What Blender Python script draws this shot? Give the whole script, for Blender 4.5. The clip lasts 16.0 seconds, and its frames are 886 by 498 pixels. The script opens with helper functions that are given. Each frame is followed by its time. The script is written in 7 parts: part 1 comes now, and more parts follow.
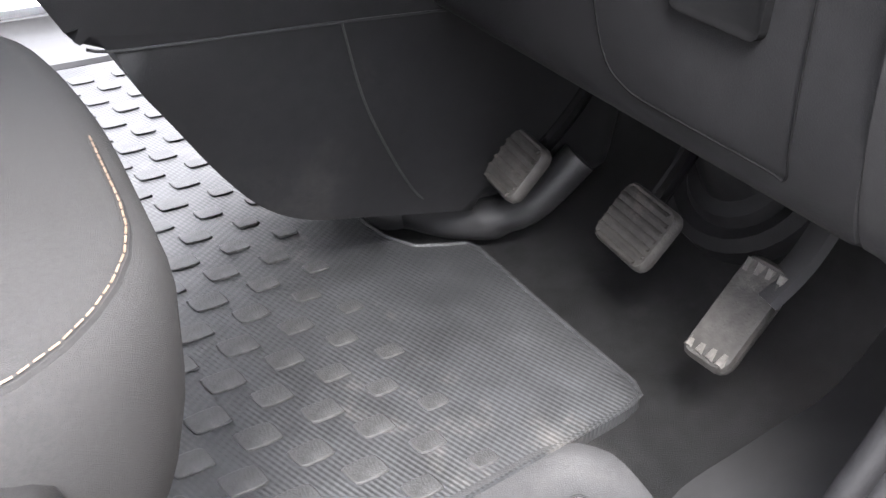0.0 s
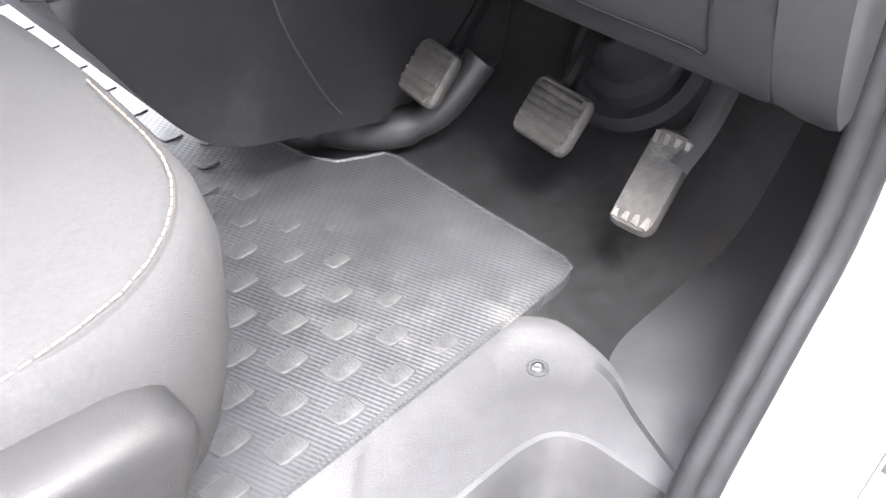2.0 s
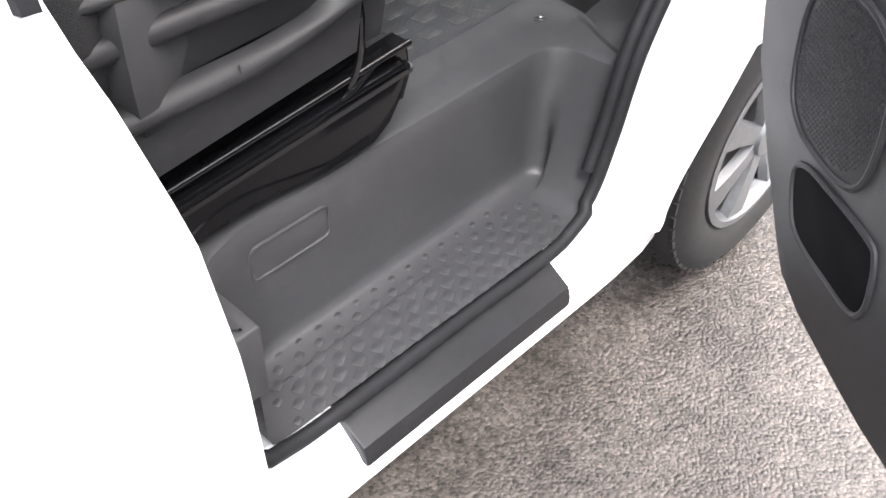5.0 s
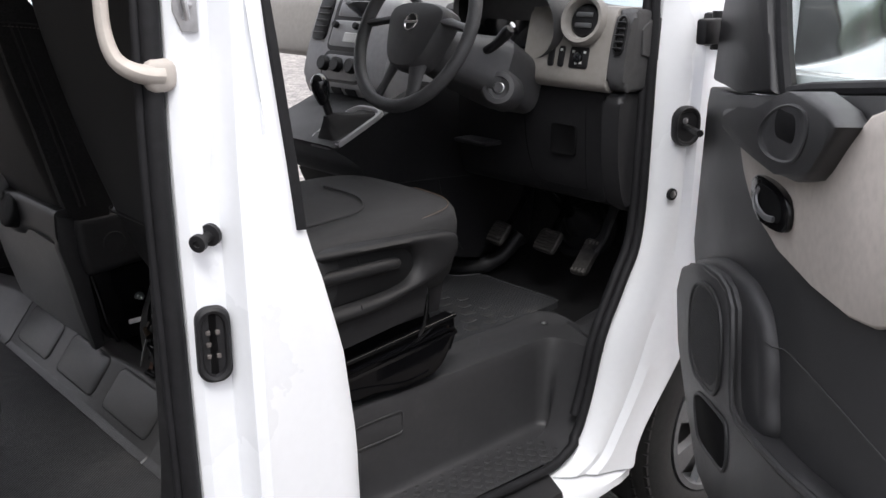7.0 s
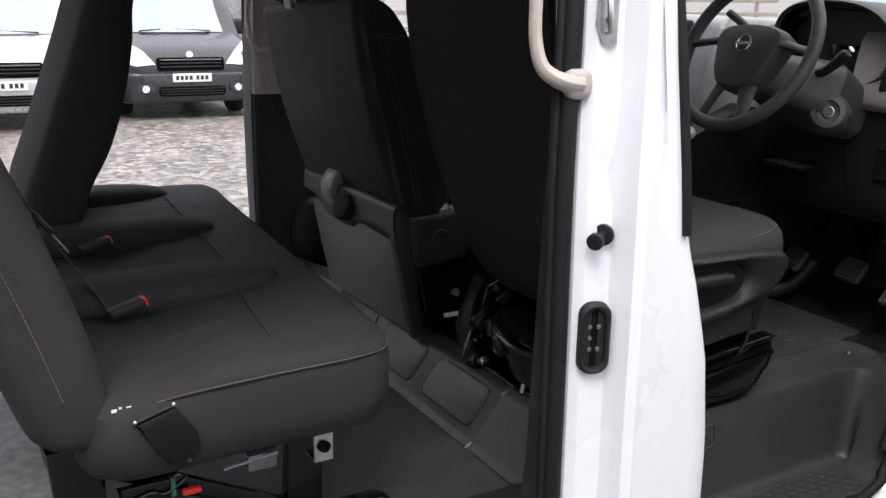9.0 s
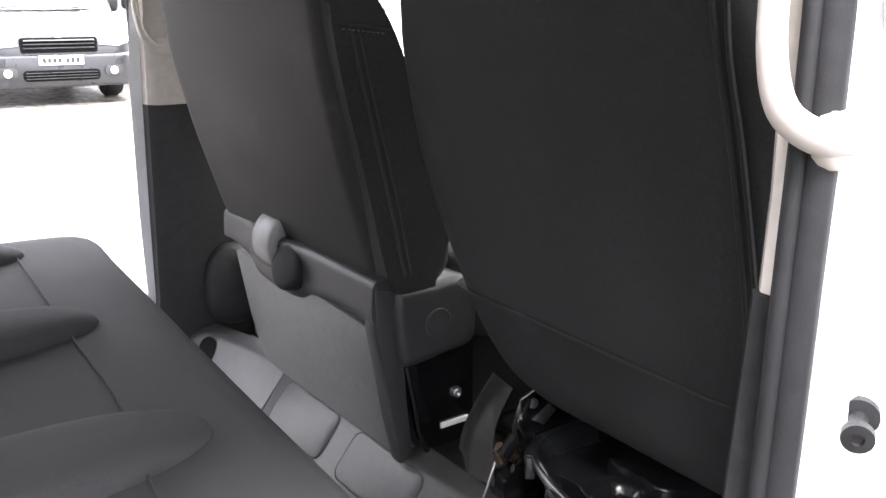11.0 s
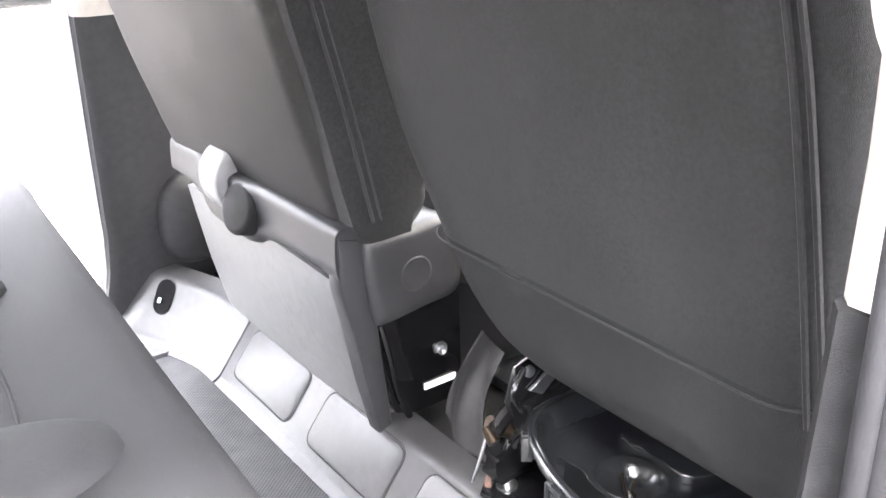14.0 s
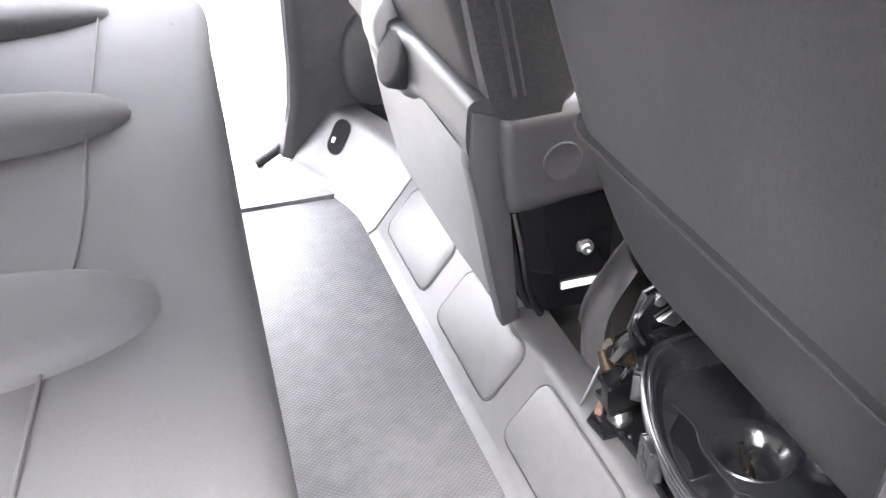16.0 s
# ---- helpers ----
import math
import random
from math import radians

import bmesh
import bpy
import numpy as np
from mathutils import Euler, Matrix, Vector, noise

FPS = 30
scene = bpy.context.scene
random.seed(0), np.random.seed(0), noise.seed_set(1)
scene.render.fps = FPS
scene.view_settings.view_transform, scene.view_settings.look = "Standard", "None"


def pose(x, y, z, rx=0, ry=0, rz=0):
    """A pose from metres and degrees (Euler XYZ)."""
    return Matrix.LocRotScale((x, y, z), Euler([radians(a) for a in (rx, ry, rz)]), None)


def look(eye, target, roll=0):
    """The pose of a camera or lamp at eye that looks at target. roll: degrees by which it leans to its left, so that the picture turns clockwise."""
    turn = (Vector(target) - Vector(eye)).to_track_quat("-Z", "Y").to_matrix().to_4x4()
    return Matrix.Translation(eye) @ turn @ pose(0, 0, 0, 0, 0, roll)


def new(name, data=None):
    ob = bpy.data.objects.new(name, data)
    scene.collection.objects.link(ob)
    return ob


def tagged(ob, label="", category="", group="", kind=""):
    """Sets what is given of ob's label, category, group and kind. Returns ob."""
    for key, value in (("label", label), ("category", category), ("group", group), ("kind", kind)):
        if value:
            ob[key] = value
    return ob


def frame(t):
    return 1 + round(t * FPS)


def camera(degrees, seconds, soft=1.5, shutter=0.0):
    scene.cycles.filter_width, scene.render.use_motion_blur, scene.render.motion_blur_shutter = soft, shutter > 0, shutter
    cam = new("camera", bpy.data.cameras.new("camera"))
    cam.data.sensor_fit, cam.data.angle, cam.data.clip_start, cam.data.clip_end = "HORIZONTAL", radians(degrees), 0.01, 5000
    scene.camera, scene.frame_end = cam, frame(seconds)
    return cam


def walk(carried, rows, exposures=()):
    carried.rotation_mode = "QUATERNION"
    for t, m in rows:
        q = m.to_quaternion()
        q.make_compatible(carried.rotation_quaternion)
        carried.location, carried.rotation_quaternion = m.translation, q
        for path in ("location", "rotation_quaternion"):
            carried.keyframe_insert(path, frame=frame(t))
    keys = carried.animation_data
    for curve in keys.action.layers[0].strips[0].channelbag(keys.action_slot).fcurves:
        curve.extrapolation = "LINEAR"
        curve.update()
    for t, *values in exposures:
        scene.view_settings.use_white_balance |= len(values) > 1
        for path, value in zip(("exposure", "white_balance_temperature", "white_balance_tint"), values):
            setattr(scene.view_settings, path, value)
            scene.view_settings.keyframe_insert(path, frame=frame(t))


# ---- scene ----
cam = camera(50.1, 16.0)
PATH = [
    (0, (0.588, -1.011, 1.36), (1.501, 0.378, 0.248), 2.2),
    (0.5, (0.572, -0.984, 1.358), (1.62, 0.311, 0.252), 1.5),
    (1, (0.518, -1.005, 1.375), (1.63, 0.199, 0.229), 1.5),
    (1.5, (0.489, -1.0, 1.384), (1.58, 0.137, 0.153), 1.4),
    (2, (0.472, -1.012, 1.387), (1.566, 0.11, 0.145), 1.2),
    (2.5, (0.433, -1.04, 1.392), (1.536, 0.068, 0.145), 1.0),
    (3, (0.324, -1.115, 1.391), (1.39, -0.07, 0.06), 1.0),
    (3.5, (0.212, -1.202, 1.409), (1.224, -0.228, -0.015), 1.1),
    (4, (0.128, -1.305, 1.441), (1.139, -0.325, 0.021), 0.9),
    (4.2, (0.086, -1.352, 1.451), (1.103, -0.37, 0.035), 1.0),
    (6.3, (-0.502, -1.883, 1.57), (0.726, -0.651, 0.583), 0.0),
    (6.4, (-0.513, -1.939, 1.593), (0.712, -0.667, 0.654), -0.1),
    (6.5, (-0.563, -1.979, 1.575), (0.694, -0.675, 0.726), -0.0),
    (6.7, (-0.626, -2.067, 1.576), (0.647, -0.691, 0.878), -0.4),
    (7, (-0.772, -2.207, 1.605), (0.498, -0.772, 1.034), 0.1),
    (7.5, (-1.012, -2.447, 1.624), (0.185, -0.933, 1.101), 0.4),
    (8, (-1.011, -2.466, 1.638), (0.029, -0.844, 1.102), 0.5),
    (8.5, (-1.011, -2.354, 1.609), (-0.031, -0.693, 1.081), 0.6),
    (9, (-1.089, -2.093, 1.594), (-0.128, -0.421, 1.063), 1.1),
    (9.2, (-1.121, -2.004, 1.589), (-0.156, -0.334, 1.06), 1.4),
    (11.3, (-0.805, -1.205, 1.578), (0.373, 0.296, 0.981), 1.2),
    (11.5, (-0.775, -1.152, 1.58), (0.415, 0.335, 0.97), 1.2),
    (12, (-0.708, -1.091, 1.609), (0.497, 0.401, 1.041), 1.5),
    (12.5, (-0.675, -1.071, 1.611), (0.539, 0.446, 1.136), 1.1),
    (13, (-0.671, -1.068, 1.592), (0.49, 0.493, 1.128), 0.5),
    (13.5, (-0.671, -1.1, 1.577), (0.478, 0.443, 1.03), 0.2),
    (14, (-0.659, -1.097, 1.565), (0.442, 0.375, 0.778), -0.3),
    (14.5, (-0.615, -1.083, 1.542), (0.406, 0.287, 0.503), -0.2),
    (15, (-0.568, -1.067, 1.522), (0.373, 0.334, 0.449), -0.2),
    (15.5, (-0.517, -1.04, 1.513), (0.315, 0.428, 0.439), 0.0),
    (16, (-0.421, -1.026, 1.54), (0.133, 0.564, 0.461), 0.4),
]
walk(cam, [(t, look(eye, target, roll)) for t, eye, target, roll in PATH],
     exposures=[(0, 4.2), (1.0, 4.85), (2.0, 5.1), (3.0, 5.0), (3.6, 4.6), (4.2, 4.15), (5.3, 2.5), (6.3, 1.45), (9.2, 1.2), (10.3, 2.4), (11.3, 3.9), (11.8, 4.4), (12.2, 4.95), (12.5, 5.3), (13.0, 5.55), (14.0, 5.5), (16.0, 5.5)])

# ---------------------------------------------------------------- world and light
world = bpy.data.worlds.new("overcast_sky")
scene.world = world
world.use_nodes = True
wn, wl = world.node_tree.nodes, world.node_tree.links
bg = wn["Background"]
sky = wn.new("ShaderNodeTexSky")
sky.sky_type, sky.sun_disc = "NISHITA", False
sky.sun_elevation, sky.sun_rotation = radians(50), radians(120)
sky.dust_density, sky.ozone_density = 6.0, 0.4
veil = wn.new("ShaderNodeMixRGB")
veil.inputs[0].default_value = 0.75
veil.inputs[2].default_value = (8.35, 8.2, 8.7, 1)
wl.new(sky.outputs[0], veil.inputs[1])
# an overcast sky is brighter overhead than at the horizon
wtc, wsx, wmr, wmul = wn.new("ShaderNodeTexCoord"), wn.new("ShaderNodeSeparateXYZ"), wn.new("ShaderNodeMapRange"), wn.new("ShaderNodeMixRGB")
wmr.inputs[3].default_value, wmr.inputs[4].default_value = 0.45, 1.45
wmul.blend_type, wmul.inputs[0].default_value = "MULTIPLY", 1.0
wl.new(wtc.outputs["Generated"], wsx.inputs[0])
wl.new(wsx.outputs["Z"], wmr.inputs[0])
wl.new(veil.outputs[0], wmul.inputs[1])
wl.new(wmr.outputs[0], wmul.inputs[2])
wl.new(wmul.outputs[0], bg.inputs[0])
bg.inputs[1].default_value = 0.12
sun = new("sun", bpy.data.lights.new("sun", "SUN"))
sun.data.energy, sun.data.angle, sun.data.color = 1.0, radians(20), (1.0, 0.97, 0.93)
sun.matrix_world = look((-6, -8, 14), (0, 0, 0))


# ---------------------------------------------------------------- materials
def material(name, base, rough=0.6, metal=0.0, vary=0.25, grain=0.0, size=60.0, big=6.0, bump=0.15, coat=0.0, speck=None, fleck=0.0, spec=0.5):
    """A procedural surface: base colour varied at two scales, roughness varied, fine relief."""
    m = bpy.data.materials.new(name)
    m.use_nodes = True
    nt = m.node_tree
    n, l = nt.nodes, nt.links
    b = n["Principled BSDF"]
    tc = n.new("ShaderNodeTexCoord")
    n1, n2 = n.new("ShaderNodeTexNoise"), n.new("ShaderNodeTexNoise")
    n1.inputs["Scale"].default_value, n1.inputs["Detail"].default_value = size, 6
    n2.inputs["Scale"].default_value, n2.inputs["Detail"].default_value = big, 8
    l.new(tc.outputs["Object"], n1.inputs["Vector"])
    l.new(tc.outputs["Object"], n2.inputs["Vector"])
    mul = n.new("ShaderNodeMath")
    mul.operation = "MULTIPLY"
    l.new(n1.outputs[0], mul.inputs[0])
    l.new(n2.outputs[0], mul.inputs[1])
    ramp = n.new("ShaderNodeMapRange")
    ramp.inputs[1].default_value, ramp.inputs[2].default_value = 0.12, 0.42
    ramp.inputs[3].default_value, ramp.inputs[4].default_value = 1 - vary, 1 + vary
    l.new(mul.outputs[0], ramp.inputs[0])
    tint = n.new("ShaderNodeMixRGB")
    tint.blend_type = "MULTIPLY"
    tint.inputs[0].default_value = 1.0
    tint.inputs[1].default_value = (*base, 1)
    l.new(ramp.outputs[0], tint.inputs[2])
    colour = tint.outputs[0]
    if speck:
        n3 = n.new("ShaderNodeTexNoise")
        n3.inputs["Scale"].default_value, n3.inputs["Detail"].default_value = big * 0.7, 10
        n3.inputs["Roughness"].default_value = 0.75
        l.new(tc.outputs["Object"], n3.inputs["Vector"])
        r3 = n.new("ShaderNodeMapRange")
        r3.inputs[1].default_value, r3.inputs[2].default_value = 0.56, 0.74
        r3.inputs[3].default_value, r3.inputs[4].default_value = 0.0, fleck
        l.new(n3.outputs[0], r3.inputs[0])
        dust = n.new("ShaderNodeMixRGB")
        dust.inputs[2].default_value = (*speck, 1)
        l.new(r3.outputs[0], dust.inputs[0])
        l.new(colour, dust.inputs[1])
        colour = dust.outputs[0]
    l.new(colour, b.inputs["Base Color"])
    rr = n.new("ShaderNodeMapRange")
    rr.inputs[3].default_value, rr.inputs[4].default_value = max(0.02, rough - 0.12), min(1, rough + 0.12)
    l.new(n2.outputs[0], rr.inputs[0])
    l.new(rr.outputs[0], b.inputs["Roughness"])
    b.inputs["Metallic"].default_value = metal
    b.inputs["Coat Weight"].default_value = coat
    b.inputs["Specular IOR Level"].default_value = spec
    b.inputs["Coat Roughness"].default_value = 0.05
    if grain or bump:
        bp = n.new("ShaderNodeBump")
        bp.inputs["Strength"].default_value = bump
        bp.inputs["Distance"].default_value = 0.002
        g = n.new("ShaderNodeTexNoise")
        g.inputs["Scale"].default_value, g.inputs["Detail"].default_value = grain or 400, 3
        l.new(tc.outputs["Object"], g.inputs["Vector"])
        l.new(g.outputs[0], bp.inputs["Height"])
        l.new(bp.outputs[0], b.inputs["Normal"])
    return m


def ribbed(name, base, pitch, angle, depth, rough, speck, fleck, skew=75, ratio=1.6, cross=0.55):
    """Rubber with fine ribs of the given pitch in metres, broken along their length."""
    m = material(name, base, rough, vary=0.3, speck=speck, fleck=fleck, big=5, size=30, bump=0)
    nt = m.node_tree
    n, l = nt.nodes, nt.links
    tc, mp = n.new("ShaderNodeTexCoord"), n.new("ShaderNodeMapping")
    mp.inputs["Rotation"].default_value = (0, 0, radians(angle))
    l.new(tc.outputs["Object"], mp.inputs[0])
    w = n.new("ShaderNodeTexWave")
    w.inputs["Scale"].default_value = 0.314 / pitch
    l.new(mp.outputs[0], w.inputs["Vector"])
    mp2 = n.new("ShaderNodeMapping")
    mp2.inputs["Rotation"].default_value = (0, 0, radians(angle + skew))
    l.new(tc.outputs["Object"], mp2.inputs[0])
    w2 = n.new("ShaderNodeTexWave")
    w2.inputs["Scale"].default_value = 0.314 / pitch / ratio
    l.new(mp2.outputs[0], w2.inputs["Vector"])
    mx = n.new("ShaderNodeMath")
    mx.operation = "MULTIPLY_ADD"
    mx.inputs[1].default_value = cross
    l.new(w2.outputs["Fac"], mx.inputs[0])
    l.new(w.outputs["Fac"], mx.inputs[2])
    bp = n.new("ShaderNodeBump")
    bp.inputs["Strength"].default_value, bp.inputs["Distance"].default_value = 1.0, depth
    l.new(mx.outputs[0], bp.inputs["Height"])
    l.new(bp.outputs[0], n["Principled BSDF"].inputs["Normal"])
    return m


M_BLACK = material("black_plastic", (0.0115, 0.0115, 0.0128), 0.48, spec=0.35, vary=0.25, grain=900, bump=0.25, speck=(0.16, 0.15, 0.14), fleck=0.12)
M_STEP = material("dusty_step_plastic", (0.036, 0.036, 0.038), 0.46, spec=0.4, vary=0.12, grain=700, bump=0.25, speck=(0.2, 0.18, 0.17), fleck=0.08, big=9)
M_GREY = material("grey_plastic", (0.021, 0.021, 0.0225), 0.46, spec=0.36, vary=0.15, grain=1000, bump=0.2)
M_SEATTRIM = material("charcoal_seat_plastic", (0.0135, 0.0135, 0.0145), 0.5, spec=0.27, vary=0.15, grain=1000, bump=0.2)
M_LOWER = material("pale_grey_plastic", (0.125, 0.125, 0.127), 0.42, spec=0.55, vary=0.15, grain=900, bump=0.2)
M_RAMP = material("grey_ramp_plastic", (0.036, 0.0355, 0.0365), 0.38, spec=0.5, vary=0.2, grain=900, bump=0.25)
M_DARKTRIM = material("dark_trim_plastic", (0.018, 0.018, 0.0195), 0.55, spec=0.32, vary=0.25, grain=900, bump=0.2)
M_BEIGE = material("beige_plastic", (0.45, 0.415, 0.38), 0.6, vary=0.1, grain=900, bump=0.2)
M_BAND = material("grey_beige_plastic", (0.26, 0.245, 0.228), 0.55, vary=0.1, grain=900, bump=0.2)
M_STACK = material("satin_console_grey", (0.36, 0.36, 0.37), 0.42, vary=0.1, grain=900, bump=0.2)
# darker, duller copy of the trim plastic: shade in the colour; also the dial
M_PILLAR = material("shade_dark_matt_plastic", (0.0135, 0.0135, 0.0145), 0.72, spec=0.16, vary=0.45, size=40, big=6, grain=800, bump=0.3)
M_PAD = material("dash_pad", (0.050, 0.050, 0.052), 0.62, vary=0.15, grain=600, bump=0.35)
M_GLOSS = material("gloss_black_steel", (0.004, 0.004, 0.0046), 0.14, vary=0.2, grain=200, bump=0.02, spec=0.36)
M_JACK = material("jack_tray_plastic", (0.010, 0.0105, 0.0118), 0.25, spec=0.62, vary=0.3, grain=300, bump=0.08)
M_PLINTH = material("satin_black_steel", (0.003, 0.003, 0.0036), 0.15, vary=0.25, grain=150, bump=0.03, spec=0.15)
M_STEEL = material("zinc_steel", (0.55, 0.55, 0.56), 0.3, metal=1.0, vary=0.2, grain=300, bump=0.1)
M_CHROME = material("chrome", (0.8, 0.8, 0.82), 0.12, metal=1.0, vary=0.05, bump=0.0)
M_RUST = material("rusty_steel", (0.055, 0.024, 0.015), 0.8, vary=0.6, size=120, big=30, bump=0.4)
M_WHITE = material("white_body_paint", (0.80, 0.82, 0.85), 0.28, vary=0.015, grain=40, bump=0.01, big=1.2, coat=0.6)
M_FABRIC = material("black_seat_fabric", (0.0245, 0.0245, 0.0258), 0.85, spec=0.35, vary=0.15, size=300, big=8, grain=1500, bump=0.5)
M_VINYL = material("grey_seat_vinyl", (0.0165, 0.0160, 0.0156), 0.62, spec=0.2, vary=0.2, size=200, big=6, grain=700, bump=0.45, speck=(0.3, 0.27, 0.24), fleck=0.06)
M_BACK = material("seat_back_cloth", (0.0155, 0.0155, 0.0162), 0.76, spec=0.22, vary=0.4, size=220, big=7, grain=1100, bump=0.5, speck=(0.3, 0.28, 0.26), fleck=0.05)
M_STITCH = material("tan_stitching", (0.19, 0.135, 0.10), 0.8, bump=0.3)
M_STITCHW = material("white_stitching", (0.10, 0.09, 0.085), 0.8, bump=0.3)
M_RUBBER = material("rubber_seal", (0.0125, 0.0125, 0.014), 0.6, spec=0.22, vary=0.25, bump=0.2)
M_TYRE = material("tyre_rubber", (0.010, 0.0097, 0.0095), 0.8, vary=0.35, big=14, bump=0.3)
M_ALLOY = material("silver_wheel_trim", (0.17, 0.175, 0.18), 0.4, metal=0.6, vary=0.15, bump=0.1)
M_PEDAL = material("worn_pedal_rubber", (0.032, 0.030, 0.029), 0.6, vary=0.5, size=90, big=20, bump=0.4, speck=(0.3, 0.27, 0.24), fleck=0.4)
M_TREAD = material("worn_pedal_ribs", (0.10, 0.095, 0.09), 0.42, vary=0.5, size=120, big=25, bump=0.4, speck=(0.35, 0.32, 0.29), fleck=0.5)
M_CLAMP = material("dark_rusted_steel", (0.045, 0.032, 0.022), 0.36, metal=0.85, vary=0.5, size=120, big=30, bump=0.3)
M_GREEN = material("green_plastic", (0.02, 0.16, 0.09), 0.4, vary=0.1)
M_RED = material("red_plastic", (0.6, 0.03, 0.02), 0.35, vary=0.1)
M_WEB = material("seat_belt_webbing", (0.02, 0.02, 0.022), 0.75, vary=0.2, grain=1800, bump=0.5)
M_CARPET = material("black_floor_lining", (0.0075, 0.0075, 0.0082), 0.6, spec=0.25, vary=0.5, size=50, big=7, grain=700, bump=0.4, speck=(0.10, 0.09, 0.085), fleck=0.14)
M_MAT = ribbed("ribbed_cab_rubber", (0.030, 0.031, 0.0335), 0.0056, -19.7, 0.00042, 0.48, (0.26, 0.24, 0.22), 0.45)
M_STUD = material("mat_stud_rubber", (0.040, 0.040, 0.041), 0.5, vary=0.4, big=9, size=70, bump=0.3, speck=(0.26, 0.24, 0.22), fleck=0.4)
M_RFLOOR = ribbed("dimpled_rear_rubber", (0.046, 0.046, 0.048), 0.0056, 52, 0.00045, 0.45, (0.2, 0.19, 0.18), 0.2, 76, 1.0, 1.0)
M_LOAD = material("worn_grey_load_floor", (0.36, 0.355, 0.35), 0.55, vary=0.35, size=40, big=5, grain=300, bump=0.3, speck=(0.3, 0.29, 0.28), fleck=0.5)
M_HEAD = material("pale_headlining", (0.66, 0.65, 0.63), 0.9, vary=0.06, bump=0.3)
M_SCREEN = material("dark_screen", (0.01, 0.011, 0.013), 0.08, vary=0.05, bump=0.0, coat=0.4)
M_LAMP = material("headlamp_plastic", (0.75, 0.77, 0.8), 0.12, vary=0.08, bump=0.0, coat=0.5)
M_VANDARK = material("dark_grey_van_paint", (0.026, 0.027, 0.032), 0.3, metal=0.2, vary=0.08, bump=0.0, coat=0.35)
M_VANSILVER = material("silver_van_paint", (0.45, 0.46, 0.48), 0.3, metal=0.4, vary=0.06, bump=0.0, coat=0.6)
M_VANGLASS = material("van_windscreen", (0.28, 0.34, 0.36), 0.06, vary=0.1, bump=0.0, coat=0.8)
M_PLATE = material("number_plate_white", (0.8, 0.8, 0.78), 0.4, vary=0.05, bump=0.0)
# near-black for matt parts and gaps; flat pieces of it paint shade in hollows
M_DEEP = material("deep_black_and_hollow_shade", (0.004, 0.004, 0.0045), 0.8, bump=0.0, spec=0.1)
M_INK = material("plate_ink", (0.03, 0.03, 0.03), 0.5, bump=0.0)
M_LABEL = material("paper_label", (0.75, 0.75, 0.74), 0.6, vary=0.05, bump=0.1)
M_SLEEVE = material("smoky_plastic_sleeve", (0.032, 0.031, 0.031), 0.42, spec=0.5, vary=0.25, size=60, big=20, bump=0.15, grain=60)
M_DOOR = material("door_lining_plastic", (0.027, 0.027, 0.0285), 0.42, spec=0.45, vary=0.15, grain=900, bump=0.25)
M_BACK.node_tree.nodes["Principled BSDF"].inputs["Sheen Weight"].default_value = 0.04
M_BACK.node_tree.nodes["Principled BSDF"].inputs["Sheen Roughness"].default_value = 0.35
M_LOWBACK = material("coarse_seat_cloth", (0.0180, 0.0180, 0.0188), 0.9, spec=0.14, vary=0.3, size=420, big=9, grain=650, bump=0.8, speck=(0.3, 0.28, 0.26), fleck=0.05)
M_WHEEL = material("steering_wheel_vinyl", (0.055, 0.055, 0.058), 0.5, vary=0.15, grain=500, bump=0.4)
M_FENCE = material("weathered_fence_wood", (0.32, 0.29, 0.25), 0.8, vary=0.3, bump=0.4)
M_LEAF = material("green_leaves", (0.05, 0.085, 0.025), 0.6, vary=0.5, big=3, bump=0.2)
M_BARK = material("brown_bark", (0.09, 0.065, 0.045), 0.85, vary=0.4, bump=0.5)


def glass(name, colour, gloss=0.07):
    m = bpy.data.materials.new(name)
    m.use_nodes = True
    n, l = m.node_tree.nodes, m.node_tree.links
    g, t, x = n.new("ShaderNodeBsdfGlossy"), n.new("ShaderNodeBsdfTransparent"), n.new("ShaderNodeMixShader")
    g.inputs["Roughness"].default_value = 0.02
    t.inputs[0].default_value = (*colour, 1)
    x.inputs[0].default_value = gloss
    l.new(t.outputs[0], x.inputs[1])
    l.new(g.outputs[0], x.inputs[2])
    l.new(x.outputs[0], n["Material Output"].inputs[0])
    return m


M_GLASS = glass("clear_window_glass", (0.93, 0.96, 0.95))
M_MIRROR = material("mirror_glass", (0.85, 0.87, 0.88), 0.02, metal=1.0, vary=0.0, bump=0.0)


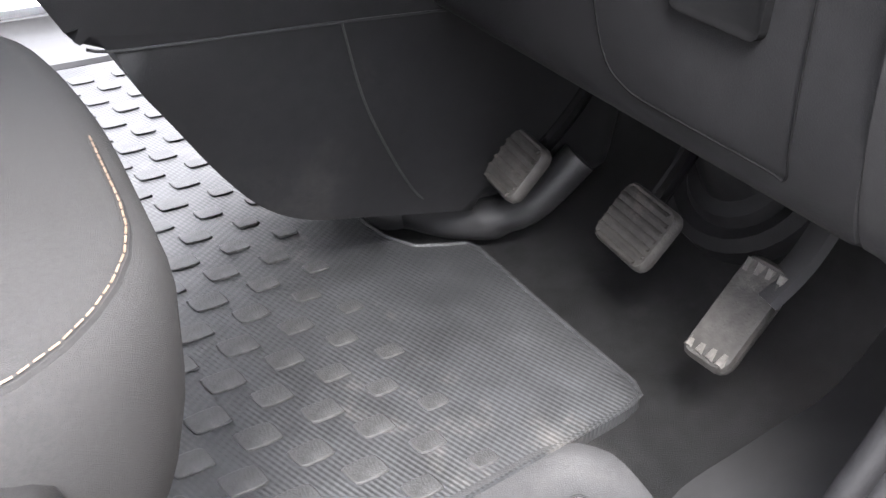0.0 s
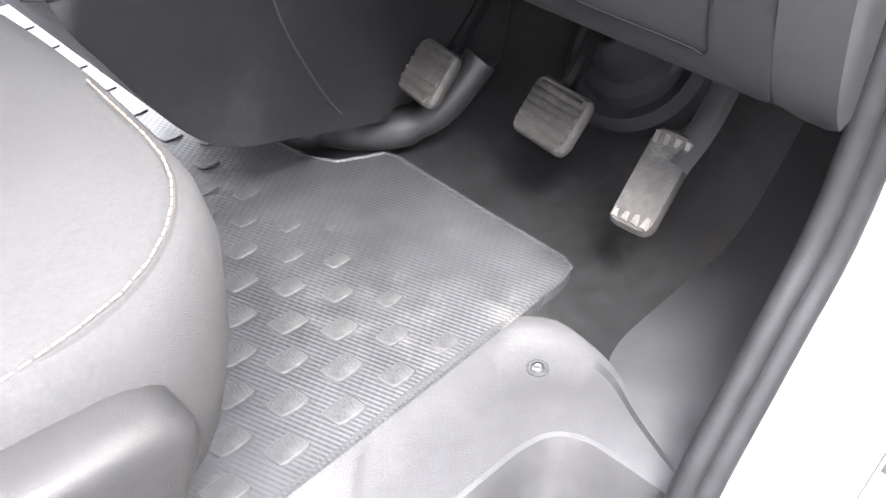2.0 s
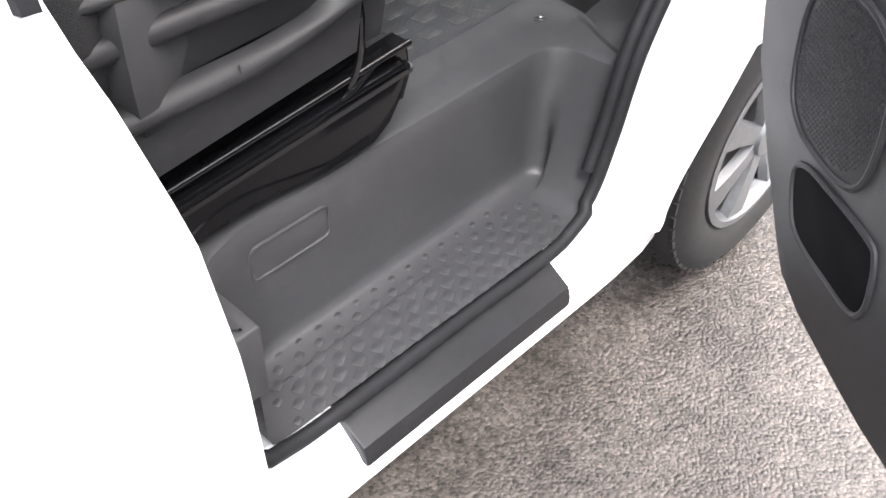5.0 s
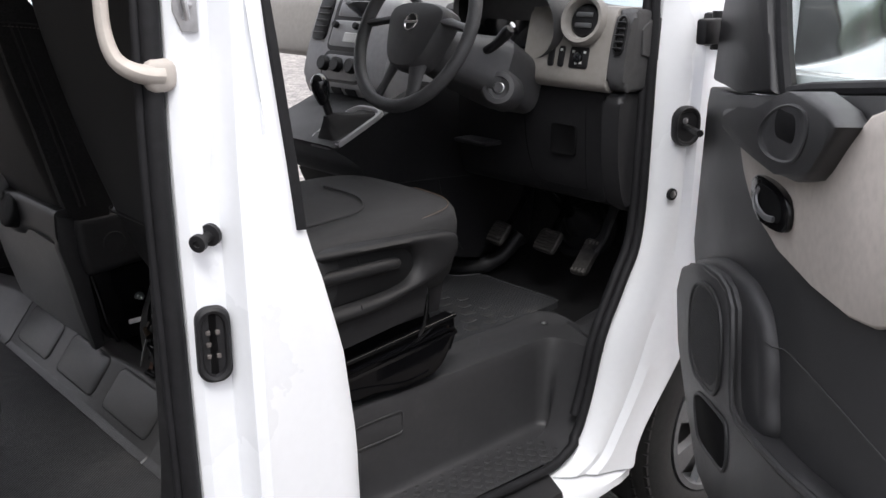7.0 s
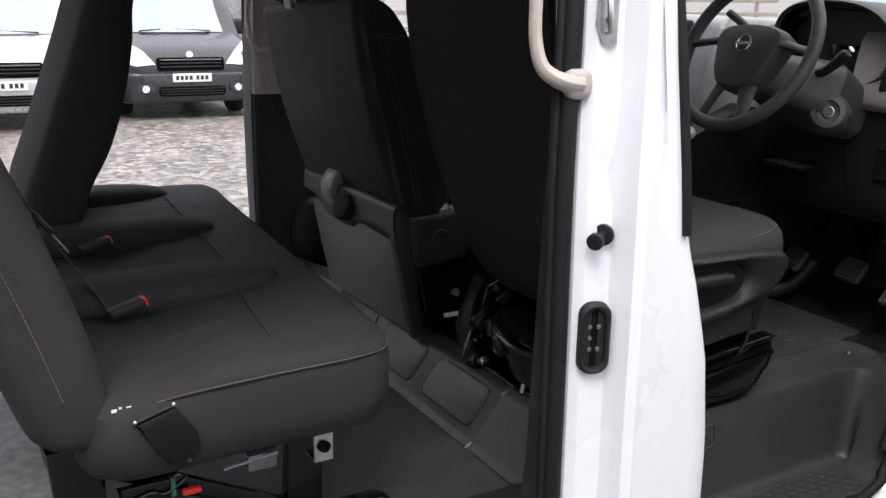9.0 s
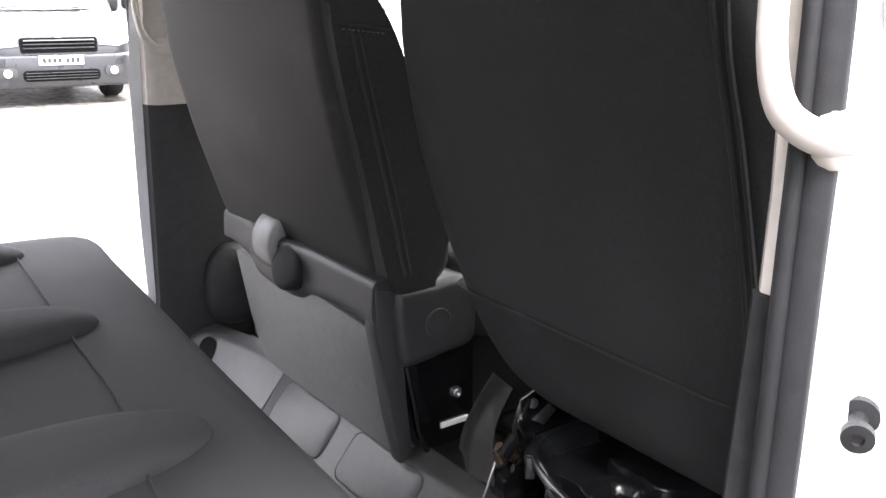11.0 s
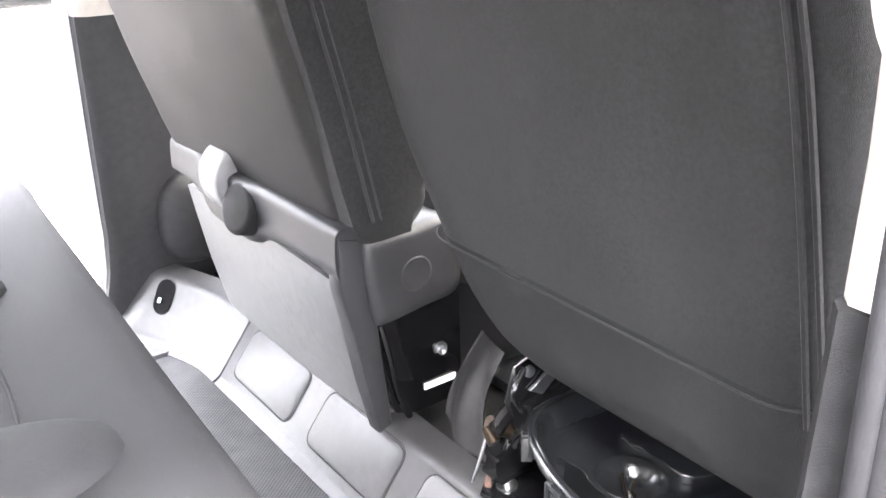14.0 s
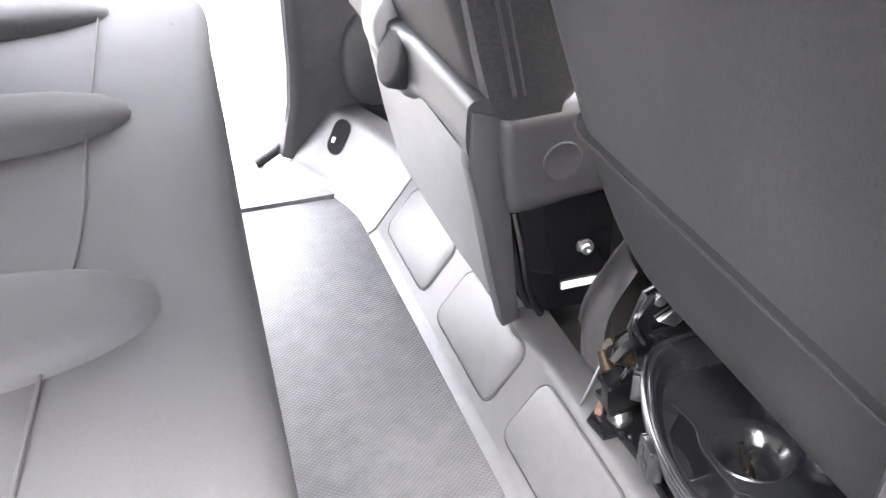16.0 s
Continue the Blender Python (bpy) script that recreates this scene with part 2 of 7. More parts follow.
def ground_material():
    m = bpy.data.materials.new("wet_asphalt_and_gravel")
    m.use_nodes = True
    nt = m.node_tree
    n, l = nt.nodes, nt.links
    b = n["Principled BSDF"]
    tc = n.new("ShaderNodeTexCoord")
    v = n.new("ShaderNodeTexVoronoi")
    v.inputs["Scale"].default_value = 135
    l.new(tc.outputs["Object"], v.inputs["Vector"])
    big = n.new("ShaderNodeTexNoise")
    big.inputs["Scale"].default_value, big.inputs["Detail"].default_value = 0.6, 8
    l.new(tc.outputs["Object"], big.inputs["Vector"])
    # asphalt stones and gravel stones, the gravel farther out across the yard
    ca, cg = n.new("ShaderNodeValToRGB"), n.new("ShaderNodeValToRGB")
    ca.color_ramp.elements[0].color, ca.color_ramp.elements[1].color = (0.030, 0.027, 0.025, 1), (0.11, 0.095, 0.085, 1)
    cg.color_ramp.elements[0].color, cg.color_ramp.elements[1].color = (0.08, 0.072, 0.066, 1), (0.33, 0.305, 0.28, 1)
    sep = n.new("ShaderNodeSeparateColor")
    l.new(v.outputs["Color"], sep.inputs[0])
    l.new(sep.outputs[0], ca.inputs[0])
    l.new(sep.outputs[0], cg.inputs[0])
    sx = n.new("ShaderNodeSeparateXYZ")
    l.new(tc.outputs["Object"], sx.inputs[0])
    mr = n.new("ShaderNodeMapRange")
    mr.inputs[1].default_value, mr.inputs[2].default_value = 2.5, 4.5
    add = n.new("ShaderNodeMath")
    add.operation = "MULTIPLY_ADD"
    add.inputs[1].default_value = 3.0
    l.new(big.outputs[0], add.inputs[0])
    l.new(sx.outputs["Y"], add.inputs[2])
    l.new(add.outputs[0], mr.inputs[0])
    mix = n.new("ShaderNodeMixRGB")
    l.new(mr.outputs[0], mix.inputs[0])
    l.new(ca.outputs[0], mix.inputs[1])
    l.new(cg.outputs[0], mix.inputs[2])
    # damp and dry patches
    pat = n.new("ShaderNodeMapRange")
    pat.inputs[1].default_value, pat.inputs[2].default_value, pat.inputs[3].default_value, pat.inputs[4].default_value = 0.36, 0.64, 0.38, 1.35
    p2 = n.new("ShaderNodeTexNoise")
    p2.inputs["Scale"].default_value, p2.inputs["Detail"].default_value = 5.0, 15
    p2.inputs["Roughness"].default_value = 0.82
    l.new(tc.outputs["Object"], p2.inputs["Vector"])
    l.new(p2.outputs[0], pat.inputs[0])
    mul = n.new("ShaderNodeMixRGB")
    mul.blend_type = "MULTIPLY"
    mul.inputs[0].default_value = 1
    l.new(mix.outputs[0], mul.inputs[1])
    l.new(pat.outputs[0], mul.inputs[2])
    # clumps of larger stones and ruts out on the gravel
    v2 = n.new("ShaderNodeTexVoronoi")
    v2.inputs["Scale"].default_value = 15
    l.new(tc.outputs["Object"], v2.inputs["Vector"])
    sep2, m2 = n.new("ShaderNodeSeparateColor"), n.new("ShaderNodeMapRange")
    l.new(v2.outputs["Color"], sep2.inputs[0])
    m2.inputs[3].default_value, m2.inputs[4].default_value = 0.3, 1.75
    l.new(sep2.outputs[1], m2.inputs[0])
    clump = n.new("ShaderNodeMixRGB")
    clump.blend_type = "MULTIPLY"
    l.new(mr.outputs[0], clump.inputs[0])
    l.new(mul.outputs[0], clump.inputs[1])
    l.new(m2.outputs[0], clump.inputs[2])
    l.new(clump.outputs[0], b.inputs["Base Color"])
    rr = n.new("ShaderNodeMapRange")
    rr.inputs[3].default_value, rr.inputs[4].default_value = 0.25, 0.6
    l.new(p2.outputs[0], rr.inputs[0])
    l.new(rr.outputs[0], b.inputs["Roughness"])
    bp = n.new("ShaderNodeBump")
    bp.inputs["Strength"].default_value, bp.inputs["Distance"].default_value = 0.6, 0.004
    bp.invert = True
    l.new(v.outputs["Distance"], bp.inputs["Height"])
    l.new(bp.outputs[0], b.inputs["Normal"])
    return m


M_GROUND = ground_material()


# ---------------------------------------------------------------- mesh helpers
def mesh_object(name, bm, mat, angle=38):
    bmesh.ops.remove_doubles(bm, verts=bm.verts, dist=1e-5)
    bmesh.ops.recalc_face_normals(bm, faces=bm.faces)
    me = bpy.data.meshes.new(name)
    bm.to_mesh(me)
    bm.free()
    me.materials.append(mat)
    me.polygons.foreach_set("use_smooth", [True] * len(me.polygons))
    me.set_sharp_from_angle(angle=radians(angle))
    return new(name, me)


def part(name, bm, mat, parent, label="", angle=38):
    ob = mesh_object(name, bm, mat, angle)
    ob.parent = parent
    if parent.type == "EMPTY":
        ob.matrix_parent_inverse = Matrix.Translation(-Vector(parent.location))
    if label:
        ob["label"] = label
    return ob


def thing(name, at, label, category, group=""):
    ob = new(name)
    ob.empty_display_size = 0.05
    ob.location = at
    return tagged(ob, label, category, group)


def setting(name, bm, mat, label, category, angle=38):
    return tagged(mesh_object(name, bm, mat, angle), label, category, kind="structure")


def merge(bm, other, m=None):
    me = bpy.data.meshes.new("tmp")
    if m is not None:
        bmesh.ops.transform(other, matrix=m, verts=other.verts)
    other.to_mesh(me)
    other.free()
    bm.from_mesh(me)
    bpy.data.meshes.remove(me)
    return bm


def box(bm, x0, x1, y0, y1, z0, z1, r=0.004, seg=2, m=None):
    t = bmesh.new()
    bmesh.ops.create_cube(t, size=1, matrix=Matrix.Translation(((x0 + x1) / 2, (y0 + y1) / 2, (z0 + z1) / 2)) @ Matrix.Diagonal((x1 - x0, y1 - y0, z1 - z0, 1)))
    if r:
        bmesh.ops.bevel(t, geom=t.edges[:], offset=r, segments=seg, affect="EDGES", profile=0.5)
    return merge(bm, t, m)


def to3(axis, p, d):
    return {"x": (d, p[0], p[1]), "y": (p[0], d, p[1]), "z": (p[0], p[1], d)}[axis]


def prism(bm, pts, axis, a, b, r=0.0, seg=2, m=None):
    """A polygon in the plane across the axis, from a to b along it, with rounded edges."""
    t = bmesh.new()
    lo = [t.verts.new(to3(axis, p, a)) for p in pts]
    hi = [t.verts.new(to3(axis, p, b)) for p in pts]
    t.faces.new(lo)
    t.faces.new(hi[::-1])
    k = len(pts)
    for i in range(k):
        t.faces.new((lo[i], hi[i], hi[(i + 1) % k], lo[(i + 1) % k]))
    if r:
        caps = [e for e in t.edges if (e.verts[0] in lo) == (e.verts[1] in lo)]
        bmesh.ops.bevel(t, geom=caps, offset=r, segments=seg, affect="EDGES", profile=0.5)
    return merge(bm, t, m)


def skin(bm, rings, closed=True, caps=True, loop=False):
    """Faces between rings of equally many points."""
    vs = [[bm.verts.new(p) for p in ring] for ring in rings]
    k = len(vs[0])
    rows = len(vs)
    for i in range(rows if loop else rows - 1):
        a, b = vs[i], vs[(i + 1) % rows]
        for j in range(k if closed else k - 1):
            bm.faces.new((a[j], a[(j + 1) % k], b[(j + 1) % k], b[j]))
    if caps and closed and not loop:
        bm.faces.new(vs[0][::-1])
        bm.faces.new(vs[-1])
    return bm


def smooth(pts, n=6, closed=False):
    """A Catmull-Rom line through points of any dimension."""
    p = [Vector(q) for q in pts]
    k = len(p)
    out = []
    for i in range(k if closed else k - 1):
        if closed:
            a, b, c, d = p[i - 1], p[i], p[(i + 1) % k], p[(i + 2) % k]
        else:
            a, b, c, d = p[max(i - 1, 0)], p[i], p[i + 1], p[min(i + 2, k - 1)]
        for j in range(n):
            t = j / n
            out.append(0.5 * (2 * b + (c - a) * t + (2 * a - 5 * b + 4 * c - d) * t * t + (3 * b - a - 3 * c + d) * t ** 3))
    if not closed:
        out.append(p[-1])
    return out


def tube(bm, pts, r, n=10, closed=False, flat=1.0, caps=True):
    """A round (or flattened) rod along points."""
    p = [Vector(q) for q in pts]
    k = len(p)
    rings = []
    side = None
    for i in range(k):
        if closed:
            way = (p[(i + 1) % k] - p[i - 1]).normalized()
        else:
            way = (p[min(i + 1, k - 1)] - p[max(i - 1, 0)]).normalized()
        if side is None:
            side = way.orthogonal().normalized() if abs(way.z) > 0.9 else way.cross(Vector((0, 0, 1))).normalized()
        side = (side - way * side.dot(way)).normalized()
        up = way.cross(side)
        rad = r[i] if isinstance(r, (list, tuple)) else r
        rings.append([p[i] + side * math.cos(a) * rad + up * math.sin(a) * rad * flat for a in (2 * math.pi * j / n for j in range(n))])
    return skin(bm, rings, True, caps and not closed, closed)


def lathe(bm, prof, n=24, m=None, caps=True):
    """A profile of (radius, height) turned about z, then laid by m."""
    t = bmesh.new()
    skin(t, [[(r * math.cos(2 * math.pi * j / n), r * math.sin(2 * math.pi * j / n), h) for j in range(n)] for r, h in prof], True, caps)
    return merge(bm, t, m)


def rrect(w, h, r, k=4):
    """Points round a rounded rectangle about the origin."""
    out = []
    for cx, cy, a0 in ((w / 2 - r, h / 2 - r, 0), (-w / 2 + r, h / 2 - r, 90), (-w / 2 + r, -h / 2 + r, 180), (w / 2 - r, -h / 2 + r, 270)):
        for i in range(k + 1):
            a = radians(a0 + 90 * i / k)
            out.append((cx + r * math.cos(a), cy + r * math.sin(a)))
    return out


def lump(bm, w, d, h, e=0.55, nu=24, nv=12, m=None):
    """A soft pillow of size w, d, h: a superellipsoid about the origin."""
    def s(v, p):
        return math.copysign(abs(v) ** p, v)
    t = bmesh.new()
    rings = []
    for i in range(1, nv):
        v = -math.pi / 2 + math.pi * i / nv
        rings.append([(w / 2 * s(math.cos(v), e) * s(math.cos(u), e), d / 2 * s(math.cos(v), e) * s(math.sin(u), e), h / 2 * s(math.sin(v), e)) for u in (2 * math.pi * j / nu for j in range(nu))])
    skin(t, rings)
    return merge(bm, t, m)


def frame_to(origin, xa, za):
    """A pose with its x and z axes laid along the given ways."""
    z = Vector(za).normalized()
    x = (Vector(xa) - z * Vector(xa).dot(z)).normalized()
    y = z.cross(x)
    return Matrix.Translation(origin) @ Matrix((x, y, z)).transposed().to_4x4()


def stitches(bm, pts, length=0.006, gap=0.004, r=0.0009):
    """A row of short threads along a line."""
    p = [Vector(q) for q in pts]
    left, on = length, True
    start = p[0]
    for a, b in zip(p, p[1:]):
        way, far, d = (b - a), (b - a).length, 0.0
        if far < 1e-6:
            continue
        way /= far
        while far - d > left:
            d += left
            here = a + way * d
            if on:
                tube(bm, (start, here), r, 4)
            start, on = here, not on
            left = length if on else gap
        left -= far - d
    return bm


# ================================================================ THE SETTING
bm = bmesh.new()
fall = [(-300, 0.0), (-60, 0.0), (-10, 0.0), (2, 0.0), (5, -0.05), (8, -0.13), (11, -0.205), (14, -0.25), (25, -0.27), (60, -0.27), (300, -0.27)]
skin(bm, [[(x, y, z) for x in (-300, -100, -30, -10, 0, 10, 30, 100, 300)] for y, z in fall], closed=False)
setting("ground", bm, M_GROUND, "damp dark asphalt yard turning to pale gravel", "ground")

# cab floor with its toe board rising to the bulkhead
bm = bmesh.new()
prof = [(0.10, 0.662), (1.20, 0.664), (1.28, 0.678), (1.36, 0.72), (1.44, 0.82), (1.50, 0.98), (1.52, 1.30), (1.56, 1.30), (1.56, 0.55), (0.10, 0.60)]
prism(bm, prof, "y", -0.64, 0.84)
setting("floor", bm, M_CARPET, "black moulded cab floor lining rising to the bulkhead", "floor", 60)

# side of the footwell by the accelerator
bm = bmesh.new()
low = smooth([(1.005, -0.790, 0.674), (1.050, -0.700, 0.674), (1.082, -0.640, 0.672), (1.14, -0.608, 0.664), (1.25, -0.612, 0.69), (1.34, -0.63, 0.76), (1.50, -0.65, 1.10)], 5)
high = smooth([(1.00, -0.806, 0.69), (1.028, -0.806, 0.75), (1.060, -0.806, 0.81), (1.095, -0.806, 0.87), (1.138, -0.806, 0.97), (1.150, -0.806, 1.15), (1.158, -0.806, 1.32)], 5)
rings = []
for s in range(9):
    t = s / 8
    bow = 0.030 * math.sin(math.pi * t)
    rings.append([(a[0] * (1 - t) + b[0] * t + bow * 0.5, max(-0.797, a[1] * (1 - t) + b[1] * t - bow), a[2] * (1 - t) + b[2] * t - bow * 0.6) for a, b in zip(low, high)])
skin(bm, rings, closed=False)
setting("wall_footwell", bm, M_STEP, "black moulded side lining of the footwell", "wall", 60)

# step well: a moulded bucket with a flange, open to the door
WELL = [(0.225, -0.806), (0.228, -0.757), (0.243, -0.710), (0.270, -0.682), (0.344, -0.661), (0.43, -0.658), (0.58, -0.652), (0.75, -0.647), (0.90, -0.643), (0.948, -0.643), (0.981, -0.652), (0.998, -0.677), (1.002, -0.716), (1.004, -0.760), (1.005, -0.806)]


def well_ring(out, z, front=0.0):
    line = smooth([(*p, 0) for p in WELL], 5)
    ring = []
    for i, p in enumerate(line):
        a, b = line[max(i - 1, 0)], line[min(i + 1, len(line) - 1)]
        way = (b - a).normalized()
        side = Vector((-way.y, way.x, 0))
        f = min(1.0, max(0.0, (p.x - 0.93) / 0.08))
        q = p + side * (out - front * f * f)
        ring.append((q.x, max(q.y, -0.806) if i in (0, len(line) - 1) else q.y, z))
    return ring


bm = bmesh.new()
steps = [(0.008, 0.6685, 0), (0.003, 0.667, 0), (0.0, 0.660, 0), (-0.002, 0.64, 0.004), (-0.003, 0.59, 0.02), (-0.004, 0.53, 0.042), (-0.005, 0.475, 0.068), (-0.007, 0.447, 0.088), (-0.011, 0.434, 0.103), (-0.020, 0.4285, 0.118), (-0.05, 0.428, 0.15)]
rings = [well_ring(*s) for s in steps]
skin(bm, rings, closed=False)
bm.faces.new([bm.verts.new(p) for p in rings[-1]])
bmesh.ops.remove_doubles(bm, verts=bm.verts[:], dist=1e-5)
# flange round the bucket, out to the lip that meets the mat
LIP = [(0.16, -0.74), (0.17, -0.63), (0.24, -0.565), (0.40, -0.550), (0.60, -0.548), (0.777, -0.543), (0.882, -0.533), (0.959, -0.529), (1.035, -0.526), (1.068, -0.544), (1.083, -0.572), (1.079, -0.637), (1.052, -0.694), (1.028, -0.754), (1.018, -0.80)]


def resample(line, n):
    line = [Vector(p) for p in line]
    far = [0.0]
    for p, q in zip(line, line[1:]):
        far.append(far[-1] + (q - p).length)
    at = np.linspace(0, far[-1], n)
    return [Vector([float(np.interp(t, far, [p[k] for p in line])) for k in range(3)]) for t in at]


rim = resample(rings[0], 80)
lipline = resample(smooth([(*p, 0.677) for p in LIP], 6), 80)
skin(bm, [rim, [p.lerp(q, 0.5) + Vector((0, 0, 0.001)) for p, q in zip(rim, lipline)], [p.lerp(q, 0.94) for p, q in zip(rim, lipline)], [q + Vector((0, 0, 0.007)) for q in lipline], [q + (q - p) * 0.12 + Vector((0, 0, 0.007)) for p, q in zip(rim, lipline)], [q + (q - p) * 0.16 - Vector((0, 0, 0.012)) for p, q in zip(rim, lipline)]], closed=False)
box(bm, 0.10, 0.24, -0.815, -0.60, 0.55, 0.666, 0.004)
setting("step_well", bm, M_STEP, "scuffed dark plastic step well moulding with studded tread", "step", 50)
# screw in its recess on the flange
sc = thing("floor_screw", (1.034, -0.581, 0.675), "worn steel screw in a round recess of the step flange", "screw")
bm = bmesh.new()
lathe(bm, [(0.0125, 0.0), (0.0125, 0.0015), (0.0105, 0.0015), (0.010, 0.0003), (0.0005, 0.0003)], 20, Matrix.Translation((1.034, -0.581, 0.6745)))
part("cup", bm, M_STEP, sc)
bm = bmesh.new()
lathe(bm, [(0.0075, 0.0), (0.007, 0.002), (0.0035, 0.003), (0.003, 0.0015), (0.0005, 0.0015)], 16, Matrix.Translation((1.034, -0.581, 0.6755)))
part("head", bm, M_STEEL, sc)

# recessed grip frame on the inner wall of the well
rp = thing("access_cover", (0.40, -0.648, 0.60), "small rounded access cover set in the step wall", "cover")
bm = bmesh.new()
pts = rrect(0.142, 0.056, 0.012)


def cover_at(x, z, out):
    """A place on the inner wall of the well, lifted off it."""
    return (0.402 + x, -0.6622 + 0.030 * x - out, 0.600 + z)


tube(bm, [cover_at(x, z, 0.001) for x, z in pts], 0.0030, 8, closed=True)
part("rim", bm, M_STEP, rp)
bm = bmesh.new()
skin(bm, [[cover_at(x, z, o) for x, z in rrect(w, h, 0.010)] for w, h, o in ((0.138, 0.052, -0.003), (0.136, 0.050, 0.0008), (0.128, 0.042, 0.0016))], caps=True)
part("panel", bm, M_STEP, rp)

# sill: black tread plate on the white body sill
bm = bmesh.new()
prof = [(-0.795, 0.425), (-0.80, 0.405), (-0.815, 0.398), (-0.862, 0.372), (-0.868, 0.352), (-0.868, 0.335), (-0.84, 0.335), (-0.84, 0.36), (-0.78, 0.39)]
prism(bm, [(p[0], p[1]) for p in prof], "x", 0.345, 0.812, 0.004)
tagged(mesh_object("sill_plate", bm, M_BLACK, 35), "black plastic tread plate on the white sill", "sill plate", kind="structure")
bm = bmesh.new()
prof = [(-0.79, 0.415), (-0.815, 0.385), (-0.850, 0.352), (-0.868, 0.325), (-0.866, 0.300), (-0.845, 0.280), (-0.79, 0.275), (-0.74, 0.30), (-0.74, 0.415)]
rings = []
for x, dy, dz in ((-0.10, 0, 0), (0.3, 0, 0), (0.85, 0, 0), (0.95, 0.0, 0.002), (1.04, 0.004, 0.006), (1.085, 0.010, 0.012), (1.10, 0.022, 0.03)):
    rings.append([(x, y + dy, z + dz * (1 if z < 0.35 else 0.3)) for y, z in prof])
skin(bm, rings)
setting("body_sill", bm, M_WHITE, "white painted body sill under the cab door", "sill", 40)
bm = bmesh.new()
box(bm, -0.12, 1.95, -0.58, 0.58, 0.24, 0.30, 0.01)
box(bm, -2.9, -0.12, -0.70, 0.70, 0.30, 0.50, 0.01)
setting("underbody", bm, M_BLACK, "dark underside of the van", "underbody")

# front hinge pillar and wing flange: white painted, between the door seal and the wheel arch
inner = smooth([(1.20, 1.80), (1.180, 1.55), (1.165, 1.27), (1.155, 1.02), (1.105, 0.86), (1.03, 0.71), (0.985, 0.56), (0.94, 0.455), (0.89, 0.408), (0.80, 0.392)], 5)
outer = smooth([(1.42, 1.80), (1.40, 1.55), (1.385, 1.27), (1.38, 1.02), (1.39, 0.80), (1.325, 0.685), (1.235, 0.57), (1.13, 0.45), (1.095, 0.385), (1.085, 0.34), (1.02, 0.315)], 5)
bm = bmesh.new()
rings = []
for t, y in ((0, -0.775), (0, -0.80), (0.06, -0.815), (0.22, -0.835), (0.30, -0.842), (0.42, -0.842), (0.52, -0.858), (0.80, -0.862), (0.95, -0.872), (1.0, -0.868), (1.0, -0.80), (0.9, -0.775)):
    rings.append([(a.x * (1 - t) + b.x * t, y, a.y * (1 - t) + b.y * t) for a, b in ((Vector(p[:2]), Vector(q[:2])) for p, q in zip(inner, outer))])
skin(bm, rings, closed=False)
setting("hinge_pillar", bm, M_WHITE, "white painted front door pillar with stepped flanges", "pillar", 30)
bm = bmesh.new()
box(bm, 1.30, 1.42, -0.86, -0.80, 0.62, 1.8, 0.01)
# wing skin over the wheel
arch = [(1.50 + 0.39 * math.cos(radians(a)), 0.345 + 0.39 * math.sin(radians(a))) for a in range(95, -1, -10)]
rings = []
for d, y in ((0, -0.90), (0.02, -0.945), (0.12, -0.955), (0.30, -0.95)):
    rings.append([(1.50 + (x - 1.50) * (1 + d), y, 0.345 + (z - 0.345) * (1 + d)) for x, z in arch])
skin(bm, rings, closed=False)
prism(bm, [(1.38, 0.80), (2.35, 0.72), (2.40, 0.95), (2.1, 1.12), (1.38, 1.22)], "y", -0.955, -0.93, 0.01)
setting("front_wing", bm, M_WHITE, "white front wing over the wheel", "wing", 40)
bm = bmesh.new()
skin(bm, [[(1.50 + 0.395 * math.cos(radians(a)), y, 0.345 + 0.395 * math.sin(radians(a))) for a in range(200, -21, -10)] for y in (-0.84, -0.75, -0.55)], closed=False)
box(bm, 1.12, 1.90, -0.60, -0.58, 0.2, 0.62, 0.005)
setting("wheel_liner", bm, M_BLACK, "black plastic wheel arch liner", "wheel arch", 60)

# centre pillar on the driver's side
def pillar_front(z):
    return float(np.interp(z, [0.28, 0.57, 0.80, 0.975, 1.12, 1.2, 1.4, 1.6, 1.9], [0.155, 0.142, 0.131, 0.106, 0.066, 0.038, 0.016, -0.003, -0.03]))


def pillar_rear(z):
    return float(np.interp(z, [0.28, 0.6, 0.95, 1.3, 1.6, 1.9], [-0.12, -0.133, -0.144, -0.148, -0.135, -0.12]))


def lean(z):
    return float(np.interp(z, [0.28, 0.6, 1.0, 1.3, 1.6, 1.95], [0.03, 0.008, 0.0, 0.002, 0.018, 0.07]))


bm = bmesh.new()
rings = []
for i in range(35):
    z = 0.28 + 1.67 * i / 34
    f, r, dy = pillar_front(z), pillar_rear(z), lean(z)
    dent = 0.018 * math.exp(-((z - 1.305) / 0.035) ** 2)
    pts = [(r - 0.005, -0.84), (r, -0.89), (r + 0.012, -0.905), (r + 0.058, -0.914 + dent), (r + 0.065, -0.935), (r + 0.071, -0.958), (r + 0.088, -0.967), (r + 0.112, -0.963),
           (f - 0.05, -0.972), (f - 0.018, -0.971), (f - 0.004, -0.962), (f, -0.94), (f - 0.004, -0.89), (f - 0.02, -0.83)]
    rings.append([(x, y + dy, z) for x, y in pts])
skin(bm, rings)
setting("pillar_driver", bm, M_WHITE, "white painted centre pillar with pressed flanges and a crease", "pillar", 32)

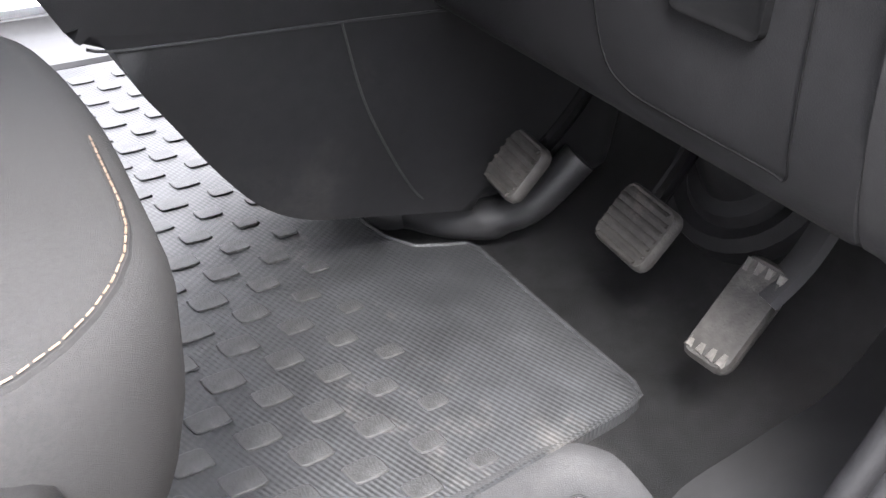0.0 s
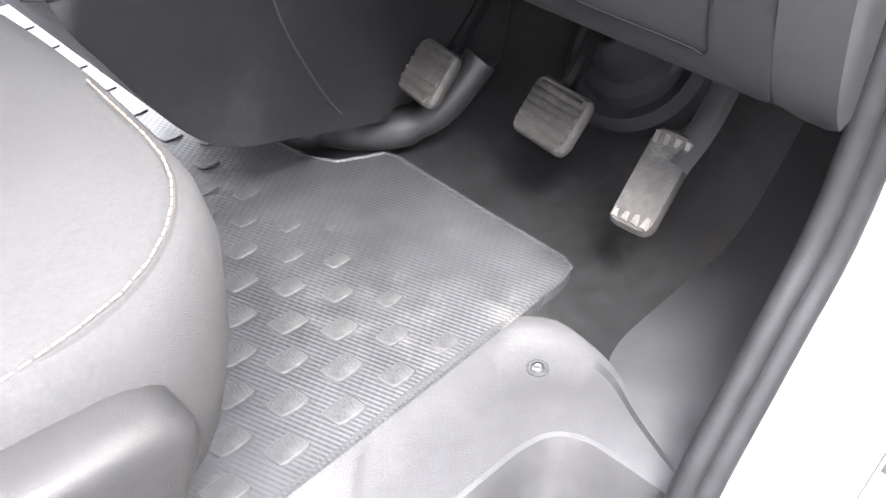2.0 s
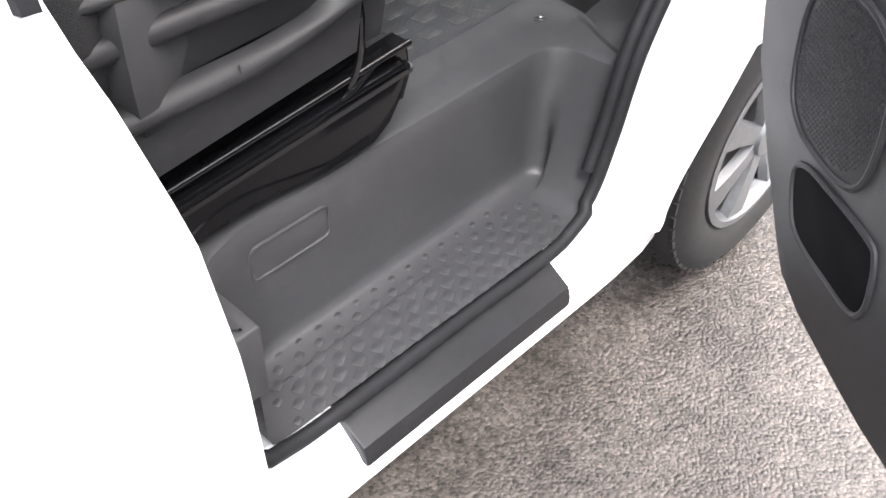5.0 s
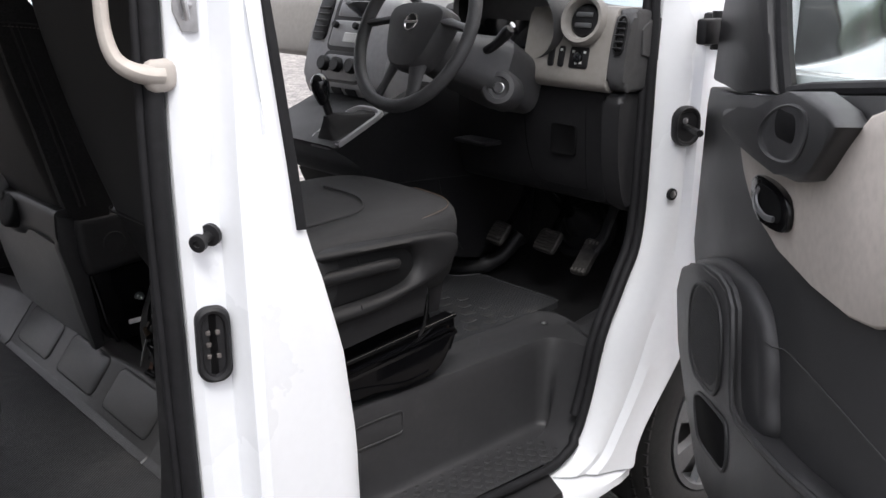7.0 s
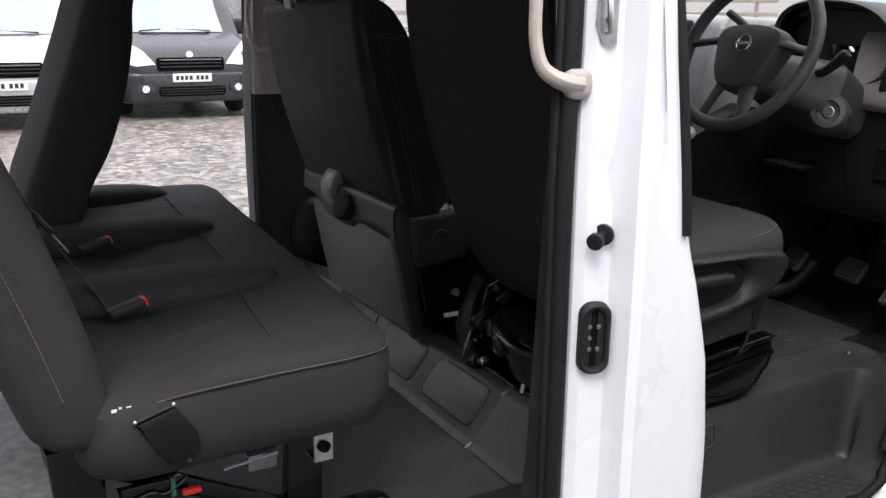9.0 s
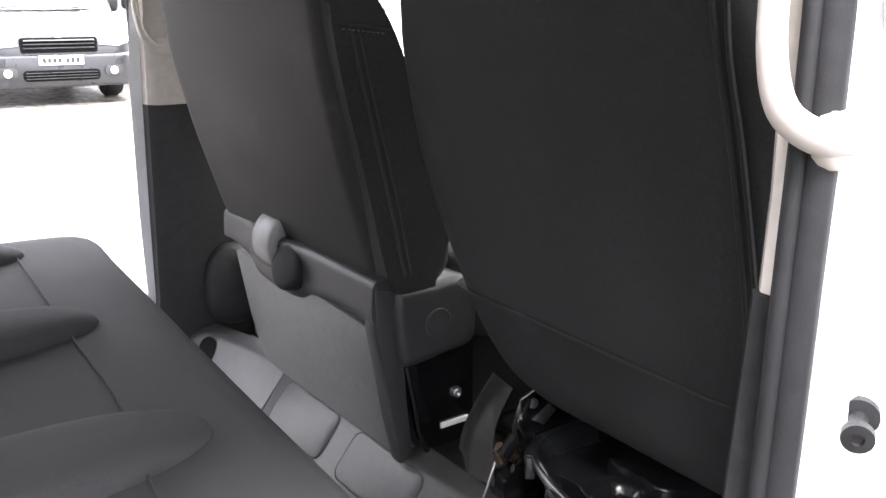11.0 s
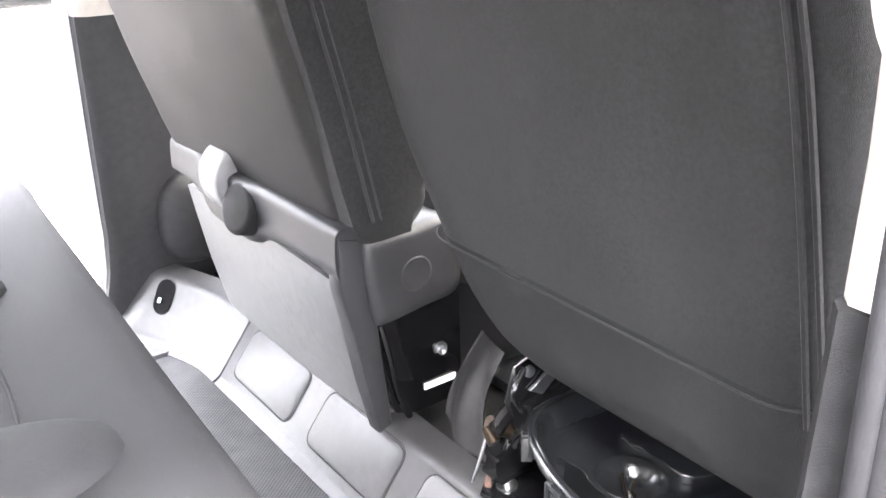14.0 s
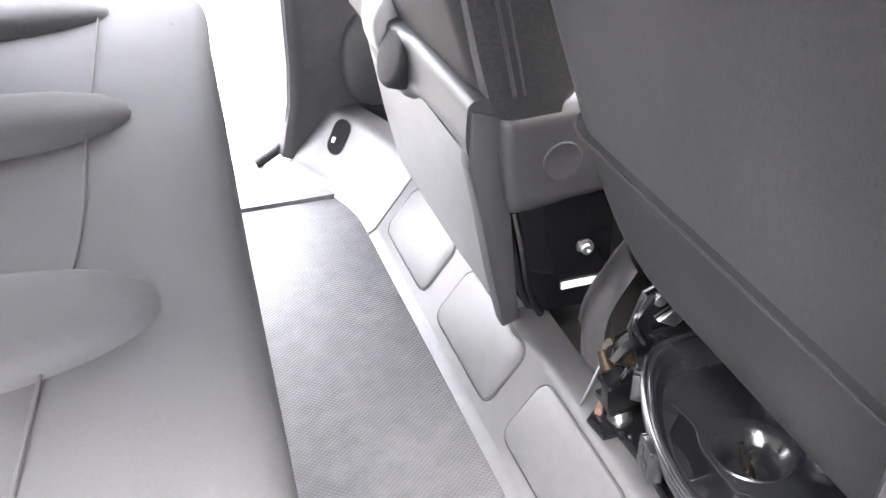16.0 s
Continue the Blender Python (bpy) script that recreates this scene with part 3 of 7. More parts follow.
# the opposite centre pillar, its white outer skin
bm = bmesh.new()
skin(bm, [[(x, -(y + lean(z)), z) for x, y in ((pillar_rear(z), -0.83), (pillar_rear(z) + 0.03, -0.90), (pillar_front(z), -0.94), (pillar_front(z), -0.83))] for z in (0.28, 0.6, 1.0, 1.3, 1.6, 1.95)])
setting("pillar_passenger", bm, M_WHITE, "white painted centre pillar of the passenger side", "pillar", 32)

# rubber seals round the openings
bm = bmesh.new()
path = smooth([(-0.01, -0.835, 1.85), (0.005, -0.858, 1.55), (0.025, -0.866, 1.25), (0.080, -0.866, 1.05), (0.115, -0.860, 0.86), (0.138, -0.850, 0.62), (0.175, -0.828, 0.48), (0.25, -0.81, 0.428), (0.35, -0.807, 0.418), (0.60, -0.803, 0.415), (0.80, -0.803, 0.413),
                 (0.87, -0.803, 0.43), (0.925, -0.803, 0.47), (0.965, -0.803, 0.57), (1.005, -0.803, 0.71), (1.075, -0.803, 0.84), (1.13, -0.803, 0.96), (1.142, -0.803, 1.23), (1.157, -0.79, 1.6), (1.17, -0.75, 1.85)], 5)
tube(bm, [p + Vector((0, -0.010 if p.z < 0.45 else 0, 0)) for p in path], 0.0125, 10)
low = min(range(len(path)), key=lambda i: path[i].z)
for run in (path[:low], path[low:]):
    tube(bm, [(p.x - (0.010 if p.x > 0.6 else 0.004), p.y + 0.016, p.z + 0.008) for p in run if p.z > 0.50], 0.012 if run[-1].x > 0.6 else 0.007, 8)
setting("seal_cab_door", bm, M_RUBBER, "black rubber seal round the cab door opening", "door seal", 60)
bm = bmesh.new()
path = smooth([(pillar_rear(z) - 0.018, -0.880 + lean(z), z) for z in (1.9, 1.6, 1.3, 1.0, 0.75, 0.60, 0.52)] + [(-0.17, -0.85, 0.475), (-0.30, -0.825, 0.46), (-1.0, -0.80, 0.46), (-1.3, -0.80, 0.50), (-1.36, -0.80, 0.7), (-1.37, -0.78, 1.3), (-1.36, -0.72, 1.85)], 5)
tube(bm, path, 0.016, 10)
tube(bm, [(p[0] - 0.018, p[1] + 0.008, p[2] + 0.004) for p in path], 0.008, 8)
setting("seal_side_door", bm, M_RUBBER, "black rubber seal round the sliding door opening", "door seal", 60)
bm = bmesh.new()
path = smooth([(-0.118, 0.822, 1.9), (-0.128, 0.835, 1.57), (-0.126, 0.84, 1.27), (-0.112, 0.84, 0.94), (-0.10, 0.84, 0.72), (-0.125, 0.845, 0.63), (-0.20, 0.85, 0.575)], 5)
tube(bm, path, 0.011, 10)
setting("seal_far_side_door", bm, M_RUBBER, "black rubber seal round the far sliding door opening", "door seal", 60)

# roof, rear body and the upper sides, which close the place
def roof_ring(x, w, z):
    return [(x, -w, z - 0.16), (x, -w + 0.03, z - 0.07), (x, -w + 0.12, z - 0.015), (x, 0, z), (x, w - 0.12, z - 0.015), (x, w - 0.03, z - 0.07), (x, w, z - 0.16)]


bm = bmesh.new()
rings = [roof_ring(-3.0, 0.80, 1.93), roof_ring(-2.0, 0.84, 1.95), roof_ring(-0.5, 0.84, 1.95), roof_ring(0.3, 0.80, 1.93), roof_ring(0.75, 0.74, 1.88)]
skin(bm, rings, closed=False)
skin(bm, [[(p[0], p[1] * 1.03, p[2] + 0.03) for p in r] for r in rings], closed=False)
setting("ceiling", bm, M_HEAD, "pale grey headlining under the van roof", "ceiling", 50)
for side in (-1, 1):
    bm = bmesh.new()
    # body behind the sliding door opening
    ya, yb = sorted((side * 0.86, side * 0.92))
    box(bm, -3.0, -1.38, ya, yb, 0.40, 1.02, 0.01)
    box(bm, -3.0, -1.38, ya, yb, 1.62, 1.80, 0.01)
    box(bm, -1.52, -1.38, ya, yb, 1.02, 1.62, 0.01)
    box(bm, -3.0, -2.84, ya, yb, 1.02, 1.62, 0.01)
    box(bm, -1.40, 0.0, min(side * 0.80, side * 0.88), max(side * 0.80, side * 0.88), 1.72, 1.84, 0.01)
    box(bm, 0.0, 0.80, min(side * 0.74, side * 0.82), max(side * 0.74, side * 0.82), 1.74, 1.86, 0.01)
    # windscreen pillar
    tube(bm, smooth([(0.75, side * 0.76, 1.84), (1.10, side * 0.80, 1.66), (1.30, side * 0.82, 1.54), (1.50, side * 0.84, 1.40)], 5), 0.035, 10)
    setting("wall_body_" + ("right" if side < 0 else "left"), bm, M_WHITE, "white painted body side panel", "wall", 40)
# rear side windows are assumed, added to bring light to bench and load floor
for side in (-1, 1):
    bm = bmesh.new()
    ya, yb = sorted((side * 0.888, side * 0.893))
    box(bm, -2.84, -1.52, ya, yb, 1.02, 1.62, 0)
    pane = setting("window_rear_" + ("right" if side < 0 else "left"), bm, M_GLASS, "clear rear side window", "window", 40)
    pane.visible_shadow = False
bm = bmesh.new()
prism(bm, [(-0.86, 0.40), (0.86, 0.40), (0.86, 0.585), (-0.86, 0.585)], "x", -3.05, -3.0, 0.01)
setting("sill_tailgate", bm, M_DARKTRIM, "dark sill of the open tailgate", "sill", 40)

# rear floor, its side sill and the load floor behind the bench
bm = bmesh.new()
prof = [(-0.594, 0.40), (-0.594, 0.568), (0.655, 0.572), (0.66, 0.40)]
prism(bm, prof, "x", -0.89, -0.02)
setting("floor_rear", bm, M_RFLOOR, "grey ribbed rubber floor of the rear cabin", "floor", 35)
bm = bmesh.new()
prism(bm, [(-0.832, 0.46), (-0.828, 0.500), (-0.80, 0.535), (-0.75, 0.558), (-0.68, 0.579), (-0.63, 0.585), (-0.606, 0.582), (-0.596, 0.566), (-0.596, 0.40), (-0.832, 0.40)], "x", -1.30, -0.03)
setting("sill_rear", bm, M_BLACK, "smooth black plastic sill inside the sliding door", "sill", 30)
bm = bmesh.new()
box(bm, -3.0, -0.892, -0.594, 0.86, 0.40, 0.5705, 0.004)
box(bm, -3.0, -1.302, -0.86, -0.596, 0.40, 0.5705, 0.004)
setting("floor_load", bm, M_LOAD, "worn pale grey load floor behind the bench", "floor", 35)
bm = bmesh.new()
prism(bm, [(0.662, 0.578), (0.80, 0.574), (0.90, 0.566), (0.95, 0.54), (0.95, 0.42), (0.662, 0.42)], "x", -1.3, -0.035, 0.004)
setting("step_far_side", bm, M_LOWER, "pale grey plastic step at the far sliding door", "step", 35)

bm = bmesh.new()
prism(bm, [(0.640, 0.60), (0.640, 0.681), (0.648, 0.688), (0.76, 0.690), (0.785, 0.700), (0.80, 0.722), (0.815, 0.722), (0.82, 0.60)], "x", 0.12, 1.20, 0.004)
setting("sill_passenger_cab", bm, M_STEP, "grey plastic sill at the passenger cab door", "sill", 35)
bm = bmesh.new()
prism(bm, [(0.822, 0.40), (0.822, 0.735), (0.86, 0.735), (0.90, 0.66), (0.91, 0.40)], "x", 0.12, 1.35, 0.006)
setting("body_sill_passenger", bm, M_WHITE, "white painted body sill of the passenger side", "sill", 35)

# ramp behind the front seats, with three lids
RAMP = [(-0.045, 0.573), (-0.030, 0.582), (-0.018, 0.597), (0.0365, 0.668), (0.053, 0.687), (0.075, 0.694), (0.105, 0.697)]


def ramp_at(s, lift=0.0):
    """A place on the slope: s from 0 (foot) to 1 (head), lifted off it."""
    return (-0.026 + 0.078 * s - 0.82 * lift, 0.587 + 0.100 * s + 0.57 * lift)


bm = bmesh.new()
line = [(p.x, p.y) for p in smooth([(*p, 0) for p in RAMP], 4)]
ys = [-0.80, -0.60, -0.405, -0.402, -0.399, -0.395, 0.0, 0.490, 0.494, 0.497, 0.500, 0.56, 0.60, 0.64, 0.68, 0.72, 0.76, 0.80, 0.84]
rings = []
for y in ys:
    g = 0.004 if y in (-0.402, -0.399, 0.494, 0.497) else 0.0
    t = min(1, max(0, (y - 0.54) / 0.26))
    rings.append([(x - 0.10 * t ** 1.6, y, z - g + 0.02 * t * t * min(1, i / 8)) for i, (x, z) in enumerate(line)])
skin(bm, rings, closed=False)
ramp = setting("floor_ramp", bm, M_RAMP, "grey plastic riser across the floor behind the front seats", "riser", 35)
lid_ranges = [(-0.362, -0.122), (-0.060, 0.172), (0.237, 0.462)]
for a, b in lid_ranges:
    bm = bmesh.new()
    c, w = (a + b) / 2, b - a
    rings = []
    for inset, lift in ((0.0, -0.001), (0.001, 0.0022), (0.003, 0.0032)):
        rings.append([(lambda s: (ramp_at(s, lift)[0], c + u, ramp_at(s, lift)[1]))(0.53 + v / 0.127) for u, v in rrect(w - 2 * inset, 0.104 - 2 * inset, 0.022)])
    skin(bm, rings)
    lid = thing("riser_lid", (0.0, c, 0.63), "rounded grey plastic lid let into the riser", "lid", "lids in the riser")
    part("cover", bm, M_RAMP, lid)
    bm = bmesh.new()
    tube(bm, [(ramp_at(0.53 + v / 0.127, 0.0002)[0], c + u, ramp_at(0.53 + v / 0.127, 0.0002)[1]) for u, v in rrect(w + 0.003, 0.107, 0.0235)], 0.0016, 6, closed=True)
    part("gap_seal", bm, M_BLACK, lid)

# oval socket at the far end of the ramp
so = thing("floor_socket", (-0.03, 0.735, 0.66), "black oval lamp socket in the far end of the riser", "socket")
mm = frame_to((-0.038, 0.738, 0.668), (0.5, 0.25, 0.8), (-0.72, -0.45, 0.53))
bm = bmesh.new()
skin(bm, [[(x, y, z) for x, y in rrect(0.075 * k, 0.042 * k, 0.0205 * k, 6)] for k, z in ((1.06, 0.0), (1.05, 0.002), (1.0, 0.0028), (0.9, -0.008))])
bmesh.ops.transform(bm, matrix=mm, verts=bm.verts)
part("bezel", bm, M_BLACK, so)
# black sheet over the bezel paints the dark inside of the socket
bm = bmesh.new()
skin(bm, [[(x, y, z) for x, y in rrect(0.075 * k, 0.042 * k, 0.0205 * k, 6)] for k, z in ((1.02, 0.0022), (1.0, 0.0034), (0.5, 0.0034))])
bmesh.ops.transform(bm, matrix=mm, verts=bm.verts)
part("hollow", bm, M_DEEP, so, "flat black sheet painting the shade inside the socket")
bm = bmesh.new()
box(bm, -0.016, -0.004, 0.002, 0.009, 0.004, 0.0085, 0.001, 1, mm)
part("bulb", bm, M_LAMP, so, "small clear bulb")

# pillar trims
for side in (-1, 1):
    s = side
    bm = bmesh.new()
    sec = [(-0.122, 0.835), (-0.118, 0.805), (-0.100, 0.790), (0.0, 0.785), (0.10, 0.795), (0.16, 0.82), (0.16, 0.85), (-0.122, 0.85)]
    if side < 0:
        sec = [(-0.163, 0.868), (-0.162, 0.836), (-0.152, 0.827), (-0.10, 0.824), (-0.03, 0.826), (-0.010, 0.84), (-0.010, 0.868), (-0.10, 0.868)]
    joint = 1.31 if side < 0 else 1.262
    rings = []
    for z in (0.60, 0.66, 0.72, 0.80, 0.95, 1.10, joint - 0.012, joint):
        k = 0.0 if z > 0.75 else (0.75 - z) / 0.15 * 0.03
        sweep = 0.010 + 0.03 * (joint - z) if side < 0 else 0.0
        rings.append([(x * (1.0 if x < 0 else (1.25 if z < 0.8 else 0.85)) - k * (1 if x < -0.05 else 0) - sweep * (1 if x < -0.05 and y < 0.84 else 0), s * (y + k * 0.4), z) for x, y in sec])
    skin(bm, rings)
    if side > 0:
        lump(bm, 0.16, 0.10, 0.21, 0.8, m=pose(0.065, 0.79, 0.815))
    # the driver's side trim takes the darker copy, which stands in for shade
    setting("trim_lower_" + ("right" if side < 0 else "left"), bm, M_PILLAR if side < 0 else M_DARKTRIM, "dark grey plastic lower pillar trim", "trim", 40)
    bm = bmesh.new()
    rings = []
    for z in (joint, joint + 0.008, 1.4, 1.6, 1.75, 1.88):
        rings.append([(x * (0.82 if x > 0 else 1.0), s * (y - (0.0 if z < 1.4 else (z - 1.4) * (0.12 if s > 0 else 0.05))), z) for x, y in sec])
    skin(bm, rings)
    setting("trim_upper_" + ("right" if side < 0 else "left"), bm, M_BEIGE, "pale beige plastic upper pillar trim", "trim", 40)
    bm = bmesh.new()
    path = smooth([(-0.080, s * 0.80, 1.392), (-0.104, s * 0.80, 1.398), (-0.126, s * 0.797, 1.430), (-0.136, s * 0.792, 1.480), (-0.137, s * 0.788, 1.525), (-0.126, s * 0.785, 1.575), (-0.105, s * 0.782, 1.603), (-0.080, s * 0.780, 1.610)], 5)
    if s < 0:
        path = smooth([(-0.155, -0.872, 1.452), (-0.190, -0.872, 1.458), (-0.214, -0.858, 1.478), (-0.222, -0.848, 1.52), (-0.220, -0.842, 1.58), (-0.214, -0.834, 1.66), (-0.190, -0.834, 1.72), (-0.150, -0.836, 1.735)], 5)
    path = [p + Vector((0, -0.012, 0)) for p in path] if s < 0 else path
    tube(bm, path, [(0.022 if s < 0 else 0.017) - 0.008 * math.sin(math.pi * i / (len(path) - 1)) for i in range(len(path))], 12, flat=0.75)
    gh = thing("grab_handle", (-0.15 if s < 0 else -0.09, s * 0.80, 1.42), "beige plastic grab handle on the pillar", "handle")
    part("grip", bm, M_BEIGE, gh)
    for p in (path[0], path[-1]):
        bm = bmesh.new()
        lump(bm, 0.05, 0.03, 0.05, 0.7, 16, 8, m=Matrix.Translation(p))
        part("end_mount", bm, M_BEIGE, gh)

# striker pins, contact plate and latches on the pillar flange
for s, xs in ((-1, -0.118), (1, -0.118)):
    st = thing("striker_pin", (xs, s * 0.87, 1.195), "black mushroom-headed door striker pin on the pillar", "striker")
    bm = bmesh.new()
    way = Vector((-0.85, -0.50, -0.12)).normalized() if s < 0 else Vector((-0.7, 0.65, 0))
    base = Vector((-0.106, -0.912, 1.207)) if s < 0 else Vector((-0.09, 0.858, 1.187))
    m0 = frame_to(base, (0, 0, 1), way)
    lathe(bm, [(0.018, -0.004), (0.018, 0.004), (0.008, 0.006), (0.0075, 0.030), (0.014, 0.031), (0.014, 0.040), (0.006, 0.041), (0.005, 0.038), (0.001, 0.038)], 20, m0)
    part("pin", bm, M_BLACK, st)
cp = thing("contact_plate", (-0.11, -0.915, 1.01), "black oval electrical contact plate with brass pins", "contact plate")
mm = frame_to((-0.116, -0.916, 1.029), (0, 0, 1), (-0.34, -0.94, 0))
bm = bmesh.new()
skin(bm, [[(x, y, z) for x, y in rrect(0.122 * k + e, 0.050 * k + e, 0.023 * k, 6)] for k, e, z in ((1, 0.006, -0.004), (1, 0.004, 0.007), (1, -0.004, 0.010), (1, -0.012, 0.008), (1, -0.016, 0.001))])
bmesh.ops.transform(bm, matrix=mm, verts=bm.verts)
part("housing", bm, M_BLACK, cp)
for u, v in ((0.020, -0.007), (0.020, 0.008), (0.0, 0.008), (-0.020, -0.007), (-0.020, 0.008)):
    bm = bmesh.new()
    box(bm, u - 0.004, u + 0.004, v - 0.0035, v + 0.0035, 0.0, 0.004, 0.001, 1, mm)
    part("contact", bm, M_STITCHW, cp, "brass contact")
for z in (1.563, 0.640):
    la = thing("door_hinge_catch", (-0.11, -0.905, z), "bare metal catch bracket screwed to the pillar flange", "catch")
    mm = frame_to((-0.114, -0.911 + lean(z), z), (0, 0, 1), (-0.34, -0.94, 0))
    bm = bmesh.new()
    prism(bm, [(-0.05, -0.018), (0.045, -0.018), (0.055, -0.005), (0.05, 0.016), (-0.02, 0.018), (-0.05, 0.006)], "z", 0.0, 0.006, 0.001, 1, mm)
    part("plate", bm, M_STEEL, la)
    bm = bmesh.new()
    tube(bm, [mm @ Vector(p) for p in ((-0.03, 0.0, 0.004), (-0.03, 0.0, 0.024), (0.01, 0.004, 0.028), (0.03, 0.004, 0.018), (0.03, 0.004, 0.004))], 0.005, 8)
    lathe(bm, [(0.007, 0.005), (0.007, 0.011), (0.003, 0.012)], 6, mm @ Matrix.Translation((-0.012, -0.004, 0)))
    part("loop", bm, M_STEEL, la)
bm = bmesh.new()
skin(bm, [[(pillar_front(z) - 0.022, -0.9775 + lean(z), z), (pillar_front(z) - 0.010, -0.9790 + lean(z), z), (pillar_front(z) - 0.004, -0.962 + lean(z), z), (pillar_front(z) - 0.03, -0.957 + lean(z), z)] for z in (1.205, 1.3, 1.5, 1.7, 1.85)])
setting("trim_window_strip", bm, M_RUBBER, "black strip down the edge of the pillar", "trim", 40)

# windscreen and scuttle
bm = bmesh.new()
skin(bm, [[(0.75 + 1.15 * t, y * (0.74 + 0.10 * t), 1.88 - 0.62 * t + 0.03 * math.cos(y * 1.5)) for y in np.linspace(-1, 1, 9)] for t in np.linspace(0, 1, 7)], closed=False)
ws = setting("window_1", bm, M_GLASS, "sloping clear windscreen", "windscreen", 60)
ws.visible_shadow = False


# ================================================================ THE CAB
def plan_layers(bm, pts, layers, centre, tilt=0.0, x0=0.0):
    """A cushion: a plan outline stacked in layers of (height, inset), closed at both ends."""
    cx, cy = centre
    rings = []
    for z, inset in layers:
        ring = []
        for x, y in pts:
            dx, dy = x - cx, y - cy
            far = math.hypot(dx, dy)
            k = max(0.0, 1 - inset / far)
            ring.append((cx + dx * k, cy + dy * k, z + tilt * (x - x0)))
        rings.append(ring)
    return skin(bm, rings)


def back_rings(rows, r=0.05, n=5):
    """Rounded sections of a seat back from rows of height, rear x, depth and two sides."""
    out = []
    for z, xr, d, ya, yb in smooth(rows, n):
        rad = min(r, d * 0.45, abs(yb - ya) * 0.45)
        out.append([(xr + d / 2 + u, (ya + yb) / 2 + v, z) for u, v in rrect(d, abs(yb - ya), rad, 5)])
    return out


# ---- rubber cab mat with its studs
matt = thing("cab_mat", (0.8, -0.2, 0.674), "dusty black ribbed rubber cab mat with raised studs", "mat")
outline = [(0.30, -0.545), (0.70, -0.542), (0.95, -0.527), (1.085, -0.516), (1.155, -0.510), (1.178, -0.503), (1.185, -0.485), (1.183, -0.35), (1.184, -0.19), (1.176, -0.170), (1.150, -0.160), (1.115, -0.143), (1.093, -0.105), (1.085, -0.06), (1.085, 0.10), (1.12, 0.30), (1.12, 0.632), (0.30, 0.636)]
bm = bmesh.new()
prism(bm, outline, "z", 0.662, 0.684, 0.003)
part("sheet", bm, M_MAT, matt)
bm = bmesh.new()
tube(bm, [(x, y, 0.6845) for x, y in outline[1:17]], 0.0028, 6)
part("border", bm, M_MAT, matt)
stud_mesh = None
rnd = random.Random(4)
for i in range(-1, 13):
    for j in range(-1, 13):
        x = 0.9835 - 0.0349 * i
        y = -0.4945 + 0.0925 * (j + 0.5 * (i % 2)) - 0.0005 * i
        if y > 0.60 or y < -0.505 or x < 0.60:
            continue
        if y > 0.0 - 0.04 and x > 1.02 or (i == -1 and y < 0.0):
            continue
        s = min(1.12, 0.78 + 0.10 * max(i, 0)) * rnd.uniform(0.95, 1.04)
        if stud_mesh is None:
            bm = bmesh.new()
            skin(bm, [[(u * k, v * k, h) for u, v, w in smooth([(0.0150, -0.0118, 0), (0.0182, -0.0070, 0), (0.0160, 0.0075, 0), (0.0100, 0.0125, 0), (-0.0150, 0.0118, 0), (-0.0182, 0.0070, 0), (-0.0160, -0.0075, 0), (-0.0100, -0.0125, 0)], 2, closed=True)] for k, h in ((1.03, -0.002), (1.0, 0.0012), (0.93, 0.0019))])
            first = part("stud", bm, M_STUD, matt, angle=25)
            stud_mesh = first.data
            ob = first
        else:
            ob = new("stud", stud_mesh)
            ob.parent = matt
            ob.matrix_parent_inverse = Matrix.Translation(-Vector(matt.location))
        ob.location = (x, y, 0.6845)
        ob.rotation_euler = (0, 0, radians(0 + rnd.uniform(-1.5, 1.5)))
        ob.scale = (s, s, 1)

# ---- studs on the tread of the step well
tread = thing("step_tread", (0.6, -0.72, 0.418), "scuffed grid of low rounded studs on the step", "tread")
tm = None
for i in range(18):
    for j in range(6):
        x, y = 0.288 + 0.038 * i + (0.019 if j % 2 else 0), -0.795 + 0.0225 * j
        if x > 0.890 - 0.9 * max(0, y + 0.74):
            continue
        edge = min(x - 0.26, 0.92 - x, -0.665 - y)
        s = min(1.0, 0.35 + edge * 9)
        if tm is None:
            bm = bmesh.new()
            skin(bm, [[(u, v, h) for u, v in rrect(0.0245 * k, 0.0185 * k, 0.005 * k, 2)] for k, h in ((1.03, -0.001), (1.0, 0.0004), (0.86, 0.0010))])
            ob = part("stud", bm, M_STEP, tread)
            tm = ob.data
        else:
            ob = new("stud", tm)
            ob.parent = tread
            ob.matrix_parent_inverse = Matrix.Translation(-Vector(tread.location))
        ob.location = (x, y, 0.4285)
        ob.rotation_euler = (0, 0, radians(28))
        ob.scale = (s, s, 1)

# ---- driver's seat
ds = thing("driver_seat", (0.38, -0.42, 0.672), "black cloth driver seat with tan stitching and grey plastic side trim", "seat")
plan = [(x, y) for x, y, *_ in smooth([(0.19, -0.16, 0), (0.30, -0.155, 0), (0.55, -0.155, 0), (0.66, -0.180, 0), (0.713, -0.245, 0), (0.726, -0.36, 0), (0.722, -0.48, 0), (0.703, -0.595, 0), (0.630, -0.668, 0), (0.50, -0.685, 0), (0.30, -0.690, 0), (0.19, -0.685, 0)], 4, closed=True)]
bm = bmesh.new()
plan_layers(bm, plan, [(0.90, 0.05), (0.905, 0.028), (0.93, 0.012), (0.98, 0.002), (1.04, 0.0), (1.064, 0.006), (1.075, 0.014), (1.082, 0.03), (1.085, 0.07), (1.078, 0.14), (1.070, 0.21)], (0.40, -0.42), 0.035, 0.70)
part("cushion", bm, M_FABRIC, ds, angle=60)
bm = bmesh.new()
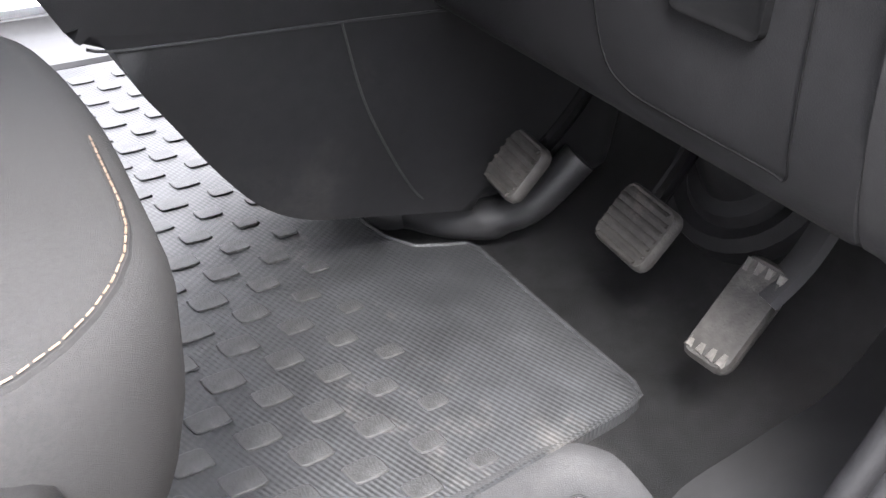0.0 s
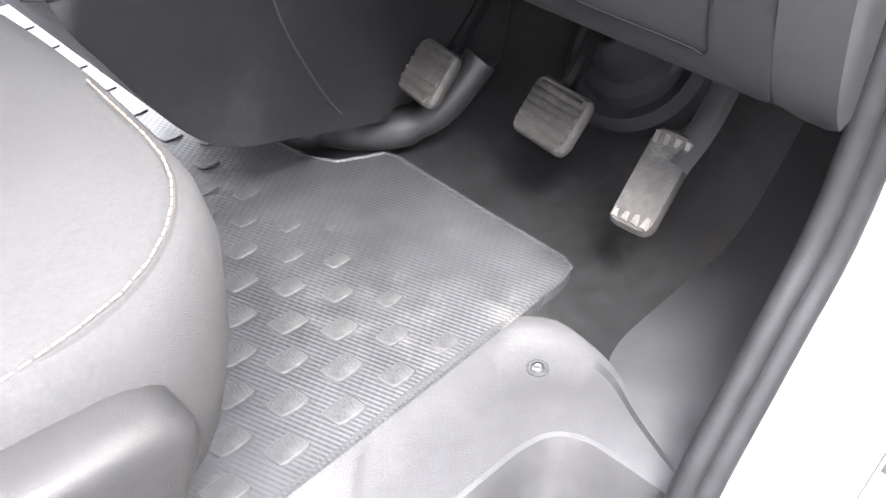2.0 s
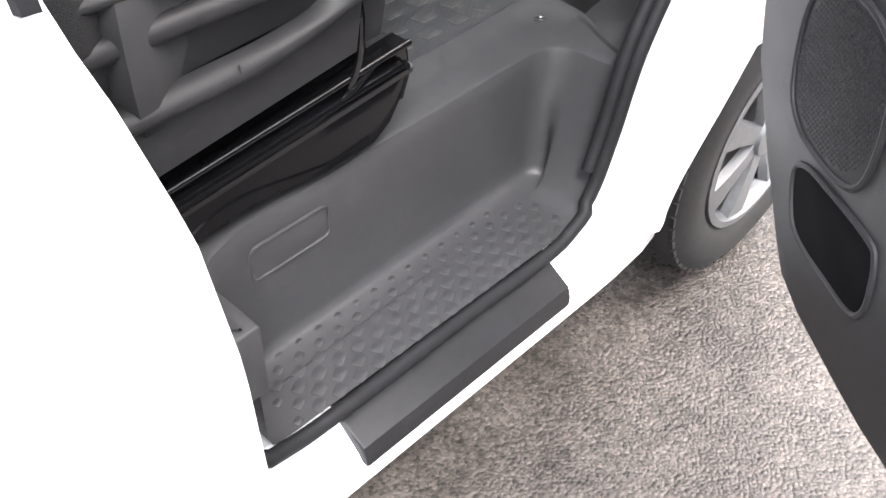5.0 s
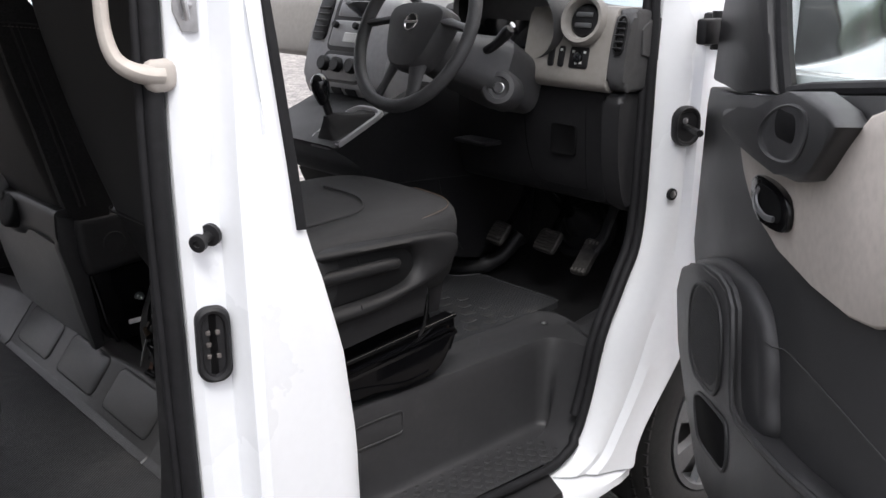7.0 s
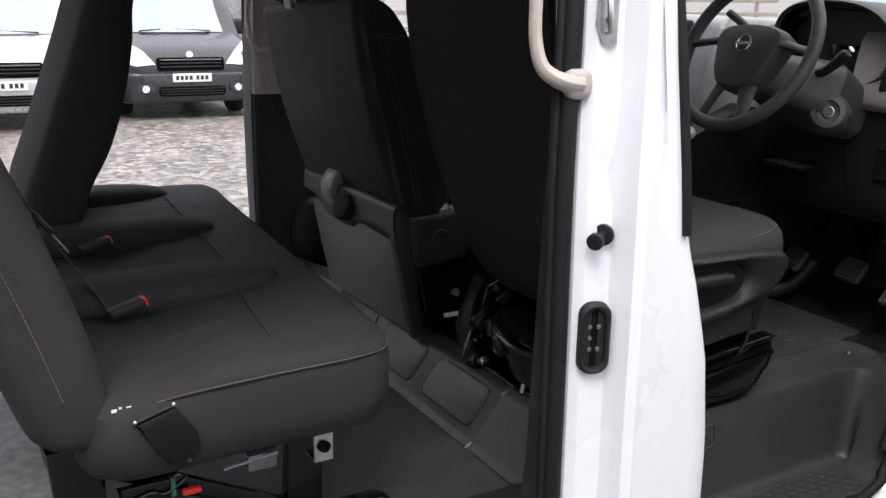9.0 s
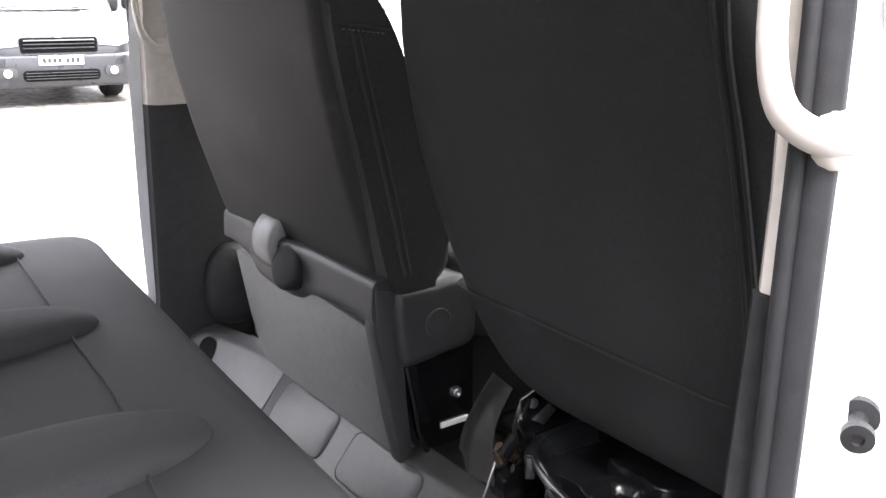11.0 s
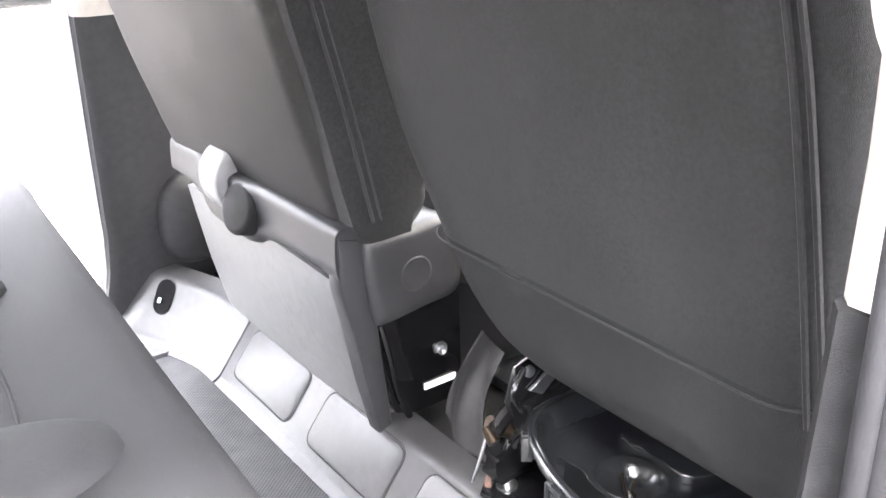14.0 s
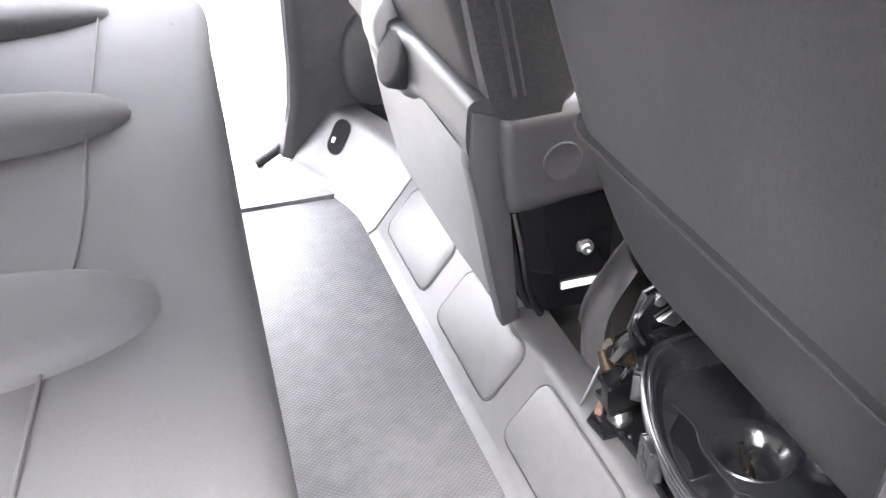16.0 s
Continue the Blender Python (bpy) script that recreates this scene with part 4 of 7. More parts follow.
edge = [(0.40 + (x - 0.40) * (1 - 0.021 / math.hypot(x - 0.4, y + 0.42)), -0.42 + (y + 0.42) * (1 - 0.021 / math.hypot(x - 0.4, y + 0.42)), 1.077 + 0.035 * (x - 0.70) - 0.16 * max(0, 0.60 - x) ** 1.2) for x, y in plan if (x > 0.30 and y < -0.44)]
tube(bm, edge, 0.0028, 6)
part("piping", bm, M_FABRIC, ds)
bm = bmesh.new()
stitches(bm, [(x, y, z + 0.0045) for x, y, z in edge], 0.0062, 0.0026, 0.0007)
part("stitching", bm, M_STITCH, ds, "tan stitching")
bm = bmesh.new()
tube(bm, smooth([(0.15, -0.56, 1.066), (0.35, -0.555, 1.074), (0.46, -0.54, 1.079), (0.52, -0.48, 1.080), (0.55, -0.40, 1.080), (0.55, -0.28, 1.080)], 5), 0.003, 6)
part("seam", bm, M_FABRIC, ds)
rows = [(0.915, 0.118, 0.06, -0.35, -0.66), (0.924, 0.096, 0.10, -0.285, -0.69), (0.955, 0.077, 0.13, -0.205, -0.708), (1.01, 0.062, 0.15, -0.145, -0.718), (1.079, 0.048, 0.155, -0.108, -0.724), (1.16, 0.028, 0.16, -0.080, -0.732), (1.25, 0.006, 0.165, -0.056, -0.738), (1.36, -0.025, 0.165, -0.056, -0.742), (1.45, -0.052, 0.165, -0.068, -0.744), (1.50, -0.067, 0.163, -0.082, -0.736), (1.55, -0.081, 0.16, -0.098, -0.714), (1.585, -0.0905, 0.155, -0.116, -0.693), (1.62, -0.100, 0.15, -0.138, -0.672), (1.70, -0.118, 0.135, -0.20, -0.625), (1.76, -0.125, 0.105, -0.28, -0.575), (1.79, -0.12, 0.06, -0.34, -0.53)]
bm = bmesh.new()
skin(bm, back_rings(rows[4:], 0.070))
part("backrest", bm, M_BACK, ds, angle=60)
bm = bmesh.new()
skin(bm, back_rings(rows[:5], 0.070))
part("lower_back", bm, M_LOWBACK, ds, "coarser black cloth round the foot of the back", angle=60)
bm = bmesh.new()


def round_off(d, r=0.070):
    """How far a rounded corner of radius r falls back at d from the side."""
    return r - math.sqrt(r * r - max(0.0, r - max(d, 0.004)) ** 2)


for dy in (0.0, -0.010):
    line = []
    for z, y in ((1.06, -0.702), (1.12, -0.703), (1.25, -0.704), (1.4, -0.703), (1.50, -0.696), (1.585, -0.677)):
        rear_x, side_y = (np.interp(z, [r[0] for r in rows], [r[k] for r in rows]) for k in (1, 4))
        line.append((rear_x + round_off(y + dy - side_y), y + dy, z))
    tube(bm, smooth(line, 4), 0.0035, 6)
part("piping", bm, M_BACK, ds)
bm = bmesh.new()
tube(bm, smooth([(-0.0205 + 0.070 * math.cos(radians(a)), -0.623 + 0.070 * math.sin(radians(a)), 1.587) for a in (228, 240, 255, 270)] + [(0.01, -0.693, 1.585), (0.040, -0.690, 1.583)], 4), 0.003, 6)
part("piping", bm, M_BACK, ds)
bm = bmesh.new()
tube(bm, [(0.0478 + round_off(min(-0.108 - y, y + 0.724)), y, 1.080) for y in np.linspace(-0.112, -0.720, 40)], 0.0016, 6)
part("seam", bm, M_BACK, ds)
bm = bmesh.new()
lump(bm, 0.10, 0.28, 0.20, 0.6, m=pose(-0.05, -0.43, 1.93, 0, -10, 0))
part("headrest", bm, M_FABRIC, ds, angle=60)
for y in (-0.37, -0.49):
    bm = bmesh.new()
    tube(bm, [(-0.065, y, 1.77), (-0.06, y, 1.88)], 0.006, 8)
    part("headrest_post", bm, M_STEEL, ds)
# side valance with lever opening
bm = bmesh.new()
outer = resample(smooth([(0.15, 0, 1.066), (0.30, 0, 1.060), (0.42, 0, 1.056), (0.50, 0, 1.052), (0.580, 0, 1.046), (0.612, 0, 1.034), (0.622, 0, 1.015), (0.612, 0, 0.990), (0.588, 0, 0.966), (0.540, 0, 0.948), (0.480, 0, 0.930), (0.42, 0, 0.914), (0.34, 0, 0.904), (0.15, 0, 0.900)], 4), 70)
inner = resample(smooth([(0.15, 0, 1.042), (0.30, 0, 1.038), (0.41, 0, 1.036), (0.458, 0, 1.029), (0.487, 0, 1.012), (0.496, 0, 0.988), (0.484, 0, 0.965), (0.455, 0, 0.949), (0.41, 0, 0.941), (0.34, 0, 0.936), (0.15, 0, 0.932)], 4), 70)
skin(bm, [[a.lerp(b, t) + Vector((0, y, 0)) for a, b in zip(outer, inner)] for t, y in ((0.0, -0.670), (0.0, -0.698), (0.06, -0.708), (0.18, -0.714), (0.42, -0.717), (0.66, -0.714), (0.84, -0.708), (0.95, -0.700), (1.0, -0.686))], closed=False)
prism(bm, [(0.15, 1.045), (0.52, 1.045), (0.52, 0.95), (0.44, 0.925), (0.30, 0.905), (0.15, 0.90)], "y", -0.690, -0.665, 0.003)
part("side_trim", bm, M_SEATTRIM, ds, "grey plastic side trim", angle=60)
bm = bmesh.new()
tube(bm, [(0.15, -0.703, 1.003), (0.30, -0.703, 1.003), (0.40, -0.704, 1.003), (0.432, -0.704, 1.002), (0.444, -0.703, 1.001), (0.450, -0.702, 1.0)], [0.0145, 0.0145, 0.014, 0.013, 0.010, 0.004], 14)
part("lever", bm, M_SEATTRIM, ds, "grey plastic height lever")
bm = bmesh.new()
tube(bm, [(0.345, -0.6905, 1.028), (0.358, -0.6905, 1.008)], 0.0022, 6)
part("mould_line", bm, M_DARKTRIM, ds)
bm = bmesh.new()
tube(bm, [(0.338, -0.7135, 0.934), (0.341, -0.7150, 0.912)], 0.0016, 6)
part("mould_line", bm, M_DARKTRIM, ds)
bm = bmesh.new()
prism(bm, [(0.10, 0.93), (0.52, 0.955), (0.545, 0.945), (0.530, 0.862), (0.10, 0.806)], "y", -0.690, -0.655, 0.006)
prism(bm, [(0.32, 0.91), (0.64, 0.92), (0.62, 0.83), (0.32, 0.815)], "y", -0.64, -0.20, 0.012)
part("skirt", bm, M_DARKTRIM, ds)
RAIL = Matrix.Translation((0.645, 0, 0.805)) @ Matrix.Rotation(radians(-6), 4, "Y") @ Matrix.Translation((-0.645, 0, -0.795))
for y in (-0.655, -0.24):
    bm = bmesh.new()
    prism(bm, [(y - 0.012, 0.815), (y + 0.022, 0.815), (y + 0.022, 0.807), (y + 0.010, 0.805), (y + 0.010, 0.780), (y + 0.030, 0.776), (y + 0.030, 0.768), (y - 0.015, 0.768), (y - 0.015, 0.776), (y - 0.004, 0.780), (y - 0.004, 0.806), (y - 0.012, 0.808)], "x", 0.08, 0.645 if y < -0.5 else 0.60, 0.0015, 1, RAIL)
    prism(bm, [(y + 0.026, 0.835), (y + 0.050, 0.835), (y + 0.050, 0.80), (y + 0.026, 0.80)], "x", 0.12, 0.60, 0.002, 1, RAIL)
    # round beads added to the rail edges so that they show a highlight line
    for dy, z in ((-0.011, 0.8135), (0.048, 0.833)):
        tube(bm, [RAIL @ Vector((x, y + dy, z)) for x in (0.12, 0.35, 0.60 if dy > 0 else 0.645)], 0.0050, 10)
    part("rail", bm, M_GLOSS, ds, "black steel seat rail")
bm = bmesh.new()
prism(bm, [(0.09, 0.745), (0.40, 0.776), (0.60, 0.797), (0.632, 0.798), (0.641, 0.783), (0.628, 0.745), (0.605, 0.712), (0.575, 0.692), (0.485, 0.684), (0.40, 0.699), (0.34, 0.706), (0.29, 0.700), (0.21, 0.670), (0.09, 0.664)], "y", -0.668, -0.645, 0.005, 2)
tube(bm, smooth([(0.09, -0.668, 0.743), (0.40, -0.668, 0.774), (0.60, -0.668, 0.794), (0.632, -0.667, 0.792), (0.638, -0.664, 0.778), (0.624, -0.664, 0.742)], 4), 0.006, 8)
tube(bm, smooth([(0.23, -0.667, 0.690), (0.30, -0.667, 0.718), (0.36, -0.667, 0.722), (0.45, -0.667, 0.706), (0.50, -0.667, 0.700), (0.56, -0.667, 0.708)], 4), 0.003, 6)
part("side_panel", bm, M_PLINTH, ds, "black steel plinth panel")
bm = bmesh.new()
box(bm, 0.20, 0.60, -0.645, -0.20, 0.676, 0.775, 0.01)
part("plinth", bm, M_GLOSS, ds)
bm = bmesh.new()
tube(bm, smooth([(0.530, -0.668, 0.80), (0.545, -0.672, 0.835), (0.556, -0.668, 0.895), (0.56, -0.65, 0.93)], 4), 0.005, 8)
tube(bm, smooth([(0.515, -0.67, 0.79), (0.54, -0.672, 0.80), (0.60, -0.66, 0.818)], 4), 0.004, 8)
part("adjuster_bar", bm, M_GLOSS, ds)
bm = bmesh.new()
lathe(bm, [(0.004, 0), (0.0035, 0.003), (0.001, 0.0035)], 8, frame_to((0.618, -0.668, 0.80), (1, 0, 0), (0, -1, 0)))
part("rivet", bm, M_CLAMP, ds)

for ob in ds.children:
    if ob.name.split(".")[0] not in ("backrest", "lower_back", "headrest", "headrest_post"):
        ob.location.x -= 0.013

# ---- dashboard
da = thing("dashboard", (1.2, -0.1, 1.04), "dark grey dashboard with a beige band and round air vents", "dashboard")
bm = bmesh.new()
rings = []
for y in np.linspace(-0.80, 0.80, 33):
    hump = math.exp(-((y + 0.40) / 0.16) ** 4) * 0.055
    edge = 0.03 * (abs(y) / 0.80) ** 6
    rings.append([(1.088 + edge, y, 1.505 - edge), (1.10 + edge, y, 1.518 + hump - edge), (1.15, y, 1.527 + hump * 0.9 - edge), (1.30, y, 1.520 + hump * 0.2), (1.55, y, 1.455), (1.85, y, 1.30), (1.85, y, 1.22), (1.12, y, 1.45 - edge)])
skin(bm, rings)
part("top_pad", bm, M_PAD, da, angle=50)
# beige band, right and left of the wheel
for ya, yb in ((-0.745, -0.470), (0.27, 0.80)):
    bm = bmesh.new()
    prof = smooth([(1.080, 1.325, 0), (1.058, 1.335, 0), (1.052, 1.36, 0), (1.066, 1.44, 0), (1.082, 1.505, 0), (1.100, 1.528, 0)], 4)
    prof = [(p.x, p.y) for p in prof] + [(1.22, 1.525), (1.22, 1.33)]
    prism(bm, prof, "y", ya, yb, 0.006)
    part("band", bm, M_BAND, da, "grey-beige plastic band")
bm = bmesh.new()
prof = [(p.x, p.y) for p in smooth([(1.085, 1.33, 0), (1.062, 1.34, 0), (1.056, 1.37, 0), (1.068, 1.45, 0), (1.086, 1.505, 0), (1.106, 1.525, 0)], 4)] + [(1.26, 1.52), (1.26, 1.33)]
prism(bm, prof, "y", -0.795, -0.7455, 0.012, 3)
part("end_cap", bm, M_PAD, da, "dark grey end cap")
bm = bmesh.new()
tube(bm, [(1.069 + 0.30 * v * 0.0 + (0.0 + v) * 0.22, -0.7985 + 0.026 + u * 0.6 - 0.0, 1.465 + v) for u, v in rrect(0.040, 0.085, 0.018)], 0.004, 6, closed=True)
part("side_vent", bm, M_BLACK, da)
for k in range(5):
    bm = bmesh.new()
    z = 1.435 + 0.015 * k
    box(bm, 1.060 + 0.22 * (z - 1.465), 1.076 + 0.22 * (z - 1.465), -0.785, -0.760, z - 0.0022, z + 0.0022, 0.001, 1)
    part("slat", bm, M_BLACK, da)
# round vent
vm = frame_to((1.070, -0.660, 1.495), (0, 0, 1), (-0.95, -0.12, 0.24))
bm = bmesh.new()
lathe(bm, [(0.060, -0.02), (0.062, 0.012), (0.057, 0.020), (0.048, 0.018), (0.043, 0.004), (0.041, -0.012), (0.001, -0.014)], 32, vm)
part("vent_ring", bm, M_BAND, da, "round grey-beige vent ring")
bm = bmesh.new()
lathe(bm, [(0.040, -0.010), (0.041, -0.004), (0.036, 0.002), (0.020, 0.004), (0.001, 0.005)], 28, vm)
part("vent_disc", bm, M_BLACK, da)
bm = bmesh.new()
for s in (-0.013, 0.013):
    box(bm, s - 0.006, s + 0.006, -0.024, 0.024, 0.003, 0.008, 0.003, 2, vm)
part("vent_blade", bm, M_ALLOY, da, "silver vent blade")
# switches
for y, w in ((-0.565, 0.020), (-0.598, 0.020), (-0.655, 0.060)):
    sm = frame_to((1.062, y, 1.405), (0, 1, 0), (-0.97, 0, 0.2))
    bm = bmesh.new()
    skin(bm, [[(a, b, h) for a, b in rrect(w * k, 0.052 * k, 0.006 * k, 3)] for k, h in ((1.0, -0.002), (1.0, 0.004), (0.88, 0.006))])
    bmesh.ops.transform(bm, matrix=sm, verts=bm.verts)
    part("switch", bm, M_BLACK, da, "black switch")
    bm = bmesh.new()
    for u, v in (((0.0, -0.016),) if w < 0.05 else ((-0.018, -0.014), (0.018, -0.014), (-0.008, 0.012), (0.006, 0.014))):
        box(bm, u - 0.004, u + 0.004, v - 0.003, v + 0.003, 0.0055, 0.0068, 0.0005, 1, sm)
    part("switch_mark", bm, M_LABEL, da, "white switch marks")
    if w > 0.05:
        bm = bmesh.new()
        lathe(bm, [(0.014, 0.004), (0.013, 0.012), (0.010, 0.014), (0.001, 0.014)], 20, sm)
        part("mirror_knob", bm, M_SCREEN, da)
# instrument hood
bm = bmesh.new()
rings = []
for x, k, dz in ((1.16, 1.04, 0.0), (1.07, 1.08, 0.0), (1.018, 1.07, 0.004), (1.010, 1.03, 0.004), (1.018, 0.99, 0.002), (1.07, 0.92, 0.0), (1.13, 0.84, 0.0)):
    rings.append([(x + 0.05 * (0.5 - 0.5 * math.sin(a)) * (1 if x < 1.05 else 0), -0.405 + 0.178 * k * math.copysign(abs(math.cos(a)) ** 0.8, math.cos(a)), 1.485 + dz + 0.105 * k * math.copysign(abs(math.sin(a)) ** 0.85, math.sin(a))) for a in (2 * math.pi * i / 36 for i in range(36))])
skin(bm, rings)
part("instrument_hood", bm, M_PAD, da, angle=60)
bm = bmesh.new()
rings = []
for x, k in ((1.021, 0.975), (1.07, 0.91), (1.128, 0.83)):
    rings.append([(x + 0.05 * (0.5 - 0.5 * math.sin(a)) * (1 if x < 1.05 else 0), -0.405 + 0.178 * k * math.copysign(abs(math.cos(a)) ** 0.8, math.cos(a)), 1.487 + 0.105 * k * math.copysign(abs(math.sin(a)) ** 0.85, math.sin(a))) for a in (2 * math.pi * i / 36 for i in range(36))])
skin(bm, rings, caps=False)
part("instrument_cowl", bm, M_DEEP, da, "matt black inside of the instrument hood", angle=60)
bm = bmesh.new()
skin(bm, [[(1.105, -0.405 + 0.135 * math.cos(a), 1.485 + 0.075 * math.sin(a)) for a in (2 * math.pi * i / 28 for i in range(28))], [(1.10, -0.405 + 0.12 * math.cos(a), 1.485 + 0.065 * math.sin(a)) for a in (2 * math.pi * i / 28 for i in range(28))]])
part("instrument_glass", bm, M_SCREEN, da)
# lower dash with the hinged fuse cover
bm = bmesh.new()
prof = [(p.x, p.y) for p in smooth([(1.10, 1.335, 0), (1.082, 1.318, 0), (1.078, 1.28, 0), (1.080, 1.18, 0), (1.084, 1.10, 0), (1.098, 1.055, 0), (1.125, 1.035, 0), (1.20, 1.03, 0)], 4)] + [(1.34, 1.06), (1.40, 1.33)]
prism(bm, prof, "y", -0.728, -0.20, 0.010, 3)
part("lower_panel", bm, M_BLACK, da)
bm = bmesh.new()
prof = [(p.x, p.y) for p in smooth([(1.10, 1.335, 0), (1.072, 1.318, 0), (1.066, 1.28, 0), (1.070, 1.18, 0), (1.085, 1.10, 0), (1.105, 1.05, 0), (1.14, 1.025, 0), (1.20, 1.022, 0)], 4)] + [(1.34, 1.06), (1.36, 1.33)]
prism(bm, prof, "y", -0.782, -0.7285, 0.016, 4)
part("lower_end", bm, M_GREY, da, "dark grey rounded end panel")
bm = bmesh.new()
tube(bm, smooth([(1.0785, -0.668, 1.285), (1.0785, -0.672, 1.18), (1.082, -0.676, 1.10), (1.089, -0.674, 1.072), (1.089, -0.655, 1.072), (1.089, -0.56, 1.072), (1.089, -0.515, 1.075), (1.084, -0.488, 1.10), (1.079, -0.465, 1.18), (1.0785, -0.455, 1.285)], 4), 0.0009, 6)
part("fuse_cover_gap", bm, M_DEEP, da)
# finger recess given by a near-black patch that paints its shade
bm = bmesh.new()
skin(bm, [[(1.076 - h, -0.60 + a, 1.195 + b) for a, b in rrect(0.080 * k, 0.075 * k, 0.008 * k, 3)] for k, h in ((1.03, -0.004), (1.02, 0.0035), (0.95, 0.0032), (0.90, 0.002))])
part("finger_pull_shade", bm, M_DEEP, da)
bm = bmesh.new()
box(bm, 1.02, 1.10, -0.37, -0.24, 1.148, 1.160, 0.004, 2, None)
part("bonnet_lever", bm, M_GREY, da)
# centre stack
bm = bmesh.new()
prof = [(p.x, p.y) for p in smooth([(0.92, 1.22, 0), (0.865, 1.27, 0), (0.862, 1.32, 0), (0.885, 1.40, 0), (0.920, 1.49, 0), (0.940, 1.53, 0), (0.975, 1.548, 0)], 4)] + [(1.20, 1.54), (1.20, 1.15)]
prism(bm, prof, "y", -0.125, 0.265, 0.014, 3)
part("centre_console_face", bm, M_STACK, da)


def stack(z):
    return float(np.interp(z, [1.22, 1.27, 1.32, 1.40, 1.50, 1.575], [0.92, 0.865, 0.862, 0.885, 0.925, 0.955]))


def stack_patch(name, y, z, w, h, r, mat, out=0.004, label=""):
    b = bmesh.new()
    skin(b, [[(stack(z + v) - o, y + u, z + v) for u, v in rrect(w * k, h * k, r * k, 3)] for k, o in ((1.0, -0.004), (1.0, out), (0.94, out + 0.002))])
    return part(name, b, mat, da, label)


stack_patch("radio_surround", 0.075, 1.458, 0.190, 0.150, 0.022, M_BLACK, 0.002, "black radio surround")
stack_patch("radio_display", 0.075, 1.502, 0.150, 0.046, 0.006, M_SCREEN, 0.005)
stack_patch("radio", 0.075, 1.433, 0.168, 0.072, 0.010, M_STACK, 0.005, "silver radio face")
stack_patch("radio_label", 0.060, 1.424, 0.060, 0.026, 0.003, M_LABEL, 0.0085, "pale display strip")
stack_patch("heater_surround", 0.075, 1.338, 0.200, 0.092, 0.030, M_BLACK, 0.003, "black heater surround")
stack_patch("heater_panel", 0.075, 1.338, 0.176, 0.070, 0.022, M_STACK, 0.0065, "silver heater panel")
for y in (0.018, 0.118):
    bm = bmesh.new()
    lathe(bm, [(0.010, 0.0), (0.010, 0.012), (0.008, 0.014), (0.001, 0.014)], 18, frame_to((stack(1.452) - 0.007, y + 0.020, 1.455), (0, 1, 0), (-0.92, 0, 0.38)))
    part("radio_knob", bm, M_BLACK, da)
for y in (0.015, 0.085, 0.150):
    bm = bmesh.new()
    lathe(bm, [(0.022, 0.0), (0.022, 0.018), (0.019, 0.022), (0.001, 0.022)], 24, frame_to((stack(1.342) - 0.004, y, 1.345), (0, 1, 0), (-0.96, 0, 0.28)))
    part("rotary_knob", bm, M_BLACK, da)
stack_patch("vent_frame", 0.221, 1.470, 0.072, 0.120, 0.016, M_BLACK, 0.003, "black air vent")
for k in range(5):
    bm = bmesh.new()
    z = 1.43 + 0.018 * k
    box(bm, stack(z) - 0.010, stack(z) + 0.004, 0.192, 0.250, z - 0.003, z + 0.003, 0.001, 1)
    part("slat", bm, M_GREY, da)
stack_patch("lower_button", 0.03, 1.270, 0.05, 0.022, 0.004, M_GREY)
stack_patch("lower_button", 0.10, 1.270, 0.05, 0.022, 0.004, M_GREY)

# ---- gear console and pod under the dash
gc = thing("gear_console", (0.95, 0.0, 0.76), "black moulded centre console hanging over the floor with gear lever", "console")
low = smooth([(0.785, 1.040, 0), (0.803, 0.995, 0), (0.826, 0.958, 0), (0.873, 0.884, 0), (0.918, 0.832, 0), (0.970, 0.803, 0), (1.040, 0.786, 0), (1.115, 0.768, 0), (1.20, 0.748, 0)], 4)
poly = [(p.x, p.y) for p in low] + [(1.42, 0.74), (1.46, 1.06), (1.00, 1.06), (0.80, 1.06)]
bm = bmesh.new()
prism(bm, poly, "y", -0.185, 0.20, 0.035, 4)
part("pod", bm, M_BLACK, gc, angle=50)
bm = bmesh.new()
upper = smooth([(0.640, 1.163, 0), (0.655, 1.148, 0), (0.700, 1.120, 0), (0.728, 1.096, 0), (0.742, 1.072, 0), (0.754, 1.052, 0), (0.780, 1.040, 0), (0.860, 1.035, 0), (1.01, 1.028, 0), (1.20, 1.016, 0)], 4)
prism(bm, [(p.x, p.y) for p in upper] + [(1.46, 1.01), (1.46, 1.20), (1.00, 1.30), (0.90, 1.262), (0.80, 1.222), (0.66, 1.172)], "y", -0.190, 0.205, 0.012, 3)
part("upper_body", bm, M_BLACK, gc, angle=40)
# thin tube in lighter grey paints the highlight along the body's lower edge
bm = bmesh.new()
tube(bm, [(p.x, -0.1905, p.y - 0.001) for p in upper[22:]], 0.0016, 6)
part("lower_edge", bm, M_GREY, gc)
bm = bmesh.new()
tube(bm, smooth([(1.012, -0.1865, 1.025), (1.035, -0.1865, 0.937), (1.067, -0.1865, 0.864), (1.10, -0.1865, 0.805), (1.13, -0.180, 0.774)], 4), 0.0013, 6)
part("seam", bm, M_INK, gc)
gm = frame_to((0.735, -0.125, 1.196), (1, 0, 0.42), (-0.42, 0, 0.9))
bm = bmesh.new()
skin(bm, [[(a, b, h) for a, b in rrect(0.19 * k, 0.135 * k, 0.035 * k, 5)] for k, h in ((1.04, -0.004), (1.03, 0.008), (0.93, 0.010), (0.88, 0.002))])
bmesh.ops.transform(bm, matrix=gm, verts=bm.verts)
part("gaiter_frame", bm, M_STACK, gc, "silver gaiter frame")
bm = bmesh.new()
rings = []
